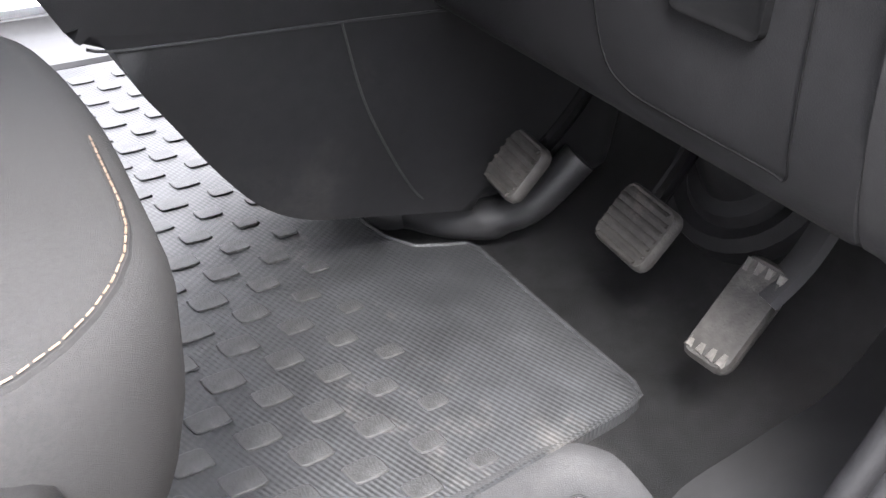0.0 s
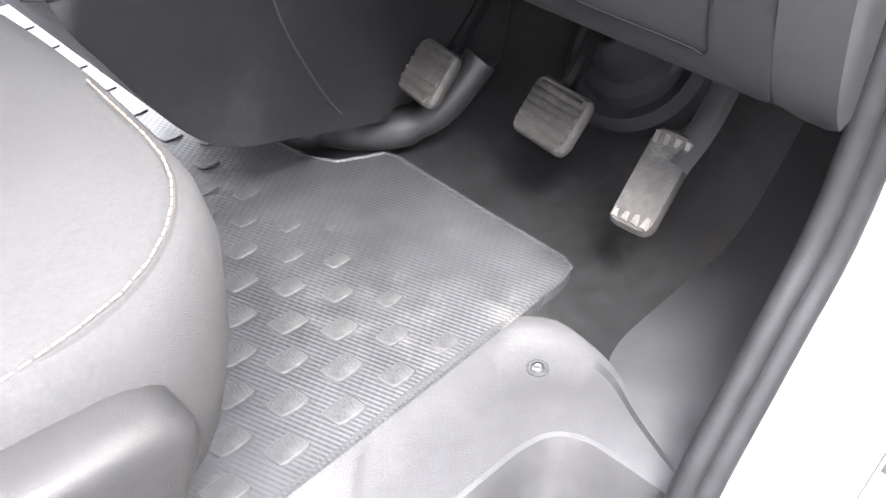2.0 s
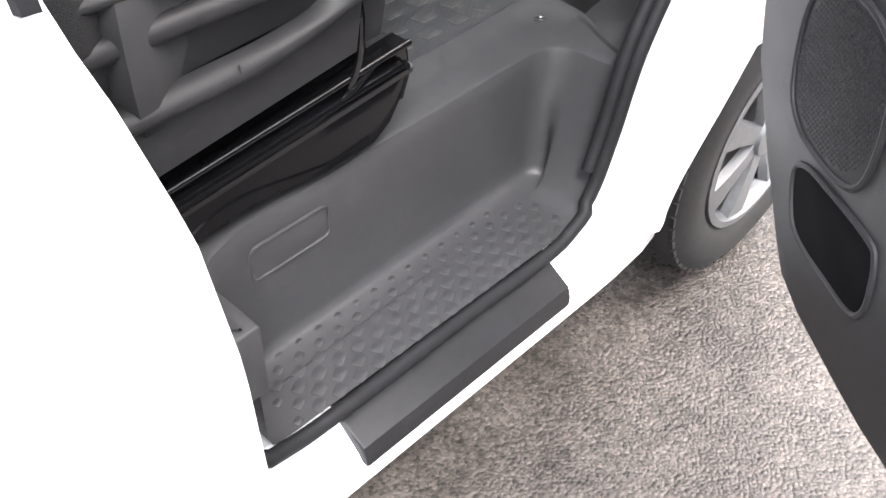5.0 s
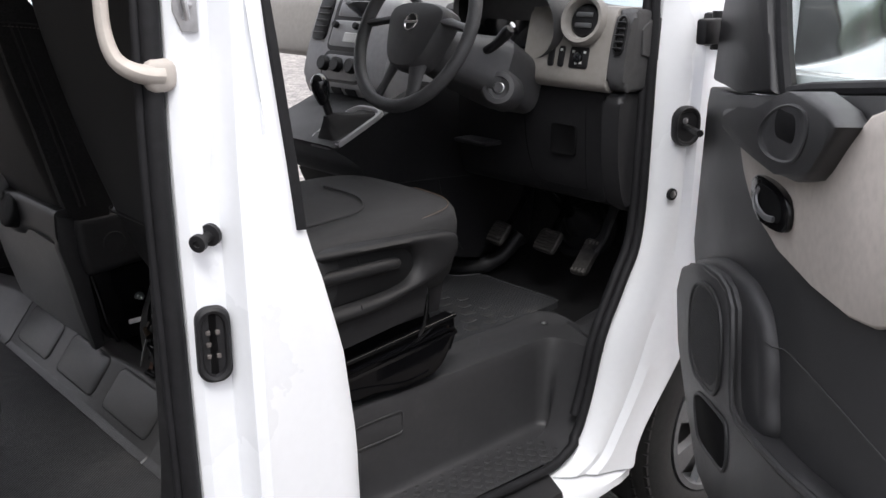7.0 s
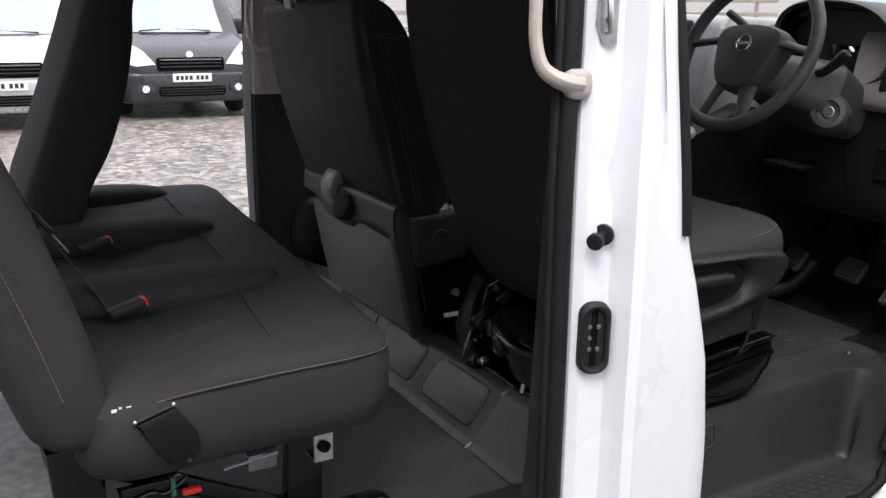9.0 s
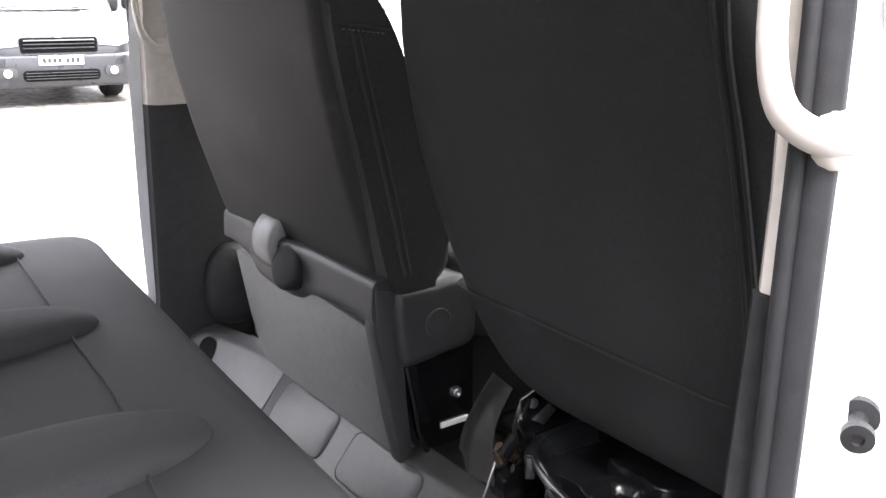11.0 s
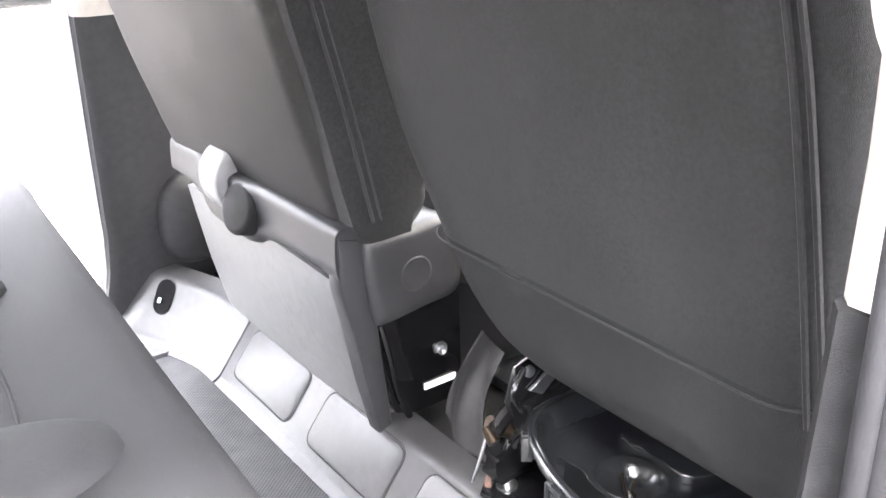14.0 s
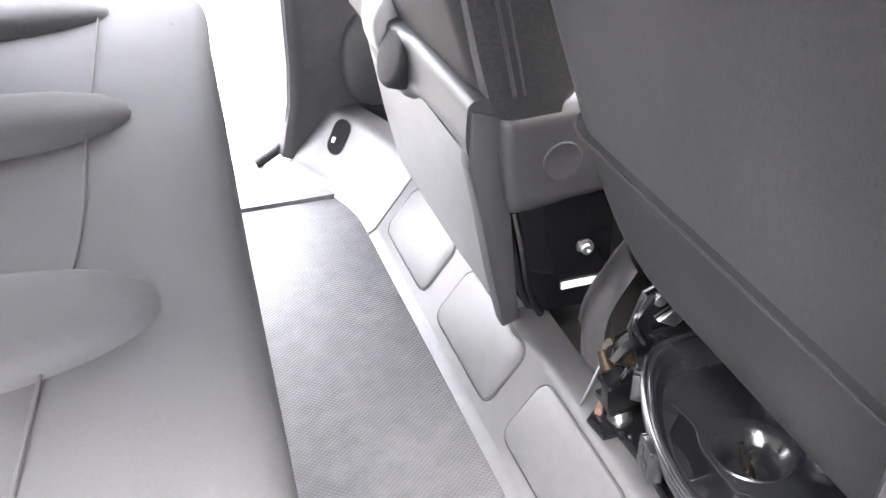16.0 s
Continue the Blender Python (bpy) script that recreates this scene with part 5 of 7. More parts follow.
for i in range(9):
    t = i / 8
    k = (1 - t) ** 1.2 * 0.86 + 0.14
    rings.append([(a * k - 0.030 * t, b * k + 0.012 * t, 0.002 + 0.055 * t + 0.006 * math.sin(9 * math.atan2(b, a) + 4 * t) * (1 - t)) for a, b in rrect(0.165, 0.112, 0.03, 5)])
skin(bm, rings)
bmesh.ops.transform(bm, matrix=gm, verts=bm.verts)
part("gaiter", bm, M_FABRIC, gc, "creased black gaiter")
bm = bmesh.new()
tube(bm, [(0.690, -0.112, 1.235), (0.676, -0.104, 1.29)], 0.011, 10)
part("lever", bm, M_BLACK, gc)
bm = bmesh.new()
lathe(bm, [(0.012, -0.042), (0.019, -0.024), (0.025, 0.0), (0.026, 0.017), (0.020, 0.032), (0.010, 0.040), (0.001, 0.041)], 20, frame_to((0.672, -0.102, 1.302), (1, 0, 0), (-0.2, 0, 1)))
part("knob", bm, M_SCREEN, gc, "glossy black gear knob")

# ---- steering wheel and column
WC, WN = Vector((0.755, -0.384, 1.470)), Vector((-0.905, 0.0, 0.425))
wm = frame_to(WC, (0, -1, 0), WN)
sw = thing("steering_wheel", (0.9, -0.39, 1.2), "black leather-look steering wheel with padded hub and badge", "steering wheel")
bm = bmesh.new()
tube(bm, [wm @ Vector((0.197 * math.cos(a), 0.197 * math.sin(a), 0.0)) for a in (2 * math.pi * i / 56 for i in range(56))], 0.0165, 12, closed=True)
part("rim", bm, M_WHEEL, sw)
bm = bmesh.new()
hub = smooth([(0.098, 0.050, 0), (0.0, 0.070, 0), (-0.098, 0.050, 0), (-0.088, -0.025, 0), (-0.058, -0.085, 0), (0.0, -0.102, 0), (0.058, -0.085, 0), (0.088, -0.025, 0)], 4, closed=True)
skin(bm, [[(p.x * k, p.y * k, h) for p in hub] for k, h in ((1.0, -0.045), (1.03, -0.02), (1.0, 0.0), (0.93, 0.010), (0.7, 0.016), (0.3, 0.018))])
bmesh.ops.transform(bm, matrix=wm, verts=bm.verts)
part("hub", bm, M_WHEEL, sw)
for pts in (((0.080, 0.03), (0.186, 0.012)), ((-0.080, 0.03), (-0.186, 0.012)), ((0.040, -0.075), (0.066, -0.182)), ((-0.040, -0.075), (-0.066, -0.182))):
    bm = bmesh.new()
    (a, b), (c, d) = pts
    tube(bm, [wm @ Vector((a + (c - a) * t, b + (d - b) * t, -0.012 + 0.004 * t)) for t in (0, 0.3, 0.6, 1.0)], [0.026, 0.020, 0.017, 0.020], 10, flat=0.55)
    part("spoke", bm, M_WHEEL, sw)
bm = bmesh.new()
tube(bm, [wm @ Vector((0.021 * math.cos(a), 0.012 + 0.021 * math.sin(a), 0.0185)) for a in (2 * math.pi * i / 28 for i in range(28))], 0.0028, 6, closed=True)
box(bm, -0.026, 0.026, 0.008, 0.016, 0.0165, 0.0205, 0.001, 1, wm)
part("badge", bm, M_CHROME, sw, "chrome ring and bar badge")
co = thing("steering_column", (1.0, -0.40, 1.15), "black steering column shroud with stalks and ignition lock", "steering column")
bm = bmesh.new()
cm = frame_to((0.80, -0.385, 1.425), (0, -1, 0), (0.90, 0.02, -0.36))
skin(bm, [[(a + dx, b + dy, h) for a, b in rrect(w, d, 0.04, 5)] for w, d, h, dx, dy in ((0.10, 0.10, 0.0, 0, 0), (0.14, 0.115, 0.03, 0.015, 0), (0.18, 0.13, 0.08, 0.025, -0.005), (0.225, 0.15, 0.14, 0.040, -0.01), (0.20, 0.14, 0.30, 0.03, 0.0))])
bmesh.ops.transform(bm, matrix=cm, verts=bm.verts)
part("shroud", bm, M_WHEEL, co)
im = frame_to((0.905, -0.530, 1.334), (0, 0, 1), (-0.82, -0.50, 0.28))
bm = bmesh.new()
lathe(bm, [(0.050, -0.07), (0.048, -0.01), (0.040, 0.004), (0.028, 0.006), (0.026, -0.002), (0.014, -0.004), (0.012, 0.004), (0.001, 0.004)], 28, im)
part("ignition_lock", bm, M_WHEEL, co)
bm = bmesh.new()
lathe(bm, [(0.0145, -0.001), (0.014, 0.002), (0.0105, 0.003), (0.010, 0.0), (0.001, 0.0)], 20, im)
part("key_ring", bm, M_STEEL, co)
bm = bmesh.new()
tube(bm, smooth([(0.89, -0.47, 1.415), (0.895, -0.51, 1.430), (0.902, -0.535, 1.45), (0.906, -0.565, 1.478)], 4), [0.010, 0.010, 0.010, 0.011, 0.012, 0.012, 0.012, 0.013, 0.013, 0.014, 0.015, 0.015, 0.011], 12)
part("stalk", bm, M_BLACK, co)
bm = bmesh.new()
lathe(bm, [(0.008, 0.0), (0.008, 0.003), (0.001, 0.004)], 14, frame_to((0.9045, -0.573, 1.4865), (1, 0, 0), (0.1, -0.75, 0.6)))
part("stalk_end", bm, M_LAMP, co, "white stalk end mark")
bm = bmesh.new()
tube(bm, smooth([(0.87, -0.30, 1.50), (0.875, -0.26, 1.53), (0.88, -0.20, 1.56)], 4), 0.011, 10)
part("stalk", bm, M_BLACK, co)
bm = bmesh.new()
box(bm, 0.875, 0.915, -0.49, -0.455, 1.365, 1.395, 0.006)
part("remote_pod", bm, M_BLACK, co)

# ---- pedals
def pedal_pad(parent, at, w, h, ribs, tilt=38, turn=0, curve=0.0, across=True):
    m0 = Matrix.Translation(at) @ Euler((0, radians(tilt), radians(turn))).to_matrix().to_4x4()
    # local: x is the thickness (towards the driver is -x), y across, z up the pad
    b = bmesh.new()
    rings = []
    outl = rrect(w, h, 0.012, 3)
    for k, x in ((0.92, 0.010), (1.0, 0.004), (1.0, -0.003), (0.93, -0.008)):
        rings.append([(x + curve * (v / h) ** 2, u * k, v * k + h / 2) for u, v in outl])
    skin(b, rings)
    bmesh.ops.transform(b, matrix=m0, verts=b.verts)
    part("pad", b, M_PEDAL, parent, "worn rubber pad")
    for i in range(ribs):
        b = bmesh.new()
        if across:
            z = h * (0.10 + 0.80 * i / (ribs - 1))
            half = w * (0.44 if 0 < i < ribs - 1 else 0.37)
            pts = [(-0.0085 + curve * ((z / h) - 0.5) ** 2, half * (2 * j / 4 - 1), z) for j in range(5)]
            tube(b, [m0 @ Vector(p) for p in pts], h / ribs * 0.40, 6, flat=0.40)
        else:
            y = (i - (ribs - 1) / 2) * w / (ribs + 0.3)
            pts = [(-0.009 + curve * ((j / 6 - 0.5) * 0.9) ** 2, y, 0.06 * h + 0.88 * h * j / 6) for j in range(7)]
            tube(b, [m0 @ Vector(p) for p in pts], 0.0047, 6, flat=0.8)
        part("rib", b, M_PEDAL if across else M_TREAD, parent)


pd = thing("clutch_pedal", (1.2, -0.27, 0.82), "black steel clutch pedal with a ribbed rubber pad", "pedal", "foot pedals")
pedal_pad(pd, (1.180, -0.243, 0.810), 0.072, 0.074, 6, 38, -8)
bm = bmesh.new()
tube(bm, smooth([(1.214, -0.250, 0.852), (1.245, -0.255, 0.872), (1.30, -0.262, 0.96), (1.34, -0.264, 1.15)], 4), 0.009, 8)
part("arm", bm, M_GLOSS, pd)
pb = thing("brake_pedal", (1.2, -0.42, 0.82), "black steel brake pedal with a ribbed rubber pad", "pedal", "foot pedals")
pedal_pad(pb, (1.203, -0.424, 0.820), 0.086, 0.072, 7, 38, -6)
bm = bmesh.new()
tube(bm, smooth([(1.236, -0.418, 0.855), (1.265, -0.420, 0.882), (1.315, -0.42, 0.97), (1.35, -0.42, 1.15)], 4), 0.010, 8)
part("arm", bm, M_GLOSS, pb)
pa = thing("accelerator_pedal", (1.2, -0.59, 0.78), "worn long grooved plastic accelerator pedal", "pedal", "foot pedals")
pedal_pad(pa, (1.190, -0.574, 0.776), 0.052, 0.116, 4, 44, 4, -0.05, False)
bm = bmesh.new()
tube(bm, smooth([(1.240, -0.583, 0.842), (1.272, -0.588, 0.876), (1.292, -0.594, 0.925), (1.315, -0.60, 0.985), (1.36, -0.605, 1.10)], 4), 0.017, 8, flat=0.6)
part("arm", bm, M_GREY, pa, "grey pedal arm")
bo = thing("column_boot", (1.37, -0.40, 0.80), "black rubber boot round the steering shaft at the bulkhead", "boot")
bm = bmesh.new()
lathe(bm, [(0.10, -0.03), (0.098, 0.0), (0.085, 0.012), (0.070, 0.006), (0.062, 0.02), (0.045, 0.024), (0.035, 0.06), (0.02, 0.09)], 28, frame_to((1.40, -0.40, 0.84), (0, 1, 0), (-0.75, 0.0, 0.66)))
part("bellows", bm, M_RUBBER, bo)
bm = bmesh.new()
lathe(bm, [(0.016, 0.08), (0.016, 0.30)], 14, frame_to((1.40, -0.40, 0.84), (0, 1, 0), (-0.75, 0.0, 0.66)))
part("shaft", bm, M_GLOSS, bo, "black steel shaft")
du = thing("floor_duct", (1.16, -0.07, 0.674), "grey moulded air duct lying along the floor", "duct")
bm = bmesh.new()
tube(bm, smooth([(1.12, 0.10, 0.69), (1.150, 0.0, 0.694), (1.172, -0.085, 0.696), (1.215, -0.15, 0.705), (1.26, -0.20, 0.735), (1.32, -0.22, 0.80)], 5), [0.038] * 10 + [0.034] * 8 + [0.028] * 8, 14, flat=0.85)
part("pipe", bm, M_GREY, du)
bm = bmesh.new()
lump(bm, 0.085, 0.13, 0.065, 0.8, 20, 10, m=pose(1.150, -0.03, 0.694, 0, 0, -15))
part("mouth", bm, M_GREY, du)
for ob, dx, dz in ((da, -0.012, -0.015), (gc, -0.014, -0.008), (sw, -0.007, -0.012), (co, -0.010, -0.016), (pd, -0.013, -0.008), (pb, -0.013, -0.008), (pa, -0.013, 0.0), (du, -0.013, 0.0)):
    ob.location += Vector((dx, 0, dz))


# ---- cab door, standing open
DU, DN = Vector((-0.675, -0.738, 0)).normalized(), Vector((-0.738, 0.675, 0)).normalized()
DM = Matrix(((DU.x, 0, DN.x, 1.2), (DU.y, 0, DN.y, -0.94), (0, 1, 0, 0), (0, 0, 0, 1)))  # local: along the door, up, inwards
do = thing("cab_door", (0.85, -1.32, 0.46), "open white cab door with black and beige plastic lining", "door")


def door_part(name, pts, a, b, r, mat, label="", n=0, parent=None, seg=3):
    if n:
        pts = [(p.x, p.y) for p in smooth([(*p, 0) for p in pts], n, closed=True)]
    t = bmesh.new()
    prism(t, pts, "z", a, b, r, seg, DM)
    return part(name, t, mat, parent or do, label, angle=45)


door_part("shell", [(-0.02, 1.38), (-0.03, 0.95), (0.02, 0.70), (0.10, 0.52), (0.26, 0.44), (0.60, 0.455), (1.27, 0.53), (1.30, 0.8), (1.30, 1.49), (0.6, 1.42)], -0.15, -0.055, 0.012, M_WHITE, "white painted outer shell")
door_part("lining", [(-0.035, 1.33), (-0.035, 1.29), (-0.050, 1.10), (-0.072, 0.935), (-0.03, 0.915), (-0.02, 0.86), (0.068, 0.656), (0.16, 0.53), (0.272, 0.462), (0.40, 0.466), (0.60, 0.505), (0.80, 0.54), (1.26, 0.62), (1.28, 0.9), (1.28, 1.49), (0.98, 1.44), (0.56, 1.385), (0.20, 1.34)], -0.054, 0.0, 0.012, M_DOOR)
# outer swell, then the speaker and pocket module in front of it
sw_line = smooth([(0.05, 0.90, 0), (0.11, 0.945, 0), (0.24, 0.985, 0), (0.367, 1.002, 0), (0.49, 1.000, 0), (0.578, 0.971, 0), (0.630, 0.902, 0), (0.653, 0.832, 0), (0.672, 0.768, 0), (0.60, 0.72, 0), (0.45, 0.70, 0), (0.10, 0.70, 0)], 4, closed=True)
tt = bmesh.new()
skin(tt, [[DM @ Vector((0.38 + (p.x - 0.38) * k, 0.84 + (p.y - 0.84) * k, h)) for p in sw_line] for k, h in ((1.0, 0.001), (0.995, 0.012), (0.97, 0.022), (0.93, 0.029), (0.86, 0.032))])
part("swell", tt, M_DOOR, do, angle=60)
MODULE = [(-0.005, 0.83), (0.03, 0.90), (0.13, 0.938), (0.25, 0.972), (0.37, 0.986), (0.435, 0.980), (0.475, 0.955), (0.497, 0.88), (0.512, 0.81), (0.535, 0.765), (0.575, 0.752), (0.655, 0.765), (0.83, 0.792), (0.985, 0.826), (1.24, 0.880), (1.24, 0.64), (0.80, 0.545), (0.62, 0.512), (0.54, 0.505), (0.40, 0.484), (0.32, 0.492), (0.275, 0.52), (0.178, 0.612), (0.063, 0.716), (0.02, 0.77)]
door_part("lower_module", MODULE, 0.001, 0.052, 0.018, M_DOOR, "dark grey speaker and pocket module", seg=4)
tt = bmesh.new()
tube(tt, [DM @ Vector((u, z - 0.006, 0.048)) for u, z in MODULE[3:15]], 0.0085, 8)
part("ridge", tt, M_DOOR, do)
tt = bmesh.new()
tube(tt, [DM @ Vector(p) for p in smooth([(0.45, 0.80, 0.0285), (0.457, 0.829, 0.0295), (0.482, 0.876, 0.0305), (0.573, 0.925, 0.030), (0.625, 0.93, 0.014), (0.657, 0.935, 0.002), (0.81, 0.941, 0.001), (1.09, 0.945, 0.001)], 4)], 0.0016, 6)
part("panel_gap", tt, M_INK, do)
spk = [(0.169, 0.845), (0.185, 0.895), (0.235, 0.925), (0.318, 0.939), (0.395, 0.922), (0.430, 0.870), (0.441, 0.790), (0.425, 0.745), (0.377, 0.722), (0.300, 0.712), (0.245, 0.714), (0.192, 0.750)]
cx, cy = 0.305, 0.826
sp = door_part("speaker_grille", spk, 0.052, 0.055, 0.002, M_BLACK, n=3)
tt = bmesh.new()
tube(tt, [DM @ Vector((p.x, p.y, 0.0535)) for p in smooth([(*p, 0) for p in spk], 3, closed=True)], 0.0055, 8, closed=True)
part("grille_rim", tt, M_GREY, sp)
tt = bmesh.new()
for i in range(36):
    for j in range(36):
        u, v = 0.17 + 0.0078 * (i + 0.5 * (j % 2)), 0.70 + 0.0070 * j
        if abs((u - cx) / 0.122) ** 2.4 + abs((v - cy) / 0.100) ** 2.4 < 1:
            skin(tt, [[DM @ Vector((u + q * math.cos(a), v + q * math.sin(a), h)) for a in (math.pi * k / 3 for k in range(6))] for q, h in ((0.0030, 0.0545), (0.0022, 0.0560))])
pg = part("grille_mesh", tt, M_DARKTRIM, sp)
pg["kind"] = "stuff"
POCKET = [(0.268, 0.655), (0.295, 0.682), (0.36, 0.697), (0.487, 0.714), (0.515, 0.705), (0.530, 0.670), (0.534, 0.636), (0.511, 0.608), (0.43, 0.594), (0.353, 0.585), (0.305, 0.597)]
# no opening is cut: a flat black sheet paints the pocket's shade
door_part("pocket_shade", POCKET, 0.0525, 0.0535, 0.0005, M_DEEP, "flat black sheet painting the shade in the pocket opening", n=3, seg=1)
tt = bmesh.new()
tube(tt, [DM @ Vector((p.x, p.y, 0.0525)) for p in smooth([(*p, 0) for p in POCKET], 3, closed=True)], 0.005, 8, closed=True)
part("pocket_rim", tt, M_GREY, do)
door_part("panel", [(0.300, 1.285), (0.330, 1.245), (0.366, 1.205), (0.42, 1.162), (0.50, 1.132), (0.605, 1.114), (0.78, 1.104), (0.93, 1.104), (1.02, 1.120), (1.10, 1.155), (1.24, 1.24), (1.24, 1.47), (1.04, 1.442), (0.92, 1.405), (0.87, 1.35), (0.80, 1.30), (0.68, 1.287), (0.55, 1.284), (0.41, 1.280)], 0.001, 0.020, 0.007, M_BEIGE, "beige plastic panel")
bx = door_part("handle_box", [(0.300, 1.325), (0.416, 1.332), (0.52, 1.358), (0.60, 1.384), (0.68, 1.408), (0.76, 1.418), (0.86, 1.405), (0.905, 1.385), (0.86, 1.345), (0.82, 1.305), (0.79, 1.282), (0.74, 1.268), (0.66, 1.264), (0.55, 1.268), (0.41, 1.276), (0.302, 1.284)], 0.001, 0.058, 0.014, M_DOOR, "dark grey grip box", seg=4)
tt = bmesh.new()
cup = smooth([(0.555, 1.318, 0), (0.585, 1.348, 0), (0.65, 1.378, 0), (0.725, 1.392, 0), (0.785, 1.384, 0), (0.790, 1.345, 0), (0.75, 1.305, 0), (0.67, 1.288, 0), (0.585, 1.292, 0)], 4, closed=True)
skin(tt, [[DM @ Vector((0.675 + (p.x - 0.675) * k, 1.340 + (p.y - 1.340) * k, h)) for p in cup] for k, h in ((1.02, 0.056), (1.03, 0.060), (0.97, 0.0615), (0.90, 0.0585), (0.70, 0.0588), (0.40, 0.0586))])
part("grip_cup", tt, M_DOOR, bx, "satin grey hollow of the grip")
# shade of the grip cup, painted as a black sheet on its floor
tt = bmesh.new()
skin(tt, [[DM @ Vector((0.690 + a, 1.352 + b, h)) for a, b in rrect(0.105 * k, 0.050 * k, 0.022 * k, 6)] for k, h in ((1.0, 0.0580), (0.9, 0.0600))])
part("cup_shadow", tt, M_DEEP, bx, "flat black sheet painting shade inside the grip")
dp = [(0.455, 1.209), (0.485, 1.226), (0.545, 1.231), (0.610, 1.229), (0.655, 1.218), (0.674, 1.200), (0.672, 1.168), (0.635, 1.154), (0.56, 1.147), (0.50, 1.150), (0.465, 1.172)]
hd = door_part("release_handle", dp, 0.020, 0.032, 0.005, M_GLOSS, "glossy black release handle", n=3)
# raised black sheet in place of a recess, painting its shade
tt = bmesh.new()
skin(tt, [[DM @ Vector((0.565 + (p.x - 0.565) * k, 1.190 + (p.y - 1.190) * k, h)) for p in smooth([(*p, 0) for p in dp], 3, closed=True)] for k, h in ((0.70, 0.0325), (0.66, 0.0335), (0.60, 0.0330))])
part("hollow", tt, M_DEEP, hd, "black sheet painting the shade behind the release paddle")
tt = bmesh.new()
tube(tt, [DM @ Vector(p) for p in smooth([(0.515, 1.208, 0.034), (0.512, 1.190, 0.038), (0.535, 1.174, 0.040), (0.58, 1.168, 0.040), (0.615, 1.172, 0.036)], 4)], 0.006, 8, flat=0.6)
part("paddle", tt, M_ALLOY, hd, "grey release paddle")
# window frame, sail panel, glass and mirror
door_part("sail_panel", [(-0.03, 1.345), (0.0, 1.50), (0.05, 1.62), (0.12, 1.72), (0.24, 1.76), (0.30, 1.62), (0.36, 1.48), (0.42, 1.37), (0.2, 1.345)], -0.05, -0.004, 0.014, M_DOOR, "grey mirror sail panel")
tt = bmesh.new()
tube(tt, [DM @ Vector(p) for p in smooth([(0.44, 1.372, -0.03), (0.38, 1.48, -0.03), (0.33, 1.62, -0.03), (0.29, 1.80, -0.03), (0.34, 1.88, -0.03), (0.70, 1.90, -0.03), (1.05, 1.90, -0.03), (1.12, 1.84, -0.03), (1.14, 1.44, -0.03)], 4)], 0.016, 8)
tube(tt, [DM @ Vector(p) for p in ((0.44, 1.378, -0.03), (0.56, 1.398, -0.03), (0.98, 1.452, -0.03), (1.14, 1.48, -0.03))], 0.012, 8)
part("window_frame", tt, M_RUBBER, do)
tt = bmesh.new()
tube(tt, [DM @ Vector(p) for p in ((0.985, 1.44, -0.03), (0.94, 1.60, -0.03), (0.88, 1.88, -0.03))], 0.010, 8)
part("glass_divider", tt, M_RUBBER, do)
tt = bmesh.new()
prism(tt, [(0.44, 1.37), (0.38, 1.48), (0.33, 1.62), (0.30, 1.80), (0.36, 1.88), (1.05, 1.89), (1.12, 1.84), (1.14, 1.46), (0.98, 1.44), (0.56, 1.385)], "z", -0.036, -0.031, 0, 1, DM)
gl = part("window", tt, M_GLASS, do)
gl.visible_shadow = False
MM = DM @ frame_to((0.07, 1.470, -0.30), (0, 1, 0), (0.92, 0.045, 0.389))
mi = part("mirror", lump(bmesh.new(), 0.36, 0.31, 0.11, 0.45, m=MM @ pose(0, 0, -0.05)), M_WHITE, do, "white door mirror housing", angle=60)
tt = bmesh.new()
skin(tt, [[MM @ Vector((a, b, h)) for a, b in rrect(0.315 * k, 0.265 * k, 0.05 * k, 6)] for k, h in ((1.0, -0.01), (1.0, 0.0055), (0.97, 0.007))])
part("mirror_glass", tt, M_MIRROR, mi)
tt = bmesh.new()
prism(tt, [(0.00, 1.33), (0.10, 1.33), (0.10, 1.37), (0.02, 1.38)], "z", -0.26, -0.10, 0.012, 2, DM)
part("mirror_arm", tt, M_BLACK, mi)
# check strap, hinges and a plug on the pillar
ck = thing("door_check", (1.25, -0.835, 1.228), "black oval rubber boot of the door check on the pillar", "door check")
cmx = frame_to((1.236, -0.844, 1.226), (0, 0, 1), (-0.35, -0.94, 0))
bm = bmesh.new()
t2 = bmesh.new()
skin(t2, [[(a, b, h) for a, b in rrect(0.100 * k, 0.074 * k, 0.034 * k, 6)] for k, h in ((1.0, -0.006), (1.0, 0.014), (0.92, 0.020), (0.80, 0.018), (0.74, 0.013), (0.5, 0.012))])
merge(bm, t2, cmx)
part("boot", bm, M_BLACK, ck)
bm = bmesh.new()
lathe(bm, [(0.009, 0.003), (0.008, 0.014), (0.004, 0.016)], 6, cmx @ Matrix.Translation((0.014, 0.006, 0)))
part("bolt", bm, M_STEEL, ck, "steel bolt head")
bm = bmesh.new()
tube(bm, [(1.240, -0.835, 1.225), (1.21, -0.88, 1.225), (1.17, -0.935, 1.225)], 0.009, 8)
part("strap", bm, M_BLACK, ck)
bm = bmesh.new()
box(bm, 1.27, 1.37, -0.885, -0.85, 1.42, 1.50, 0.008)
tube(bm, [(1.26, -0.90, 1.415), (1.26, -0.90, 1.505)], 0.014, 12)
box(bm, 1.17, 1.26, -0.93, -0.90, 1.43, 1.49, 0.008)
part("hinge", bm, M_BLACK, do, "black steel hinge")
pl = thing("pillar_plug", (1.203, -0.845, 1.056), "grey rubber plug with a steel centre in the pillar", "plug")
bm = bmesh.new()
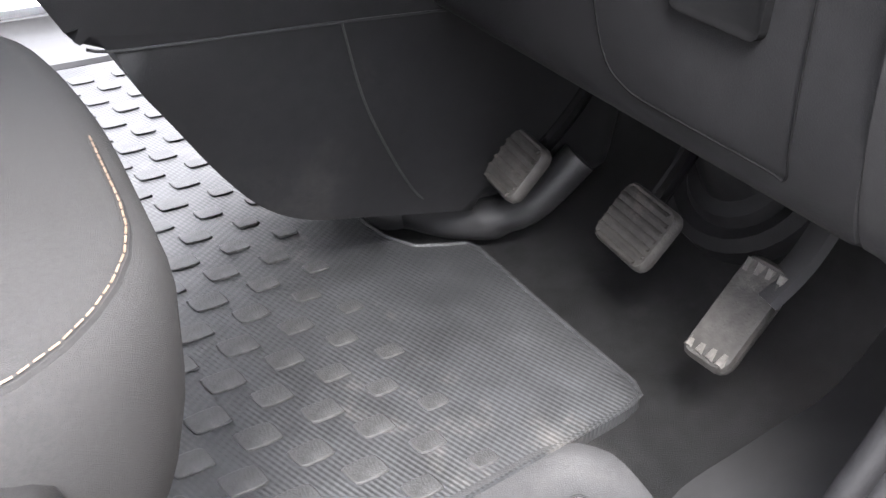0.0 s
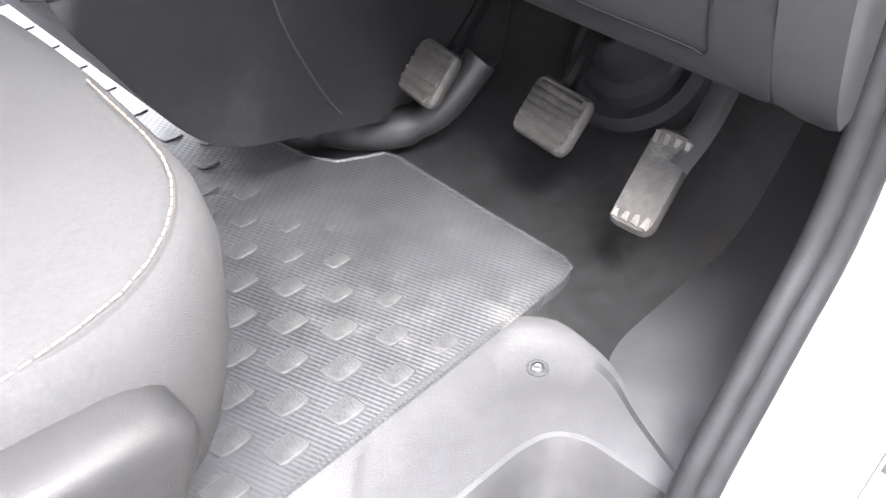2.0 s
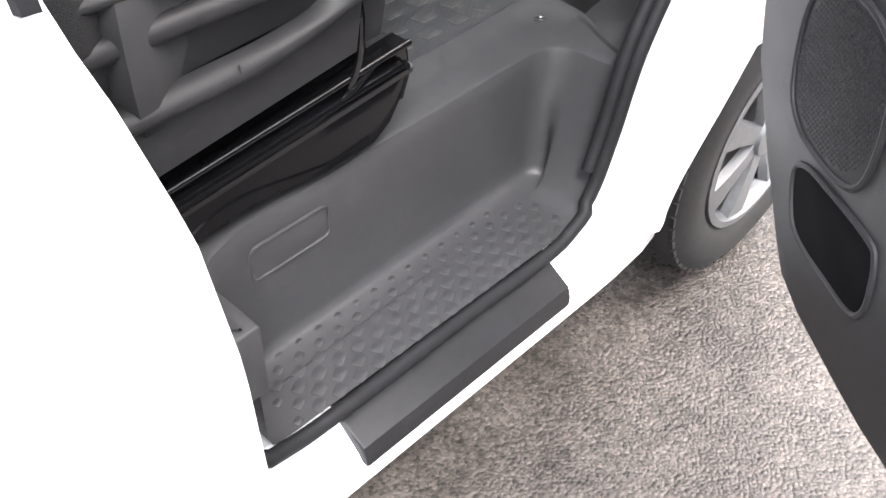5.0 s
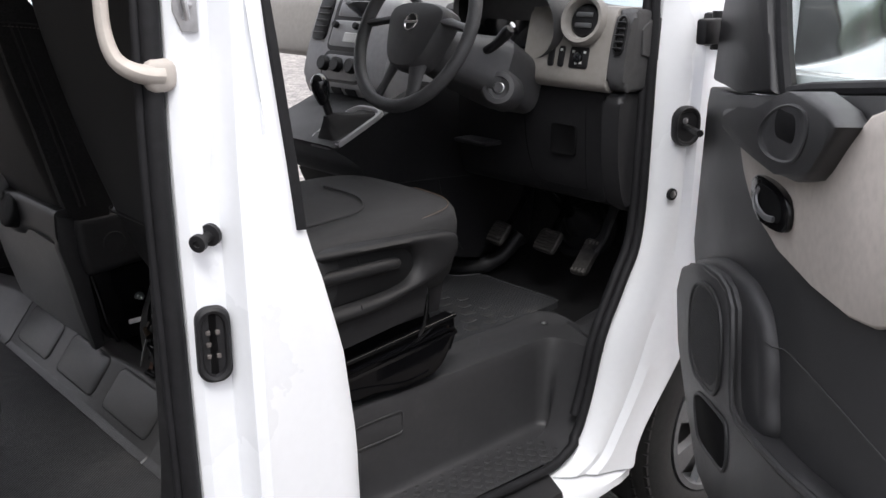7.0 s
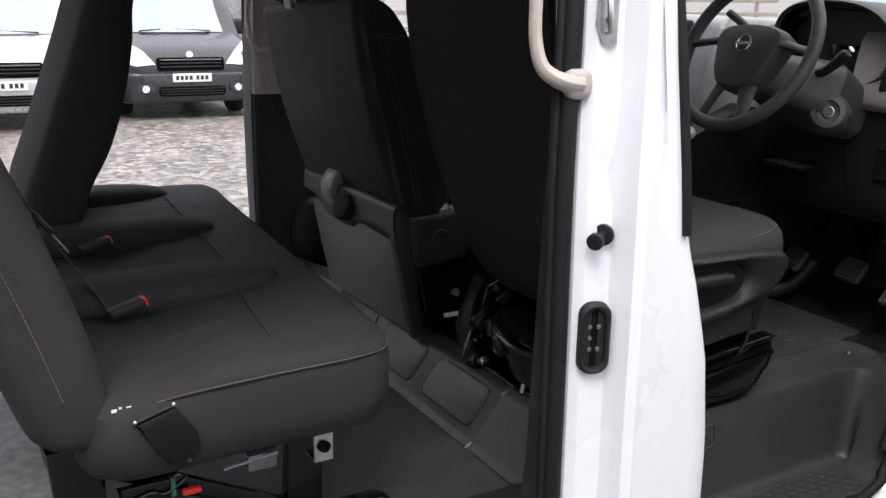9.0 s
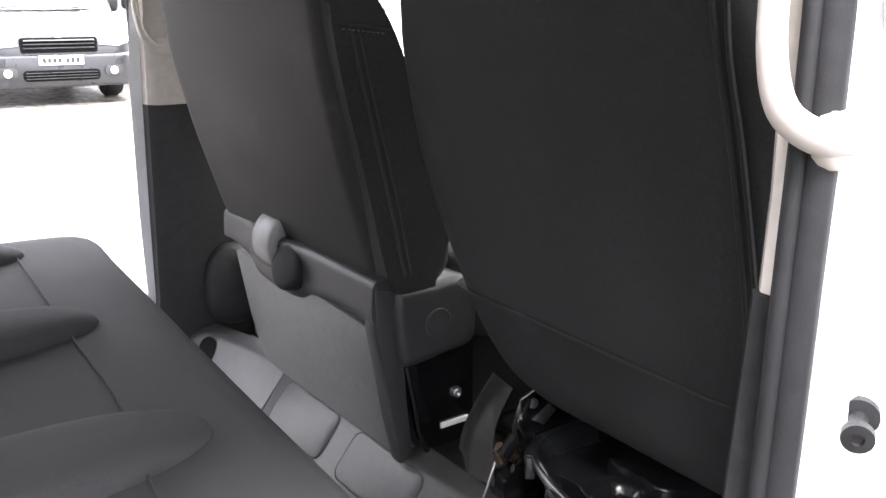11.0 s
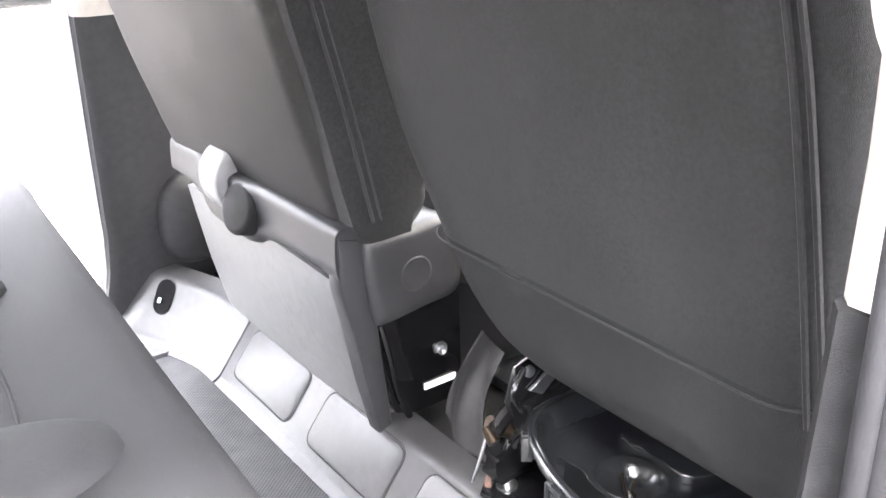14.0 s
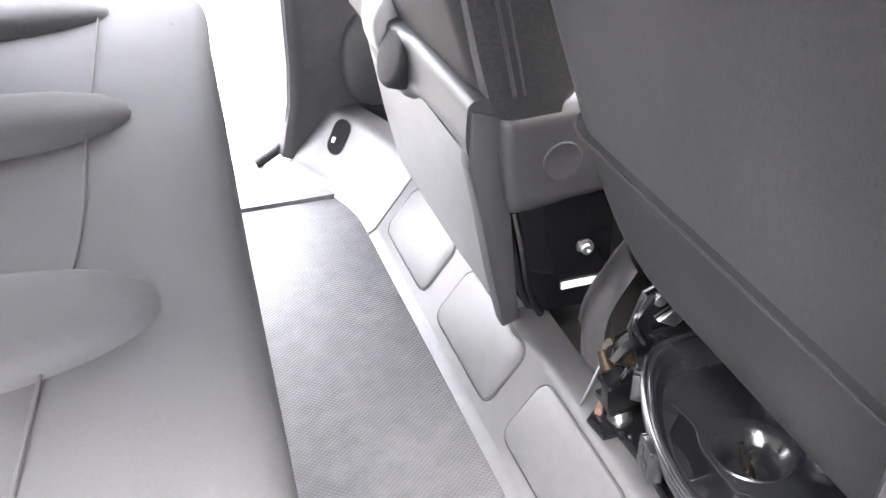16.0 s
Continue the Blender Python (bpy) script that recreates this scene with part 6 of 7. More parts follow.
lathe(bm, [(0.015, -0.004), (0.015, 0.003), (0.011, 0.005), (0.010, 0.003)], 20, frame_to((1.203, -0.8455, 1.056), (0, 0, 1), (-0.2, -1, 0)))
part("ring", bm, M_RUBBER, pl)
bm = bmesh.new()
lathe(bm, [(0.010, 0.0), (0.0095, 0.004), (0.004, 0.0055), (0.001, 0.0055)], 16, frame_to((1.203, -0.8455, 1.056), (0, 0, 1), (-0.2, -1, 0)))
part("bolt_head", bm, M_STEEL, pl)


# ---- front wheel
def wheel(at, side, r, width, rim_r, label):
    """A tyre with tread blocks and a spoked trim; its face looks along side * y."""
    w = thing("wheel", (at[0], at[1], 0.0), label, "wheel")
    m0 = Matrix.Translation(at) @ Euler((radians(90 * side), 0, 0)).to_matrix().to_4x4()  # local z is out of the face
    b = bmesh.new()
    h = width / 2
    prof = [(rim_r, -h * 0.85), (rim_r + 0.02, -h), (r * 0.86, -h * 1.04), (r - 0.014, -h * 0.9), (r - 0.003, -h * 0.72), (r, 0), (r - 0.003, h * 0.72), (r - 0.014, h * 0.9), (r * 0.86, h * 1.04), (rim_r + 0.02, h), (rim_r, h * 0.85), (rim_r - 0.01, h * 0.6)]
    lathe(b, prof, 56, m0, caps=False)
    ty = part("tyre", b, M_TYRE, w)
    b = bmesh.new()
    for k in range(56):
        a = 2 * math.pi * k / 56
        for j, (za, zb) in enumerate(((-0.9, -0.55), (-0.48, -0.08), (0.02, 0.42), (0.5, 0.9))):
            aa = a + (0.05 if j % 2 else 0)
            rr = r - (0.012 if abs(za + zb) > 1 else 0.002)
            box(b, rr - 0.012, rr + 0.0055, -0.0135, 0.0135, h * za, h * zb, 0, 1, m0 @ Matrix.Rotation(aa, 4, "Z"))
    tr = part("tread", b, M_TYRE, ty)
    tr["kind"] = "stuff"
    b = bmesh.new()
    lathe(b, [(rim_r + 0.004, h * 0.80), (rim_r + 0.004, h * 0.98), (rim_r - 0.012, h * 1.0), (rim_r - 0.02, h * 0.86), (rim_r - 0.03, h * 0.5)], 48, m0, caps=False)
    part("rim", b, M_ALLOY, w)
    b = bmesh.new()
    lathe(b, [(rim_r - 0.015, h * 0.35), (0.05, h * 0.4), (0.001, h * 0.4)], 32, m0, caps=False)
    part("backing", b, M_INK, w)
    for k in range(7):
        b = bmesh.new()
        a0 = 2 * math.pi * k / 7
        rings = []
        for t, wd, z in ((0.03, 0.024, h * 0.92), (0.07, 0.024, h * 0.95), (0.13, 0.030, h * 0.95), (0.165, 0.040, h * 0.95), (rim_r - 0.008, 0.046, h * 0.93)):
            rings.append([m0 @ Matrix.Rotation(a0, 4, "Z") @ Vector(p) for p in ((t, -wd, z - 0.02), (t, -wd * 0.8, z), (t, wd * 0.8, z), (t, wd, z - 0.02))])
        skin(b, rings)
        part("spoke", b, M_ALLOY, w)
    b = bmesh.new()
    lathe(b, [(0.045, h * 0.9), (0.042, h * 1.02), (0.03, h * 1.05), (0.001, h * 1.06)], 24, m0)
    part("hub_cap", b, M_ALLOY, w)
    return w


wheel((1.50, -0.755, 0.335), 1, 0.335, 0.205, 0.212, "black front tyre with a silver spoked wheel trim")
wheel((1.50, 0.755, 0.335), -1, 0.335, 0.205, 0.212, "black tyre of the passenger side front wheel")


# ================================================================ THE REAR CABIN
# ---- double passenger seat, seen from behind
ps = thing("passenger_seat", (0.15, 0.32, 0.69), "grey vinyl-backed double passenger seat with dark plastic base trim", "seat")
rows = [(1.00, -0.004, 0.10, 0.02, 0.60), (1.02, -0.020, 0.125, 0.004, 0.620), (1.07, -0.040, 0.135, 0.0, 0.628), (1.12, -0.056, 0.135, 0.0, 0.632), (1.25, -0.098, 0.135, 0.0, 0.636), (1.40, -0.136, 0.125, 0.0, 0.636), (1.49, -0.150, 0.100, 0.002, 0.634), (1.525, -0.155, 0.078, 0.008, 0.626), (1.546, -0.150, 0.058, 0.020, 0.610), (1.553, -0.140, 0.034, 0.045, 0.585)]


def crown(x, y, z):
    """The back stands highest and farthest forward beside the driver."""
    return (x + 0.024 * (1 - y / 0.63), y, z + (0.020 - 0.036 * y / 0.63) * max(0.0, z - 1.3) / 0.25)


bm = bmesh.new()
skin(bm, [[crown(*p) for p in ring] for ring in back_rings(rows, 0.046)])
part("backrest", bm, M_VINYL, ps, angle=60)
bm = bmesh.new()
side = [(p.x, p.y) for p in smooth([(0.020, 1.012, 0), (0.075, 1.022, 0), (0.124, 1.055, 0), (0.126, 1.12, 0), (0.085, 1.25, 0), (0.042, 1.38, 0), (0.004, 1.470, 0), (-0.030, 1.524, 0), (-0.056, 1.551, 0), (-0.088, 1.567, 0), (-0.110, 1.566, 0), (-0.118, 1.52, 0), (-0.096, 1.40, 0), (-0.056, 1.25, 0), (-0.008, 1.06, 0)], 3, closed=True)]
prism(bm, side, "y", -0.012, 0.06, 0.022, 5)
part("side_panel", bm, M_BACK, ps, "black cloth side panel")
bm = bmesh.new()
tube(bm, smooth([(-0.082, -0.0105, 1.485), (-0.050, -0.0125, 1.36), (-0.012, -0.0125, 1.22), (0.026, -0.0125, 1.06)], 4), 0.003, 6)
tube(bm, smooth([(-0.068, -0.0110, 1.485), (-0.036, -0.0125, 1.36), (0.002, -0.0125, 1.22), (0.040, -0.0125, 1.06)], 4), 0.002, 6)
tube(bm, smooth([(-0.102, -0.0100, 1.489), (-0.06, -0.0128, 1.486), (-0.005, -0.0105, 1.478)], 4), 0.0025, 6)
part("piping", bm, M_FABRIC, ps)
bm = bmesh.new()
stitches(bm, smooth([(-0.060, -0.008, 1.538), (-0.034, -0.010, 1.512), (-0.012, -0.010, 1.480)], 5), 0.005, 0.004, 0.0009)
stitches(bm, [(-0.096, -0.0130, 1.481), (-0.012, -0.0130, 1.472)], 0.005, 0.004, 0.0009)
part("stitching", bm, M_STITCHW, ps, "pale stitching")
for yc in (0.140, 0.507):
    bm = bmesh.new()
    lump(bm, 0.115, 0.285, 0.20, 0.5, m=pose(-0.080, yc + 0.005, 1.686, 0, -8, 0))
    hr = part("headrest", bm, M_VINYL, ps, angle=60)
    bm = bmesh.new()
    stitches(bm, [(-0.085 - 0.052 * math.cos(a) * 1.05, yc - 0.118 * math.sin(a) * 1.04, 1.613) for a in (math.pi * (k / 30 - 0.5) for k in range(31))], 0.005, 0.004, 0.0012)
    part("stitching", bm, M_STITCHW, hr, "pale stitching")
    for dy in (-0.075, 0.075):
        bm = bmesh.new()
        tube(bm, [(-0.098, yc + dy, 1.540), (-0.092, yc + dy, 1.65)], 0.0065, 10)
        part("headrest_post", bm, M_GLOSS, ps, "dark steel headrest post")
        bm = bmesh.new()
        lathe(bm, [(0.020, -0.004), (0.020, 0.006), (0.014, 0.011), (0.008, 0.013)], 18, pose(-0.098, yc + dy, 1.551))
        part("post_guide", bm, M_BLACK, ps)
bm = bmesh.new()
strap = smooth([(-0.162, 0, 1.535), (-0.167, 0, 1.565), (-0.158, 0, 1.592), (-0.134, 0, 1.608), (-0.100, 0, 1.611), (-0.066, 0, 1.598), (-0.050, 0, 1.575)], 4)
rings = []
for i, p in enumerate(strap):
    way = (strap[min(i + 1, len(strap) - 1)] - strap[max(i - 1, 0)]).normalized()
    up = Vector((-way.z, 0, way.x)) * 0.006
    half = 0.024 + 0.006 * i / len(strap)
    rings.append([p + up * a + Vector((0, 0.357 + half * b, 0)) for a, b in ((1, -0.9), (1, 0.9), (0, 1), (-1, 0.9), (-1, -0.9), (0, -1))])
skin(bm, rings)
part("belt_guide", bm, M_LOWER, ps, "pale grey plastic belt guide")
# plastic band with the tilt handle
bm = bmesh.new()
rings = []
for y in np.linspace(-0.002, 0.606, 62):
    dip = 0.5 - 0.5 * math.tanh((abs(y - 0.36) - 0.10) / 0.02)
    low = 0.958 + 0.006 * math.sin(y * 14) - 0.016 * dip + 0.04 * max(0, (y - 0.5) / 0.12)
    out = 0.010 * dip
    rings.append(smooth([(-0.034 - out, y, 1.028), (-0.031 - out, y, 1.050), (-0.016, y, 1.057), (0.02, y, 1.05), (0.02, y, low), (-0.010, y, low), (-0.026 - out, y, low + 0.014), (-0.034 - out, y, 0.995)], 3, closed=True))
skin(bm, rings)
part("plastic_band", bm, M_GREY, ps, "grey plastic band", 75)
bm = bmesh.new()
handle = smooth([(-0.025, 1.088, 0), (-0.046, 1.083, 0), (-0.061, 1.055, 0), (-0.061, 1.02, 0), (-0.050, 0.993, 0), (-0.03, 0.985, 0), (-0.01, 1.03, 0)], 4, closed=True)
skin(bm, [[(-0.034 + (p.x + 0.034) * k, y, 1.015 + (p.y - 1.015) * k) for p in handle] for y, k in ((0.330, 0.86), (0.332, 0.94), (0.337, 1.0), (0.403, 1.0), (0.408, 0.94), (0.410, 0.86))])
part("tilt_handle", bm, M_LOWER, ps, "pale grey tilt handle", 70)
bm = bmesh.new()
lathe(bm, [(0.045, -0.02), (0.045, 0.004), (0.042, 0.009), (0.034, 0.011), (0.001, 0.012)], 32, frame_to((-0.044, 0.286, 1.008), (0, 1, 0), (-0.95, -0.1, 0.3)))
part("dial", bm, M_PILLAR, ps, "black round dial", 50)
bm = bmesh.new()
tube(bm, [(-0.034, 0.337, 1.096), (-0.036, 0.42, 1.096), (-0.034, 0.424, 1.088)], 0.002, 6)
part("slot_edge", bm, M_BLACK, ps)
# base panel and hinge covers
bm = bmesh.new()
rings = []
for y, top, bulge in ((0.03, 0.945, 0.0), (0.06, 0.955, 0.006), (0.2, 0.965, 0.012), (0.4, 0.965, 0.012), (0.56, 0.965, 0.008), (0.605, 0.955, 0.0)):
    rings.append([(0.050 - bulge, y, 0.690), (0.042 - bulge, y, 0.72), (0.022 - bulge, y, 0.80), (0.002 - bulge, y, 0.90), (-0.008 - bulge, y, top), (0.03, y, top), (0.10, y, 0.690)])
skin(bm, rings)
part("base_panel", bm, M_LOWER, ps, "pale grey base panel")
bm = bmesh.new()
prism(bm, [(-0.030, 1.045), (0.02, 1.03), (0.02, 0.95), (0.032, 0.88), (0.056, 0.70), (0.030, 0.69), (0.010, 0.78), (-0.012, 0.89), (-0.030, 0.96)], "y", -0.006, 0.032, 0.006)
part("corner_trim", bm, M_GREY, ps)
bm = bmesh.new()
cover = smooth([(0.008, 1.022, 0), (0.030, 1.032, 0), (0.105, 1.036, 0), (0.150, 1.040, 0), (0.182, 1.022, 0), (0.192, 0.960, 0), (0.184, 0.904, 0), (0.12, 0.893, 0), (0.05, 0.884, 0), (0.024, 0.892, 0), (0.012, 0.95, 0)], 4, closed=True)
skin(bm, [[(0.10 + (p.x - 0.10) * (1 - i / 0.088), y, 0.962 + (p.y - 0.962) * (1 - i / 0.074)) for p in cover] for y, i in ((0.05, 0.0), (0.002, 0.0), (-0.006, 0.0015), (-0.012, 0.006), (-0.0155, 0.013), (-0.0165, 0.022), (-0.0165, 0.040))])
part("hinge_cover", bm, M_GREY, ps, "dark grey hinge cover", 60)
bm = bmesh.new()
hm = frame_to((0.098, -0.0165, 0.960), (1, 0, 0), (0, -1, 0))
lathe(bm, [(0.029, -0.001), (0.0282, 0.0008), (0.0265, 0.0018), (0.0245, 0.0015), (0.0225, 0.0004), (0.001, 0.0004)], 32, hm)
part("hinge_disc", bm, M_GREY, ps, angle=60)
bm = bmesh.new()
prism(bm, [(0.030, 0.89), (0.195, 0.905), (0.20, 0.75), (0.19, 0.70), (0.105, 0.698), (0.068, 0.711), (0.046, 0.75), (0.038, 0.80)], "y", 0.000, 0.030, 0.004)
tube(bm, smooth([(0.038, -0.002, 0.885), (0.052, -0.004, 0.82), (0.066, -0.004, 0.75), (0.090, -0.002, 0.70)], 4), 0.006, 8)
part("bracket", bm, M_GLOSS, ps, "glossy black bracket")
bm = bmesh.new()
lathe(bm, [(0.013, 0.0), (0.013, 0.003), (0.008, 0.004), (0.008, 0.009), (0.004, 0.010), (0.001, 0.007)], 16, frame_to((0.154, 0.0, 0.803), (1, 0, 0), (0, -1, 0)))
part("bolt", bm, M_STEEL, ps, "zinc bolt")
bm = bmesh.new()
box(bm, 0.120, 0.185, -0.004, 0.0, 0.737, 0.749, 0.001, 1)
part("label", bm, M_LABEL, ps, "white paper label")
bm = bmesh.new()
plan = [(x, y) for x, y, *_ in smooth([(0.16, 0.02, 0), (0.45, 0.0, 0), (0.62, 0.02, 0), (0.67, 0.10, 0), (0.67, 0.55, 0), (0.62, 0.62, 0), (0.16, 0.62, 0)], 4, closed=True)]
plan_layers(bm, plan, [(0.90, 0.03), (0.93, 0.0), (1.03, 0.0), (1.06, 0.015), (1.07, 0.06)], (0.40, 0.32))
part("cushion", bm, M_FABRIC, ps, angle=60)
bm = bmesh.new()
box(bm, 0.10, 0.60, 0.04, 0.60, 0.69, 0.92, 0.02)
part("plinth", bm, M_DARKTRIM, ps)

# ---- jack tray under the driver's seat
jt = thing("jack_tray", (0.2, -0.46, 0.70), "glossy black plastic jack and tool tray under the driver seat", "tray")
rear = smooth([(0.30, -0.27, 0), (0.16, -0.266, 0), (0.094, -0.287, 0), (0.044, -0.373, 0), (0.022, -0.466, 0), (0.029, -0.542, 0), (0.058, -0.594, 0), (0.090, -0.632, 0), (0.17, -0.655, 0), (0.30, -0.655, 0)], 5)
cx, cy = 0.20, -0.46


def tray_loop(k, z):
    """The tray's outline drawn in about its middle, at height z."""
    return [(cx + (p.x - cx) * k, cy + (p.y - cy) * k, z) for p in rear]


bm = bmesh.new()
skin(bm, [tray_loop(k, z) for k, z in ((0.78, 0.735), (0.84, 0.760), (0.93, 0.792), (0.975, 0.812), (0.985, 0.822))], closed=False)
part("wall", bm, M_JACK, jt, angle=60)
bm = bmesh.new()
skin(bm, [tray_loop(k, z) for k, z in ((0.985, 0.820), (1.022, 0.823), (1.030, 0.830), (1.026, 0.837), (1.008, 0.839), (0.992, 0.836), (0.975, 0.838), (0.955, 0.837), (0.930, 0.831), (0.905, 0.820), (0.885, 0.808), (0.875, 0.806))], closed=False)
part("rim", bm, M_JACK, jt, angle=60)
# the plate has a funnel round the clamp and a deep pocket beside it
pocket = [(0.096, -0.356), (0.098, -0.388), (0.088, -0.414), (0.086, -0.450), (0.087, -0.480), (0.098, -0.492), (0.090, -0.528), (0.066, -0.522), (0.056, -0.490), (0.053, -0.455), (0.057, -0.415), (0.070, -0.380)]
hub = [(0.142 + 0.046 * math.cos(2 * math.pi * j / 36), -0.432 + 0.046 * math.sin(2 * math.pi * j / 36)) for j in range(36)]
bm = bmesh.new()
edges = []
for loop in ([(x, y) for x, y, _ in tray_loop(0.877, 0)], pocket, hub):
    vs = [bm.verts.new((x, y, 0.807)) for x, y in loop]
    edges += [bm.edges.new((vs[i], vs[(i + 1) % len(vs)])) for i in range(len(vs))]
bmesh.ops.triangle_fill(bm, use_beauty=True, use_dissolve=False, edges=edges)
part("plate", bm, M_JACK, jt)
bm = bmesh.new()
lathe(bm, [(0.050, 0.806), (0.0475, 0.809), (0.044, 0.808), (0.028, 0.790), (0.026, 0.784), (0.0255, 0.768), (0.001, 0.768)], 40, pose(0.142, -0.432, 0), caps=False)
part("hub_ring", bm, M_JACK, jt, angle=40)
bm = bmesh.new()
skin(bm, [[(x, y, z) for x, y in pocket] for z in (0.762, 0.764, 0.808)])
bmesh.ops.delete(bm, geom=[f for f in bm.faces if all(v.co.z > 0.807 for v in f.verts)], context="FACES_ONLY")
part("pocket", bm, M_JACK, jt)
bm = bmesh.new()
tube(bm, smooth([(0.092, -0.346, 0.812)] + [(x, y, 0.811) for x, y in pocket[:7]], 4), 0.0024, 8)
part("pocket_edge", bm, M_JACK, jt)
for y in (-0.44, -0.485):
    bm = bmesh.new()
    box(bm, 0.054, 0.088, y - 0.002, y + 0.002, 0.764, 0.796, 0.001, 1)
    part("divider", bm, M_JACK, jt)
for dy in (-0.009, 0.007):
    bm = bmesh.new()
    tube(bm, [(0.142 + 0.004, -0.432 + dy, 0.769), (0.140, -0.432 + dy * 1.1, 0.785), (0.134, -0.432 + dy * 0.7, 0.796), (0.134, -0.432 + dy * 1.2, 0.812)], 0.0042, 8, flat=0.45)
    part("clamp_prong", bm, M_CLAMP, jt, "dull brass-brown clamp prong")
bm = bmesh.new()
ledge = [(p.x, p.y) for p in smooth([(0.186, -0.366, 0), (0.178, -0.384, 0), (0.180, -0.405, 0), (0.190, -0.430, 0), (0.182, -0.455, 0), (0.182, -0.478, 0), (0.204, -0.500, 0), (0.25, -0.512, 0), (0.30, -0.515, 0)], 3)] + [(0.30, -0.366)]
prism(bm, ledge, "z", 0.800, 0.824, 0.007, 3)
part("ledge", bm, M_JACK, jt, angle=60)
for k in (0.80, 0.835):
    bm = bmesh.new()
    tube(bm, tray_loop(k, 0.8078)[26:42], 0.0030, 8)
    part("bead", bm, M_JACK, jt)
bm = bmesh.new()
box(bm, 0.086, 0.32, -0.655, -0.262, 0.676, 0.703, 0.006)
part("base_pan", bm, M_GLOSS, jt, "black steel base pan")
bm = bmesh.new()
tube(bm, smooth([(0.080, -0.27, 0.702), (0.083, -0.33, 0.703), (0.078, -0.41, 0.703), (0.083, -0.46, 0.705), (0.076, -0.54, 0.703), (0.080, -0.60, 0.706), (0.10, -0.655, 0.703)], 5), 0.0055, 8)
part("pan_edge", bm, M_GLOSS, jt)
bm = bmesh.new()
lump(bm, 0.05, 0.08, 0.05, 0.8, 16, 8, m=pose(0.115, -0.585, 0.712, 0, 20, 15))
part("pan_boss", bm, M_GLOSS, jt)
bm = bmesh.new()
prism(bm, [(0.070, 0.704), (0.084, 0.704), (0.080, 0.745)], "y", -0.452, -0.440, 0.001, 1)
part("tab", bm, M_STEEL, jt, "bare steel tab")
for y, xx in ((-0.300, 0.082), (-0.415, 0.030), (-0.608, 0.064)):
    turn = Matrix.Translation((xx, y, 0)) @ Matrix.Rotation(radians(-38 if y > -0.35 else (-12 if y > -0.5 else 38)), 4, "Z")
    bm = bmesh.new()
    for q in ((-0.012, 0.004, -0.019, -0.012, 0.796, 0.834), (-0.012, 0.004, 0.012, 0.019, 0.796, 0.834), (-0.012, 0.004, -0.013, 0.013, 0.828, 0.836), (-0.012, 0.004, -0.013, 0.013, 0.796, 0.804), (-0.010, -0.004, -0.008, 0.008, 0.812, 0.824)):
        box(bm, *q, 0.0018, 2, turn)
    part("clip", bm, M_JACK, jt)
for y, x in ((-0.246, 0.091), (-0.66, 0.10)):
    br = thing("seat_bracket", (x, y, 0.70), "rust-stained black steel seat bracket bolted to the floor", "bracket")
    bm = bmesh.new()
    prism(bm, [(x - 0.035, y - 0.025), (x + 0.10, y - 0.025), (x + 0.10, y + 0.02), (x - 0.02, y + 0.028), (x - 0.04, y + 0.012)], "z", 0.698, 0.706, 0.002)
    tube(bm, smooth([(x - 0.01, y + 0.02, 0.705), (x + 0.0, y + 0.012, 0.75), (x + 0.01, y + 0.0, 0.79), (x + 0.05, y, 0.80)], 4), 0.014, 8, flat=0.4)
    part("plate", bm, M_GLOSS, br)
    bm = bmesh.new()
    lathe(bm, [(0.016, 0.0), (0.016, 0.004), (0.010, 0.005), (0.010, 0.014), (0.006, 0.017), (0.001, 0.017)], 18, pose(x, y, 0.7065))
    part("bolt", bm, M_STEEL, br, "zinc bolt head")
    bm = bmesh.new()
    lump(bm, 0.030, 0.014, 0.007, 0.9, m=pose(x - 0.016, y + 0.020, 0.712, 0, -40, 35))
    part("rust_patch", bm, M_RUST, br, "orange rust")
mc = thing("seat_mechanism", (0.15, -0.22, 0.74), "oily black seat slide mechanism with a zinc latch", "mechanism")
bm = bmesh.new()
prism(bm, [(0.10, 0.90), (0.16, 0.92), (0.20, 0.87), (0.16, 0.83), (0.10, 0.80), (0.085, 0.85)], "y", -0.255, -0.240, 0.004)
tube(bm, smooth([(0.075, -0.235, 0.80), (0.10, -0.24, 0.83), (0.14, -0.25, 0.84), (0.30, -0.26, 0.85)], 4), 0.012, 8)
tube(bm, smooth([(0.11, -0.256, 0.90), (0.085, -0.262, 0.87), (0.10, -0.262, 0.84)], 4), 0.005, 8)
box(bm, 0.12, 0.55, -0.26, -0.225, 0.80, 0.845, 0.004)
part("slide", bm, M_GLOSS, mc)
bm = bmesh.new()
prism(bm, [(0.115, 0.865), (0.15, 0.885), (0.165, 0.87), (0.14, 0.85)], "y", -0.262, -0.256, 0.001, 1)
lathe(bm, [(0.009, 0), (0.008, 0.006), (0.002, 0.007)], 12, frame_to((0.115, -0.257, 0.895), (1, 0, 0), (0, -1, 0)))
part("latch", bm, M_STEEL, mc)
bm = bmesh.new()
tube(bm, [(0.072, -0.228, 0.806), (0.090, -0.232, 0.800), (0.104, -0.240, 0.792)], [0.016, 0.014, 0.011], 12)
tube(bm, [(0.066, -0.226, 0.806), (0.066, -0.246, 0.790)], [0.007, 0.010], 10)
part("knuckle", bm, M_CLAMP, mc, "dull rusty knuckle")
bm = bmesh.new()
tube(bm, smooth([(0.052, -0.214, 0.712), (0.060, -0.219, 0.745), (0.074, -0.222, 0.792)], 4), [0.003, 0.004, 0.005, 0.0058, 0.0065, 0.007, 0.007, 0.007, 0.006], 8, flat=0.35)
part("blade", bm, M_STEEL, mc, "bare steel blade")
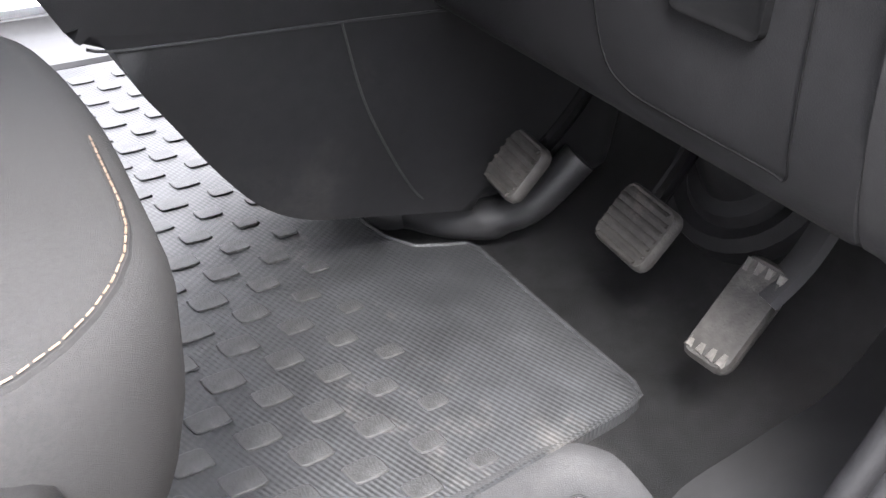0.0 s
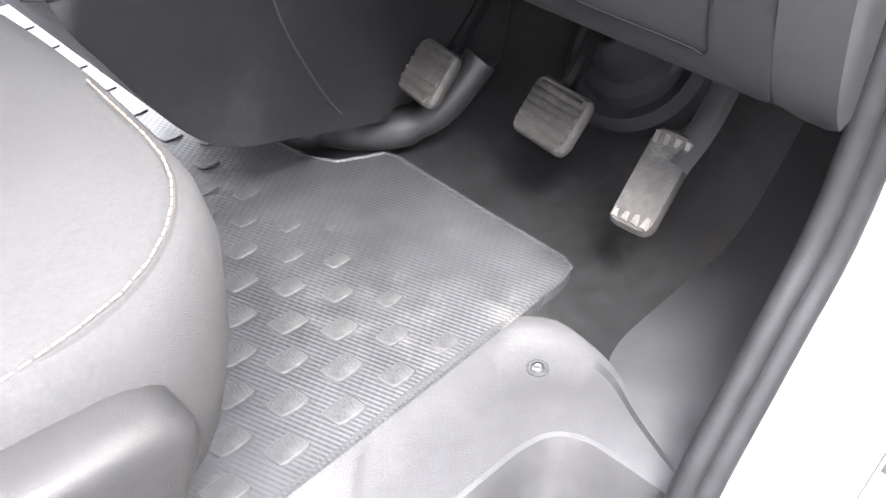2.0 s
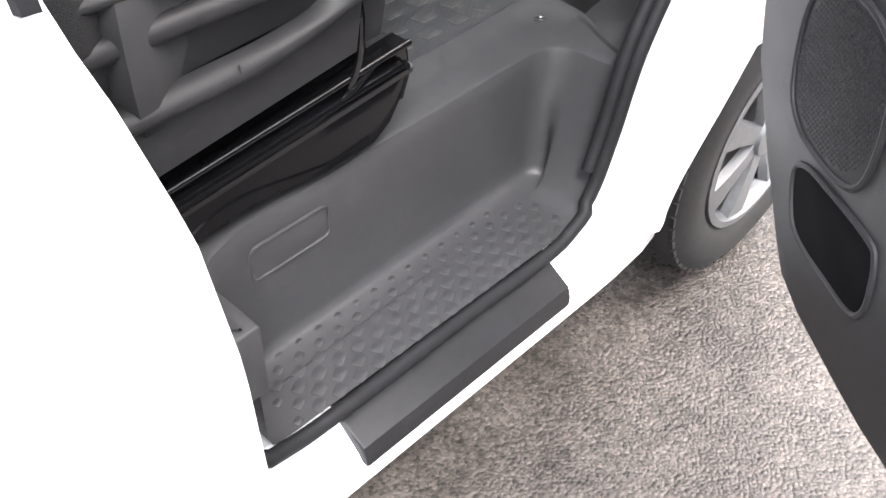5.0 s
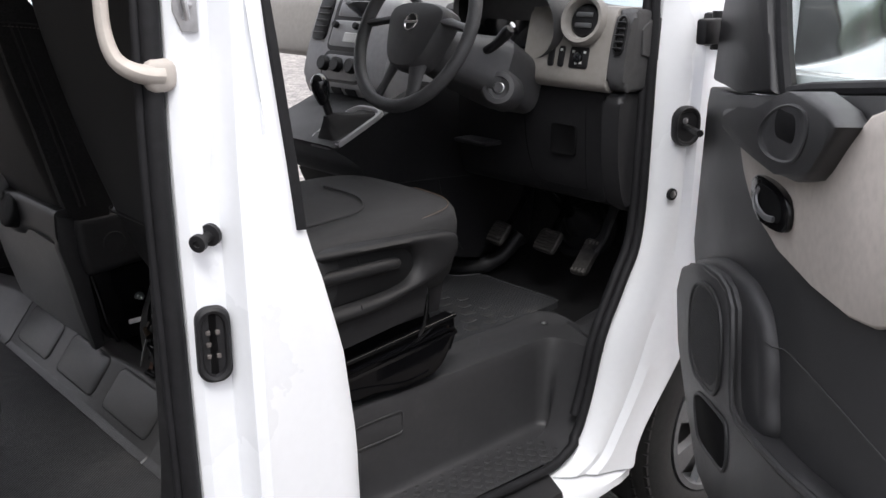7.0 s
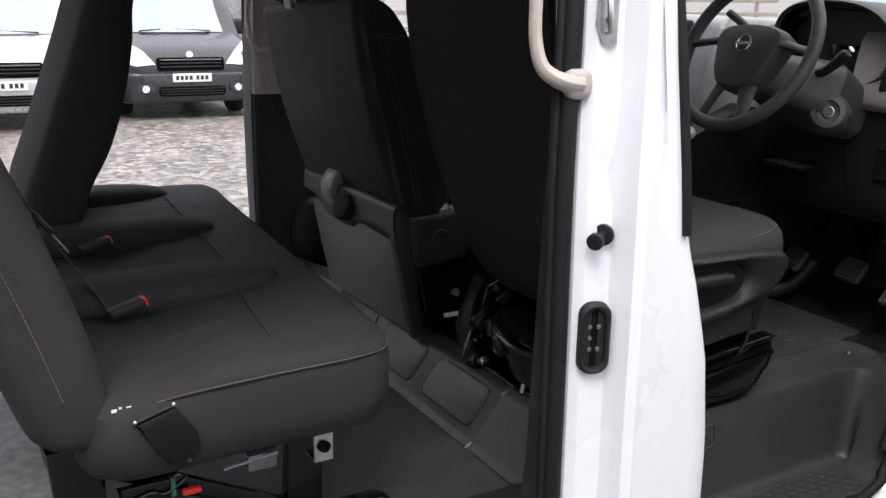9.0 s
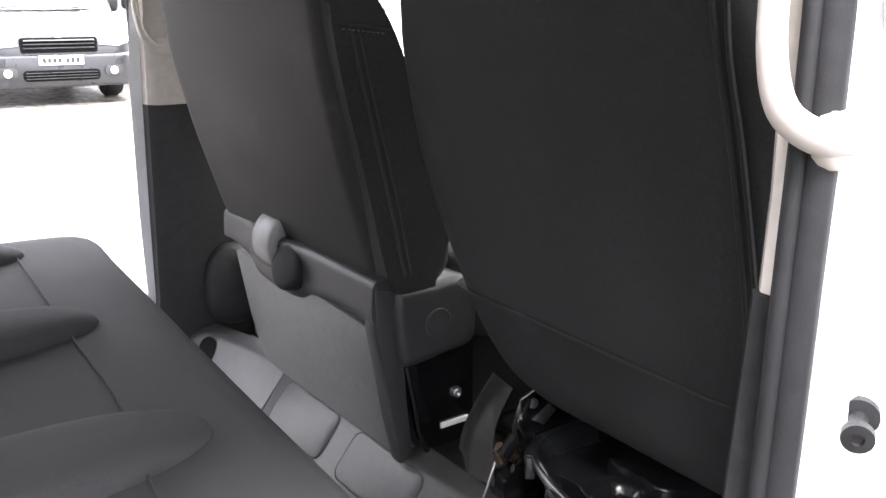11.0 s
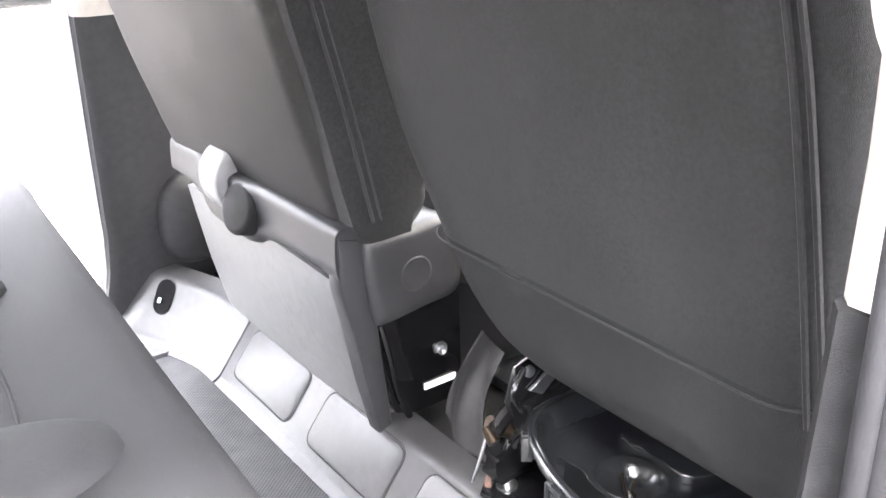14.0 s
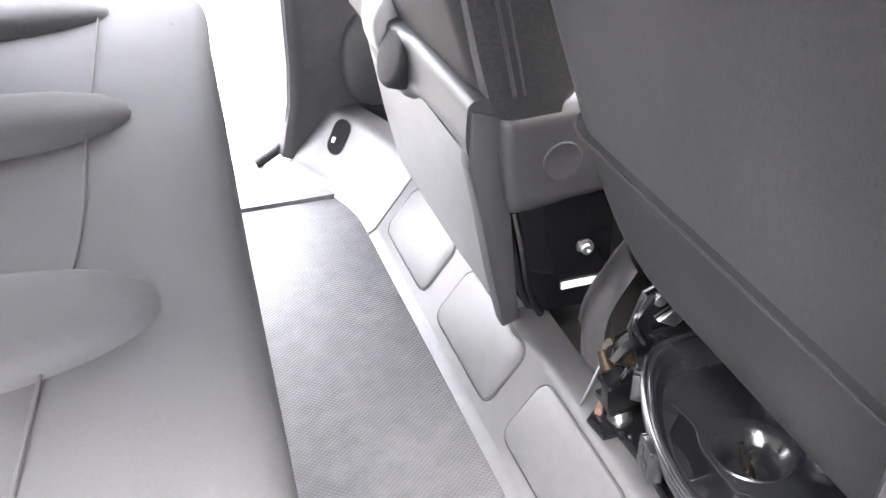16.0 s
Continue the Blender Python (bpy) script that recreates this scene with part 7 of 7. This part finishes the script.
sl = thing("plastic_sleeve", (0.13, -0.12, 0.70), "limp smoky grey plastic sleeve tucked by the seat rail", "sleeve")
bm = bmesh.new()
top, foot = [(0.145, -0.115, 0.890), (0.125, -0.165, 0.90), (0.110, -0.215, 0.905)], [(0.128, -0.052, 0.716), (0.112, -0.110, 0.703), (0.096, -0.185, 0.712)]
hem, head = smooth(foot, 5), smooth(top, 5)
rings = []
for i in range(11):
    t = i / 10
    rings.append([a.lerp(b, t) + Vector((0.010 * math.sin(j * 0.9 + 2.2 * t) * math.sin(math.pi * min(1, t + 0.15)) - 0.014 * math.sin(math.pi * t), 0.006 * math.sin(5 * t + j * 0.4), -0.006 * math.sin(math.pi * j / 10) * (1 - t))) for j, (a, b) in enumerate(zip(hem, head))])
skin(bm, rings, closed=False)
part("film", bm, M_SLEEVE, sl, angle=80)
bm = bmesh.new()
tube(bm, [r[0] for r in rings[::-1]] + rings[0], 0.0016, 6)
part("hem", bm, M_SLEEVE, sl)

# ---- rear bench
rb = thing("rear_bench", (-0.62, 0.0, 0.571), "black cloth three-seat rear bench with tan edge stitching", "bench seat")
plan = [(x, y) for x, y, *_ in smooth([(-0.90, -0.70, 0), (-0.70, -0.712, 0), (-0.47, -0.712, 0), (-0.400, -0.695, 0), (-0.368, -0.64, 0), (-0.355, -0.50, 0), (-0.335, -0.15, 0), (-0.312, 0.20, 0), (-0.290, 0.55, 0), (-0.280, 0.70, 0), (-0.315, 0.765, 0), (-0.50, 0.785, 0), (-0.90, 0.785, 0), (-0.915, 0.4, 0), (-0.915, -0.4, 0)], 4, closed=True)]


def bench_shape(x, y, z, inset):
    """The plan drawn in by inset along straight lines to the bench's spine."""
    k = inset
    nx = max(-0.61, x - k) if x > -0.61 else min(-0.61, x + k)
    ny = y - k * (1 if y > 0.6 else (-1 if y < -0.6 else 0))
    return (nx, ny, z)


bm = bmesh.new()
rings = []
for z, inset in ((0.845, 0.055), (0.835, 0.035), (0.850, 0.012), (0.90, 0.001), (0.96, 0.0), (0.982, 0.003), (0.996, 0.011), (1.005, 0.028), (1.008, 0.06), (1.005, 0.12), (1.000, 0.20)):
    rings.append([bench_shape(x, y, z - (0.02 if x + inset < -0.7 and z > 0.96 else 0), inset) for x, y in plan])
rings.append([(-0.61, max(-0.45, min(0.5, y)), 0.998) for x, y in plan])
skin(bm, rings, caps=False)
bm.faces.new([bm.verts.new(p) for p in rings[0]])
part("cushion", bm, M_FABRIC, rb, angle=60)
for y, w, l in ((-0.262, 0.170, 0.50), (0.195, 0.160, 0.50), (0.630, 0.140, 0.48)):
    bm = bmesh.new()
    lump(bm, l, w, 0.078, 0.78, 32, 14, m=pose(-0.680, y + 0.01, 1.003, 0, 1, 4))
    part("side_bolster", bm, M_FABRIC, rb, angle=60)
bm = bmesh.new()
tube(bm, smooth([(-0.455, 0.74, 1.0065), (-0.475, 0.40, 1.0068), (-0.492, 0.14, 1.0065), (-0.505, -0.10, 1.006), (-0.543, -0.33, 1.0045), (-0.565, -0.50, 1.004), (-0.58, -0.66, 1.006)], 8), 0.0022, 6)
part("seam", bm, M_FABRIC, rb)
edge = smooth([(-0.865, -0.709, 0.960), (-0.75, -0.7125, 0.974), (-0.60, -0.7125, 0.980), (-0.47, -0.711, 0.982), (-0.403, -0.694, 0.982), (-0.370, -0.64, 0.982)], 6)
bm = bmesh.new()
tube(bm, edge, 0.0026, 6)
part("piping", bm, M_FABRIC, rb)
bm = bmesh.new()
stitches(bm, [p + Vector((0, -0.0034, 0.0030)) for p in edge], 0.0062, 0.0020, 0.0006)
part("stitching", bm, M_STITCH, rb, "tan stitching")
rows = [(0.905, -0.955, 0.09, -0.69, -0.30), (0.93, -0.980, 0.125, -0.705, -0.285), (1.00, -1.005, 0.14, -0.715, -0.28), (1.14, -1.052, 0.15, -0.715, -0.28), (1.35, -1.125, 0.15, -0.712, -0.28), (1.55, -1.20, 0.14, -0.70, -0.29), (1.64, -1.23, 0.11, -0.66, -0.33)]
bm = bmesh.new()
skin(bm, back_rings(rows, 0.05))
part("backrest", bm, M_FABRIC, rb, angle=60)
bm = bmesh.new()
stitches(bm, smooth([(r[1] + r[2] * 0.52, -0.7165, r[0]) for r in rows[2:6]], 6), 0.0062, 0.0028, 0.0007)
part("stitching", bm, M_STITCH, rb, "tan stitching")
rows = [(0.995, -0.834, 0.087, 0.31, 0.67), (1.03, -0.854, 0.127, 0.28, 0.7), (1.1, -0.854, 0.15, 0.28, 0.7), (1.2, -0.815, 0.165, 0.28, 0.7), (1.32, -0.77, 0.161, 0.28, 0.7), (1.45, -0.721, 0.139, 0.28, 0.7), (1.55, -0.687, 0.114, 0.28, 0.7), (1.66, -0.65, 0.114, 0.28, 0.7), (1.74, -0.614, 0.084, 0.31, 0.67), (1.78, -0.589, 0.054, 0.31, 0.67)]
bm = bmesh.new()
skin(bm, back_rings(rows, 0.045))
part("backrest", bm, M_FABRIC, rb, "tipped-forward black cloth backrest", angle=60)
bm = bmesh.new()
prism(bm, [(-0.835, 0.947), (-0.775, 0.965), (-0.742, 0.915), (-0.738, 0.885), (-0.755, 0.863), (-0.785, 0.868), (-0.812, 0.905)], "y", -0.732, -0.712, 0.004)
part("side_clip", bm, M_GLOSS, rb, "black plastic side clip")
bm = bmesh.new()
tube(bm, [(-0.836, -0.728, 0.951), (-0.776, -0.728, 0.969)], 0.003, 8)
part("clip_edge", bm, M_GREY, rb)
for p in ((-0.836, -0.729, 0.952), (-0.777, -0.729, 0.970)):
    bm = bmesh.new()
    lump(bm, 0.008, 0.008, 0.008, 1.0, 10, 6, m=Matrix.Translation(p))
    part("clip_pin", bm, M_STEEL, rb, "bright steel pin")
bm = bmesh.new()
lathe(bm, [(0.004, 0), (0.0035, 0.002), (0.001, 0.002)], 10, frame_to((-0.758, -0.732, 0.872), (1, 0, 0), (0, -1, 0)))
part("clip_rivet", bm, M_GREY, rb)
bm = bmesh.new()
for k, (w, h) in enumerate(((0.008, 0.004), (0.004, 0.007), (0.007, 0.006))):
    box(bm, -0.866 + 0.011 * k, -0.866 + 0.011 * k + w, -0.7150, -0.7120, 0.968, 0.968 + h, 0.0, 1)
part("care_label", bm, M_LABEL, rb, "white printed marks")
for y in (-0.55, 0.52):
    bm = bmesh.new()
    prism(bm, [(-0.545, 0.575), (-0.470, 0.575), (-0.465, 0.84), (-0.530, 0.84)], "y", y - 0.018, y + 0.018, 0.005)
    part("front_leg", bm, M_GLOSS, rb, "black steel leg")
    bm = bmesh.new()
    prism(bm, [(-0.50, 0.60), (-0.50, 0.635), (-0.82, 0.80), (-0.84, 0.77)], "y", y - 0.010, y + 0.010, 0.004)
    part("brace", bm, M_GLOSS, rb)
    bm = bmesh.new()
    prism(bm, [(-0.93, 0.575), (-0.86, 0.575), (-0.86, 0.85), (-0.95, 0.85)], "y", y - 0.018, y + 0.018, 0.005)
    part("rear_leg", bm, M_GLOSS, rb)
    bm = bmesh.new()
    box(bm, -0.96, -0.34, y - 0.035, y + 0.035, 0.571, 0.590, 0.006)
    skin(bm, [[(-0.375 + a, y + b, h) for a, b in rrect(0.11 * k, 0.07 * k, 0.03 * k, 4)] for k, h in ((1.05, 0.572), (1.0, 0.600), (0.8, 0.606))])
    part("foot_rail", bm, M_GLOSS, rb)
bm = bmesh.new()
box(bm, -0.95, -0.45, -0.56, 0.54, 0.815, 0.845, 0.008)
part("under_frame", bm, M_GLOSS, rb)
# steelwork and belt fittings hung under the cushion
bm = bmesh.new()
box(bm, -0.515, -0.478, -0.645, -0.640, 0.765, 0.832, 0.001, 1)
box(bm, -0.515, -0.478, -0.640, -0.600, 0.765, 0.770, 0.001, 1)
part("bracket", bm, M_STEEL, rb, "bright zinc bracket")
# a black lump on the bracket paints the shade of its slot
bm = bmesh.new()
lump(bm, 0.026, 0.010, 0.022, 0.8, 14, 8, m=pose(-0.497, -0.648, 0.795, 0, 30, 0))
part("bracket_slot_shade", bm, M_DEEP, rb)
bm = bmesh.new()
box(bm, -0.640, -0.588, -0.655, -0.625, 0.782, 0.812, 0.003)
tube(bm, [(-0.680, -0.645, 0.794), (-0.588, -0.660, 0.812)], 0.0035, 8)
part("latch_plate", bm, M_ALLOY, rb, "grey steel latch plate")
bm = bmesh.new()
box(bm, -0.845, -0.735, -0.620, -0.560, 0.752, 0.760, 0.002)
box(bm, -0.845, -0.735, -0.622, -0.616, 0.752, 0.786, 0.002)
tube(bm, smooth([(-0.84, -0.626, 0.760), (-0.80, -0.628, 0.772), (-0.775, -0.626, 0.764), (-0.74, -0.626, 0.784)], 4), 0.003, 6)
part("fitting_tray", bm, M_GLOSS, rb)
bm = bmesh.new()
box(bm, -0.766, -0.758, -0.628, -0.622, 0.755, 0.790, 0.001, 1)
part("tag", bm, M_GREEN, rb, "green plastic tag")
bm = bmesh.new()
box(bm, -0.750, -0.718, -0.640, -0.628, 0.758, 0.768, 0.002, 1)
part("release_tab", bm, M_RED, rb, "red plastic release tab")
for (x, y, z), n in (((-0.765, -0.368, 1.010), 1), ((-0.735, 0.112, 1.010), 1)):
    bk = thing("belt_buckle", (x, y, z - 0.02), "black seat belt buckle with a red release button", "buckle", "bench buckles")
    bm = bmesh.new()
    mb = pose(x, y, z + 0.004, 0, -12, 10)
    box(bm, -0.040, 0.030, -0.015, 0.015, -0.010, 0.010, 0.005, 2, mb)
    part("case", bm, M_BLACK, bk)
    bm = bmesh.new()
    box(bm, 0.024, 0.034, -0.012, 0.012, -0.008, 0.009, 0.002, 1, mb)
    part("button", bm, M_RED, bk, "red release button")
sb = thing("seat_belt", (-0.86, -0.26, 1.0), "black seat belt webbing hanging with a steel tongue", "seat belt")
bm = bmesh.new()
path = smooth([(-1.05, -0.30, 1.62), (-0.985, -0.285, 1.40), (-0.905, -0.265, 1.19), (-0.84, -0.28, 1.08), (-0.80, -0.33, 1.015)], 6)
skin(bm, [[p + Vector((0, d, 0)) for d in (-0.022, 0.022)] + [p + Vector((-0.002, d, -0.002)) for d in (0.022, -0.022)] for p in path])
part("webbing", bm, M_WEB, sb)
bm = bmesh.new()
tm2 = frame_to((-0.892, -0.262, 1.165), (0.55, 0, -0.83), (0.8, 0.1, 0.55))
skin(bm, [[(a, b, h) for a, b in rrect(0.055 * k, 0.06 * k, 0.012 * k, 3)] for k, h in ((1, 0.0), (1, 0.006), (0.8, 0.008))])
bmesh.ops.transform(bm, matrix=tm2, verts=bm.verts)
part("tongue_grip", bm, M_BLACK, sb)
bm = bmesh.new()
box(bm, 0.025, 0.075, -0.012, 0.012, 0.001, 0.004, 0.001, 1, tm2)
part("tongue", bm, M_STEEL, sb, "steel tongue")
an = thing("floor_anchor", (-1.15, 0.05, 0.571), "round dark anchor hole with a metal ring in the floor", "anchor")
bm = bmesh.new()
tube(bm, [(-1.15 + 0.04 * math.cos(a), 0.05 + 0.04 * math.sin(a), 0.575) for a in (2 * math.pi * i / 24 for i in range(24))], 0.007, 8, closed=True)
part("ring", bm, M_STEEL, an)
# dark disc laid on the floor, painting the shade of the anchor hole
bm = bmesh.new()
lathe(bm, [(0.036, 0.0), (0.034, 0.003), (0.001, 0.003)], 20, pose(-1.15, 0.05, 0.5715))
part("hole_shade", bm, M_INK, an)


# ================================================================ THE YARD
def parked_van(at, turn, paint, label, drop=0.0):
    """A panel van nose-on: body with bonnet and bumper, lamps, grille, plate, screen, wipers, mirrors and wheels."""
    v = thing("parked_van", (at[0], at[1], drop), label, "van", "vans parked across the yard")
    v.rotation_euler = (0, 0, radians(turn))
    m = Matrix.Translation((at[0], at[1], drop)) @ Matrix.Rotation(radians(turn), 4, "Z")

    def vp(name, b, mat, lab="", par=None, angle=38):
        bmesh.ops.transform(b, matrix=m, verts=b.verts)
        ob = mesh_object(name, b, mat, angle)
        ob.parent = par or v
        ob.matrix_parent_inverse = m.inverted() if par is None else (m @ Matrix.Identity(4)).inverted()
        if lab:
            ob["label"] = lab
        return ob

    # local: x across, y back from the nose, z up
    def ring(y, w, z0, z1, r=0.12):
        return [(px, y, (z0 + z1) / 2 + pz) for px, pz in rrect(w, z1 - z0, r, 4)]
    b = bmesh.new()
    skin(b, [ring(0.03, 1.30, 0.30, 0.70, 0.12), ring(0.07, 1.56, 0.27, 0.80, 0.13), ring(0.16, 1.74, 0.25, 0.90, 0.14), ring(0.40, 1.86, 0.24, 0.985, 0.14), ring(0.80, 1.89, 0.24, 1.09, 0.14), ring(1.05, 1.89, 0.24, 1.14, 0.12)])
    vp("bonnet", b, paint, angle=45)
    b = bmesh.new()
    skin(b, [ring(1.00, 1.88, 0.24, 1.12, 0.12), ring(1.25, 1.88, 0.24, 1.35, 0.14), ring(1.75, 1.80, 0.24, 1.80, 0.18), ring(2.10, 1.78, 0.24, 1.92, 0.2), ring(3.0, 1.80, 0.24, 1.94, 0.2), ring(4.8, 1.80, 0.24, 1.92, 0.2)])
    vp("body", b, paint, angle=45)
    b = bmesh.new()
    skin(b, [[(x * (0.76 - 0.06 * t), 1.02 + 0.72 * t - 0.10 * (1 - x * x) * 1.0, 1.125 + 0.66 * t) for x in np.linspace(-1, 1, 11)] for t in np.linspace(0.02, 0.98, 7)], closed=False)
    vp("windscreen", b, M_VANGLASS, angle=60)
    b = bmesh.new()
    skin(b, [ring(-0.01, 1.30, 0.28, 0.62, 0.06), ring(0.02, 1.58, 0.25, 0.645, 0.06), ring(0.12, 1.76, 0.24, 0.65, 0.06), ring(0.40, 1.905, 0.235, 0.65, 0.06), ring(0.60, 1.91, 0.24, 0.64, 0.06)])
    vp("bumper", b, paint, angle=45)
    b = bmesh.new()
    skin(b, [[(x, 0.045 - o - 0.01 * (1 - (x / 0.44) ** 2), 0.775 + z - 0.02 * (x / 0.44) ** 2) for x, z in rrect(0.90 * k, 0.18 * k, 0.03, 4)] for k, o in ((1.0, -0.03), (1.0, 0.02), (0.9, 0.022))])
    vp("grille", b, M_DEEP)
    for k in range(3):
        b = bmesh.new()
        box(b, -0.41, 0.41, 0.002, 0.035, 0.725 + 0.046 * k - 0.008, 0.725 + 0.046 * k + 0.008, 0.003, 1)
        vp("grille_bar", b, M_ALLOY if k == 2 else M_GREY)
    b = bmesh.new()
    skin(b, [[(x, -0.022 - o, 0.40 + z) for x, z in rrect(0.90 * k, 0.13 * k, 0.05, 4)] for k, o in ((1.0, -0.03), (1.0, 0.006), (0.92, 0.008))])
    vp("lower_grille", b, M_DEEP)
    for k in range(3):
        b = bmesh.new()
        box(b, -0.42, 0.42, -0.042, -0.015, 0.365 + 0.034 * k - 0.005, 0.365 + 0.034 * k + 0.005, 0.002, 1)
        vp("grille_bar", b, M_GREY)
    b = bmesh.new()
    box(b, -0.26, 0.26, -0.036, -0.008, 0.525, 0.636, 0.004, 1)
    vp("number_plate", b, M_PLATE, "white number plate")
    for k in range(7):
        x = -0.20 + 0.060 * k + (0.03 if k > 3 else 0)
        b = bmesh.new()
        box(b, x - 0.02, x + 0.02, -0.0395, -0.035, 0.552, 0.610, 0, 1)
        vp("plate_bar", b, M_INK)
    b = bmesh.new()
    lathe(b, [(0.05, 0.0), (0.045, 0.012), (0.02, 0.016), (0.001, 0.016)], 16, frame_to((0, 0.105, 0.875), (1, 0, 0), (0, -1, 0.4)))
    vp("badge", b, M_CHROME)
    for s in (-1, 1):
        b = bmesh.new()
        pts = [(0.47, 0.085, 0.735), (0.72, 0.10, 0.715), (0.885, 0.21, 0.765), (0.952, 0.43, 0.90), (0.952, 0.64, 1.06), (0.82, 0.45, 1.035), (0.62, 0.16, 0.915)]
        skin(b, [[(s * x, y + o, z + o2) for x, y, z in pts] for o, o2 in ((0.08, -0.02), (-0.060, 0.020), (-0.072, 0.024))])
        vp("headlamp", b, M_LAMP, "clear headlamp")
        b = bmesh.new()
        skin(b, [[(s * (0.62 + x), -0.034 + 0.20 * max(0.0, x) + 0.02 * x - o, 0.44 + z) for x, z in rrect(0.22 * k, 0.12 * k, 0.05, 4)] for k, o in ((1.0, -0.05), (1.0, 0.006), (0.9, 0.008))])
        vp("fog_lamp_recess", b, M_INK)
        b = bmesh.new()
        lathe(b, [(0.048, -0.02), (0.048, 0.008), (0.040, 0.012), (0.036, 0.004), (0.001, 0.008)], 20, frame_to((s * 0.62, -0.042, 0.44), (1, 0, 0), (s * 0.25, -1, 0)))
        vp("fog_lamp", b, M_LAMP, "round fog lamp")
        b = bmesh.new()
        lump(b, 0.20, 0.14, 0.24, 0.6, 16, 8, m=pose(s * 1.00, 1.38, 1.20))
        vp("door_mirror", b, M_BLACK, angle=60)
        b = bmesh.new()
        tube(b, [(s * 0.50, 0.98, 1.155), (s * 0.10 - 0.1, 0.985, 1.175)], 0.010, 6)
        vp("wiper", b, M_BLACK)
        b = bmesh.new()
        prism(b, [(1.30, 1.18), (1.75, 1.66), (2.5, 1.68), (2.5, 1.16)], "x", s * 0.905, s * 0.915, 0.004, 1)
        vp("side_window", b, M_VANGLASS)
        for y in (0.92, 3.9):
            b = bmesh.new()
            mw = Matrix.Translation((s * 0.80, y, 0.32)) @ Euler((0, radians(90 * s), 0)).to_matrix().to_4x4()
            lathe(b, [(0.20, -0.10), (0.29, -0.11), (0.32, -0.07), (0.32, 0.07), (0.29, 0.115), (0.21, 0.12), (0.20, 0.10), (0.001, 0.09)], 32, mw)
            vp("wheel", b, M_TYRE)
            b = bmesh.new()
            lathe(b, [(0.205, 0.095), (0.19, 0.120), (0.06, 0.10), (0.05, 0.12), (0.001, 0.12)], 24, mw)
            vp("wheel_trim", b, M_ALLOY)
    return v


parked_van((2.40, 10.9), -3, M_VANDARK, "dark grey panel van parked nose-on on the gravel", -0.22)
parked_van((0.02, 10.4), -3, M_VANSILVER, "silver panel van with a silver bumper parked on the gravel", -0.21)
parked_van((4.85, 11.4), -3, M_VANSILVER, "silver panel van parked at the end of the row", -0.225)
parked_van((7.2, 3.6), -52, M_VANSILVER, "white-silver van parked ahead across the yard", -0.05)
parked_van((9.4, -1.0), -65, M_VANSILVER, "pale van parked ahead across the yard")

# fence along the far edge of the yard
fe = thing("fence", (4, 22, 0), "weathered wooden post and rail fence behind the vans", "fence")
for k in range(26):
    bm = bmesh.new()
    box(bm, -20 + 1.8 * k, -19.88 + 1.8 * k, 21.9, 22.0, -0.27, 1.5, 0.01, 1)
    part("post", bm, M_FENCE, fe)
for z in (0.4, 0.85, 1.3):
    bm = bmesh.new()
    box(bm, -20, 26, 21.86, 21.9, z, z + 0.13, 0.005, 1)
    part("rail", bm, M_FENCE, fe)


def tree(at, h, seed):
    t = thing("tree", (at[0], at[1], 0), "leafy green tree beyond the yard", "tree", "trees round the yard")
    rd = random.Random(seed)
    b = bmesh.new()
    tube(b, [(at[0], at[1], 0), (at[0] + 0.1, at[1], h * 0.3), (at[0], at[1] + 0.1, h * 0.7)], [0.22, 0.17, 0.07], 10)
    tips = []
    for k in range(14):
        a, z = rd.uniform(0, 6.28), h * rd.uniform(0.05, 0.62)
        tip = Vector((at[0] + math.cos(a) * h * 0.28, at[1] + math.sin(a) * h * 0.28, z + h * 0.2))
        tube(b, [(at[0], at[1], z), (Vector((at[0], at[1], z)) + tip) / 2 + Vector((0, 0, 0.15)), tip], [0.08, 0.05, 0.02], 6)
        tips.append(tip)
    part("trunk", b, M_BARK, t)
    vs, fs = [], []
    for k in range(4200):
        c = rd.choice(tips) + Vector((rd.gauss(0, h * 0.11), rd.gauss(0, h * 0.11), rd.gauss(0, h * 0.12)))
        d, e = Vector((rd.uniform(-1, 1), rd.uniform(-1, 1), rd.uniform(-1, 1))).normalized() * 0.13, Vector((rd.uniform(-1, 1), rd.uniform(-1, 1), rd.uniform(-1, 1))).normalized() * 0.07
        i = len(vs)
        vs += [c - d, c + e, c + d, c - e]
        fs.append((i, i + 1, i + 2, i + 3))
    me = bpy.data.meshes.new("crown")
    me.from_pydata(vs, [], fs)
    me.materials.append(M_LEAF)
    ob = new("crown", me)
    ob.parent = t
    ob.matrix_parent_inverse = Matrix.Translation(-Vector(t.location))
    ob["kind"] = "stuff"


for k, (x, y, h) in enumerate(((-13, -7, 6), (-16, -11, 7), (-11, -12, 6.5), (-18, -6, 7), (-14, -16, 7), (-21, -12, 8), (-10, -17, 7), (15.2, 6.6, 6), (16.2, 4.6, 6.5), (15.6, 2.6, 5.5), (17.5, 1.0, 6.5), (18.5, 5.8, 7), (16.5, -1.2, 6))):
    tree((x, y), h, k)
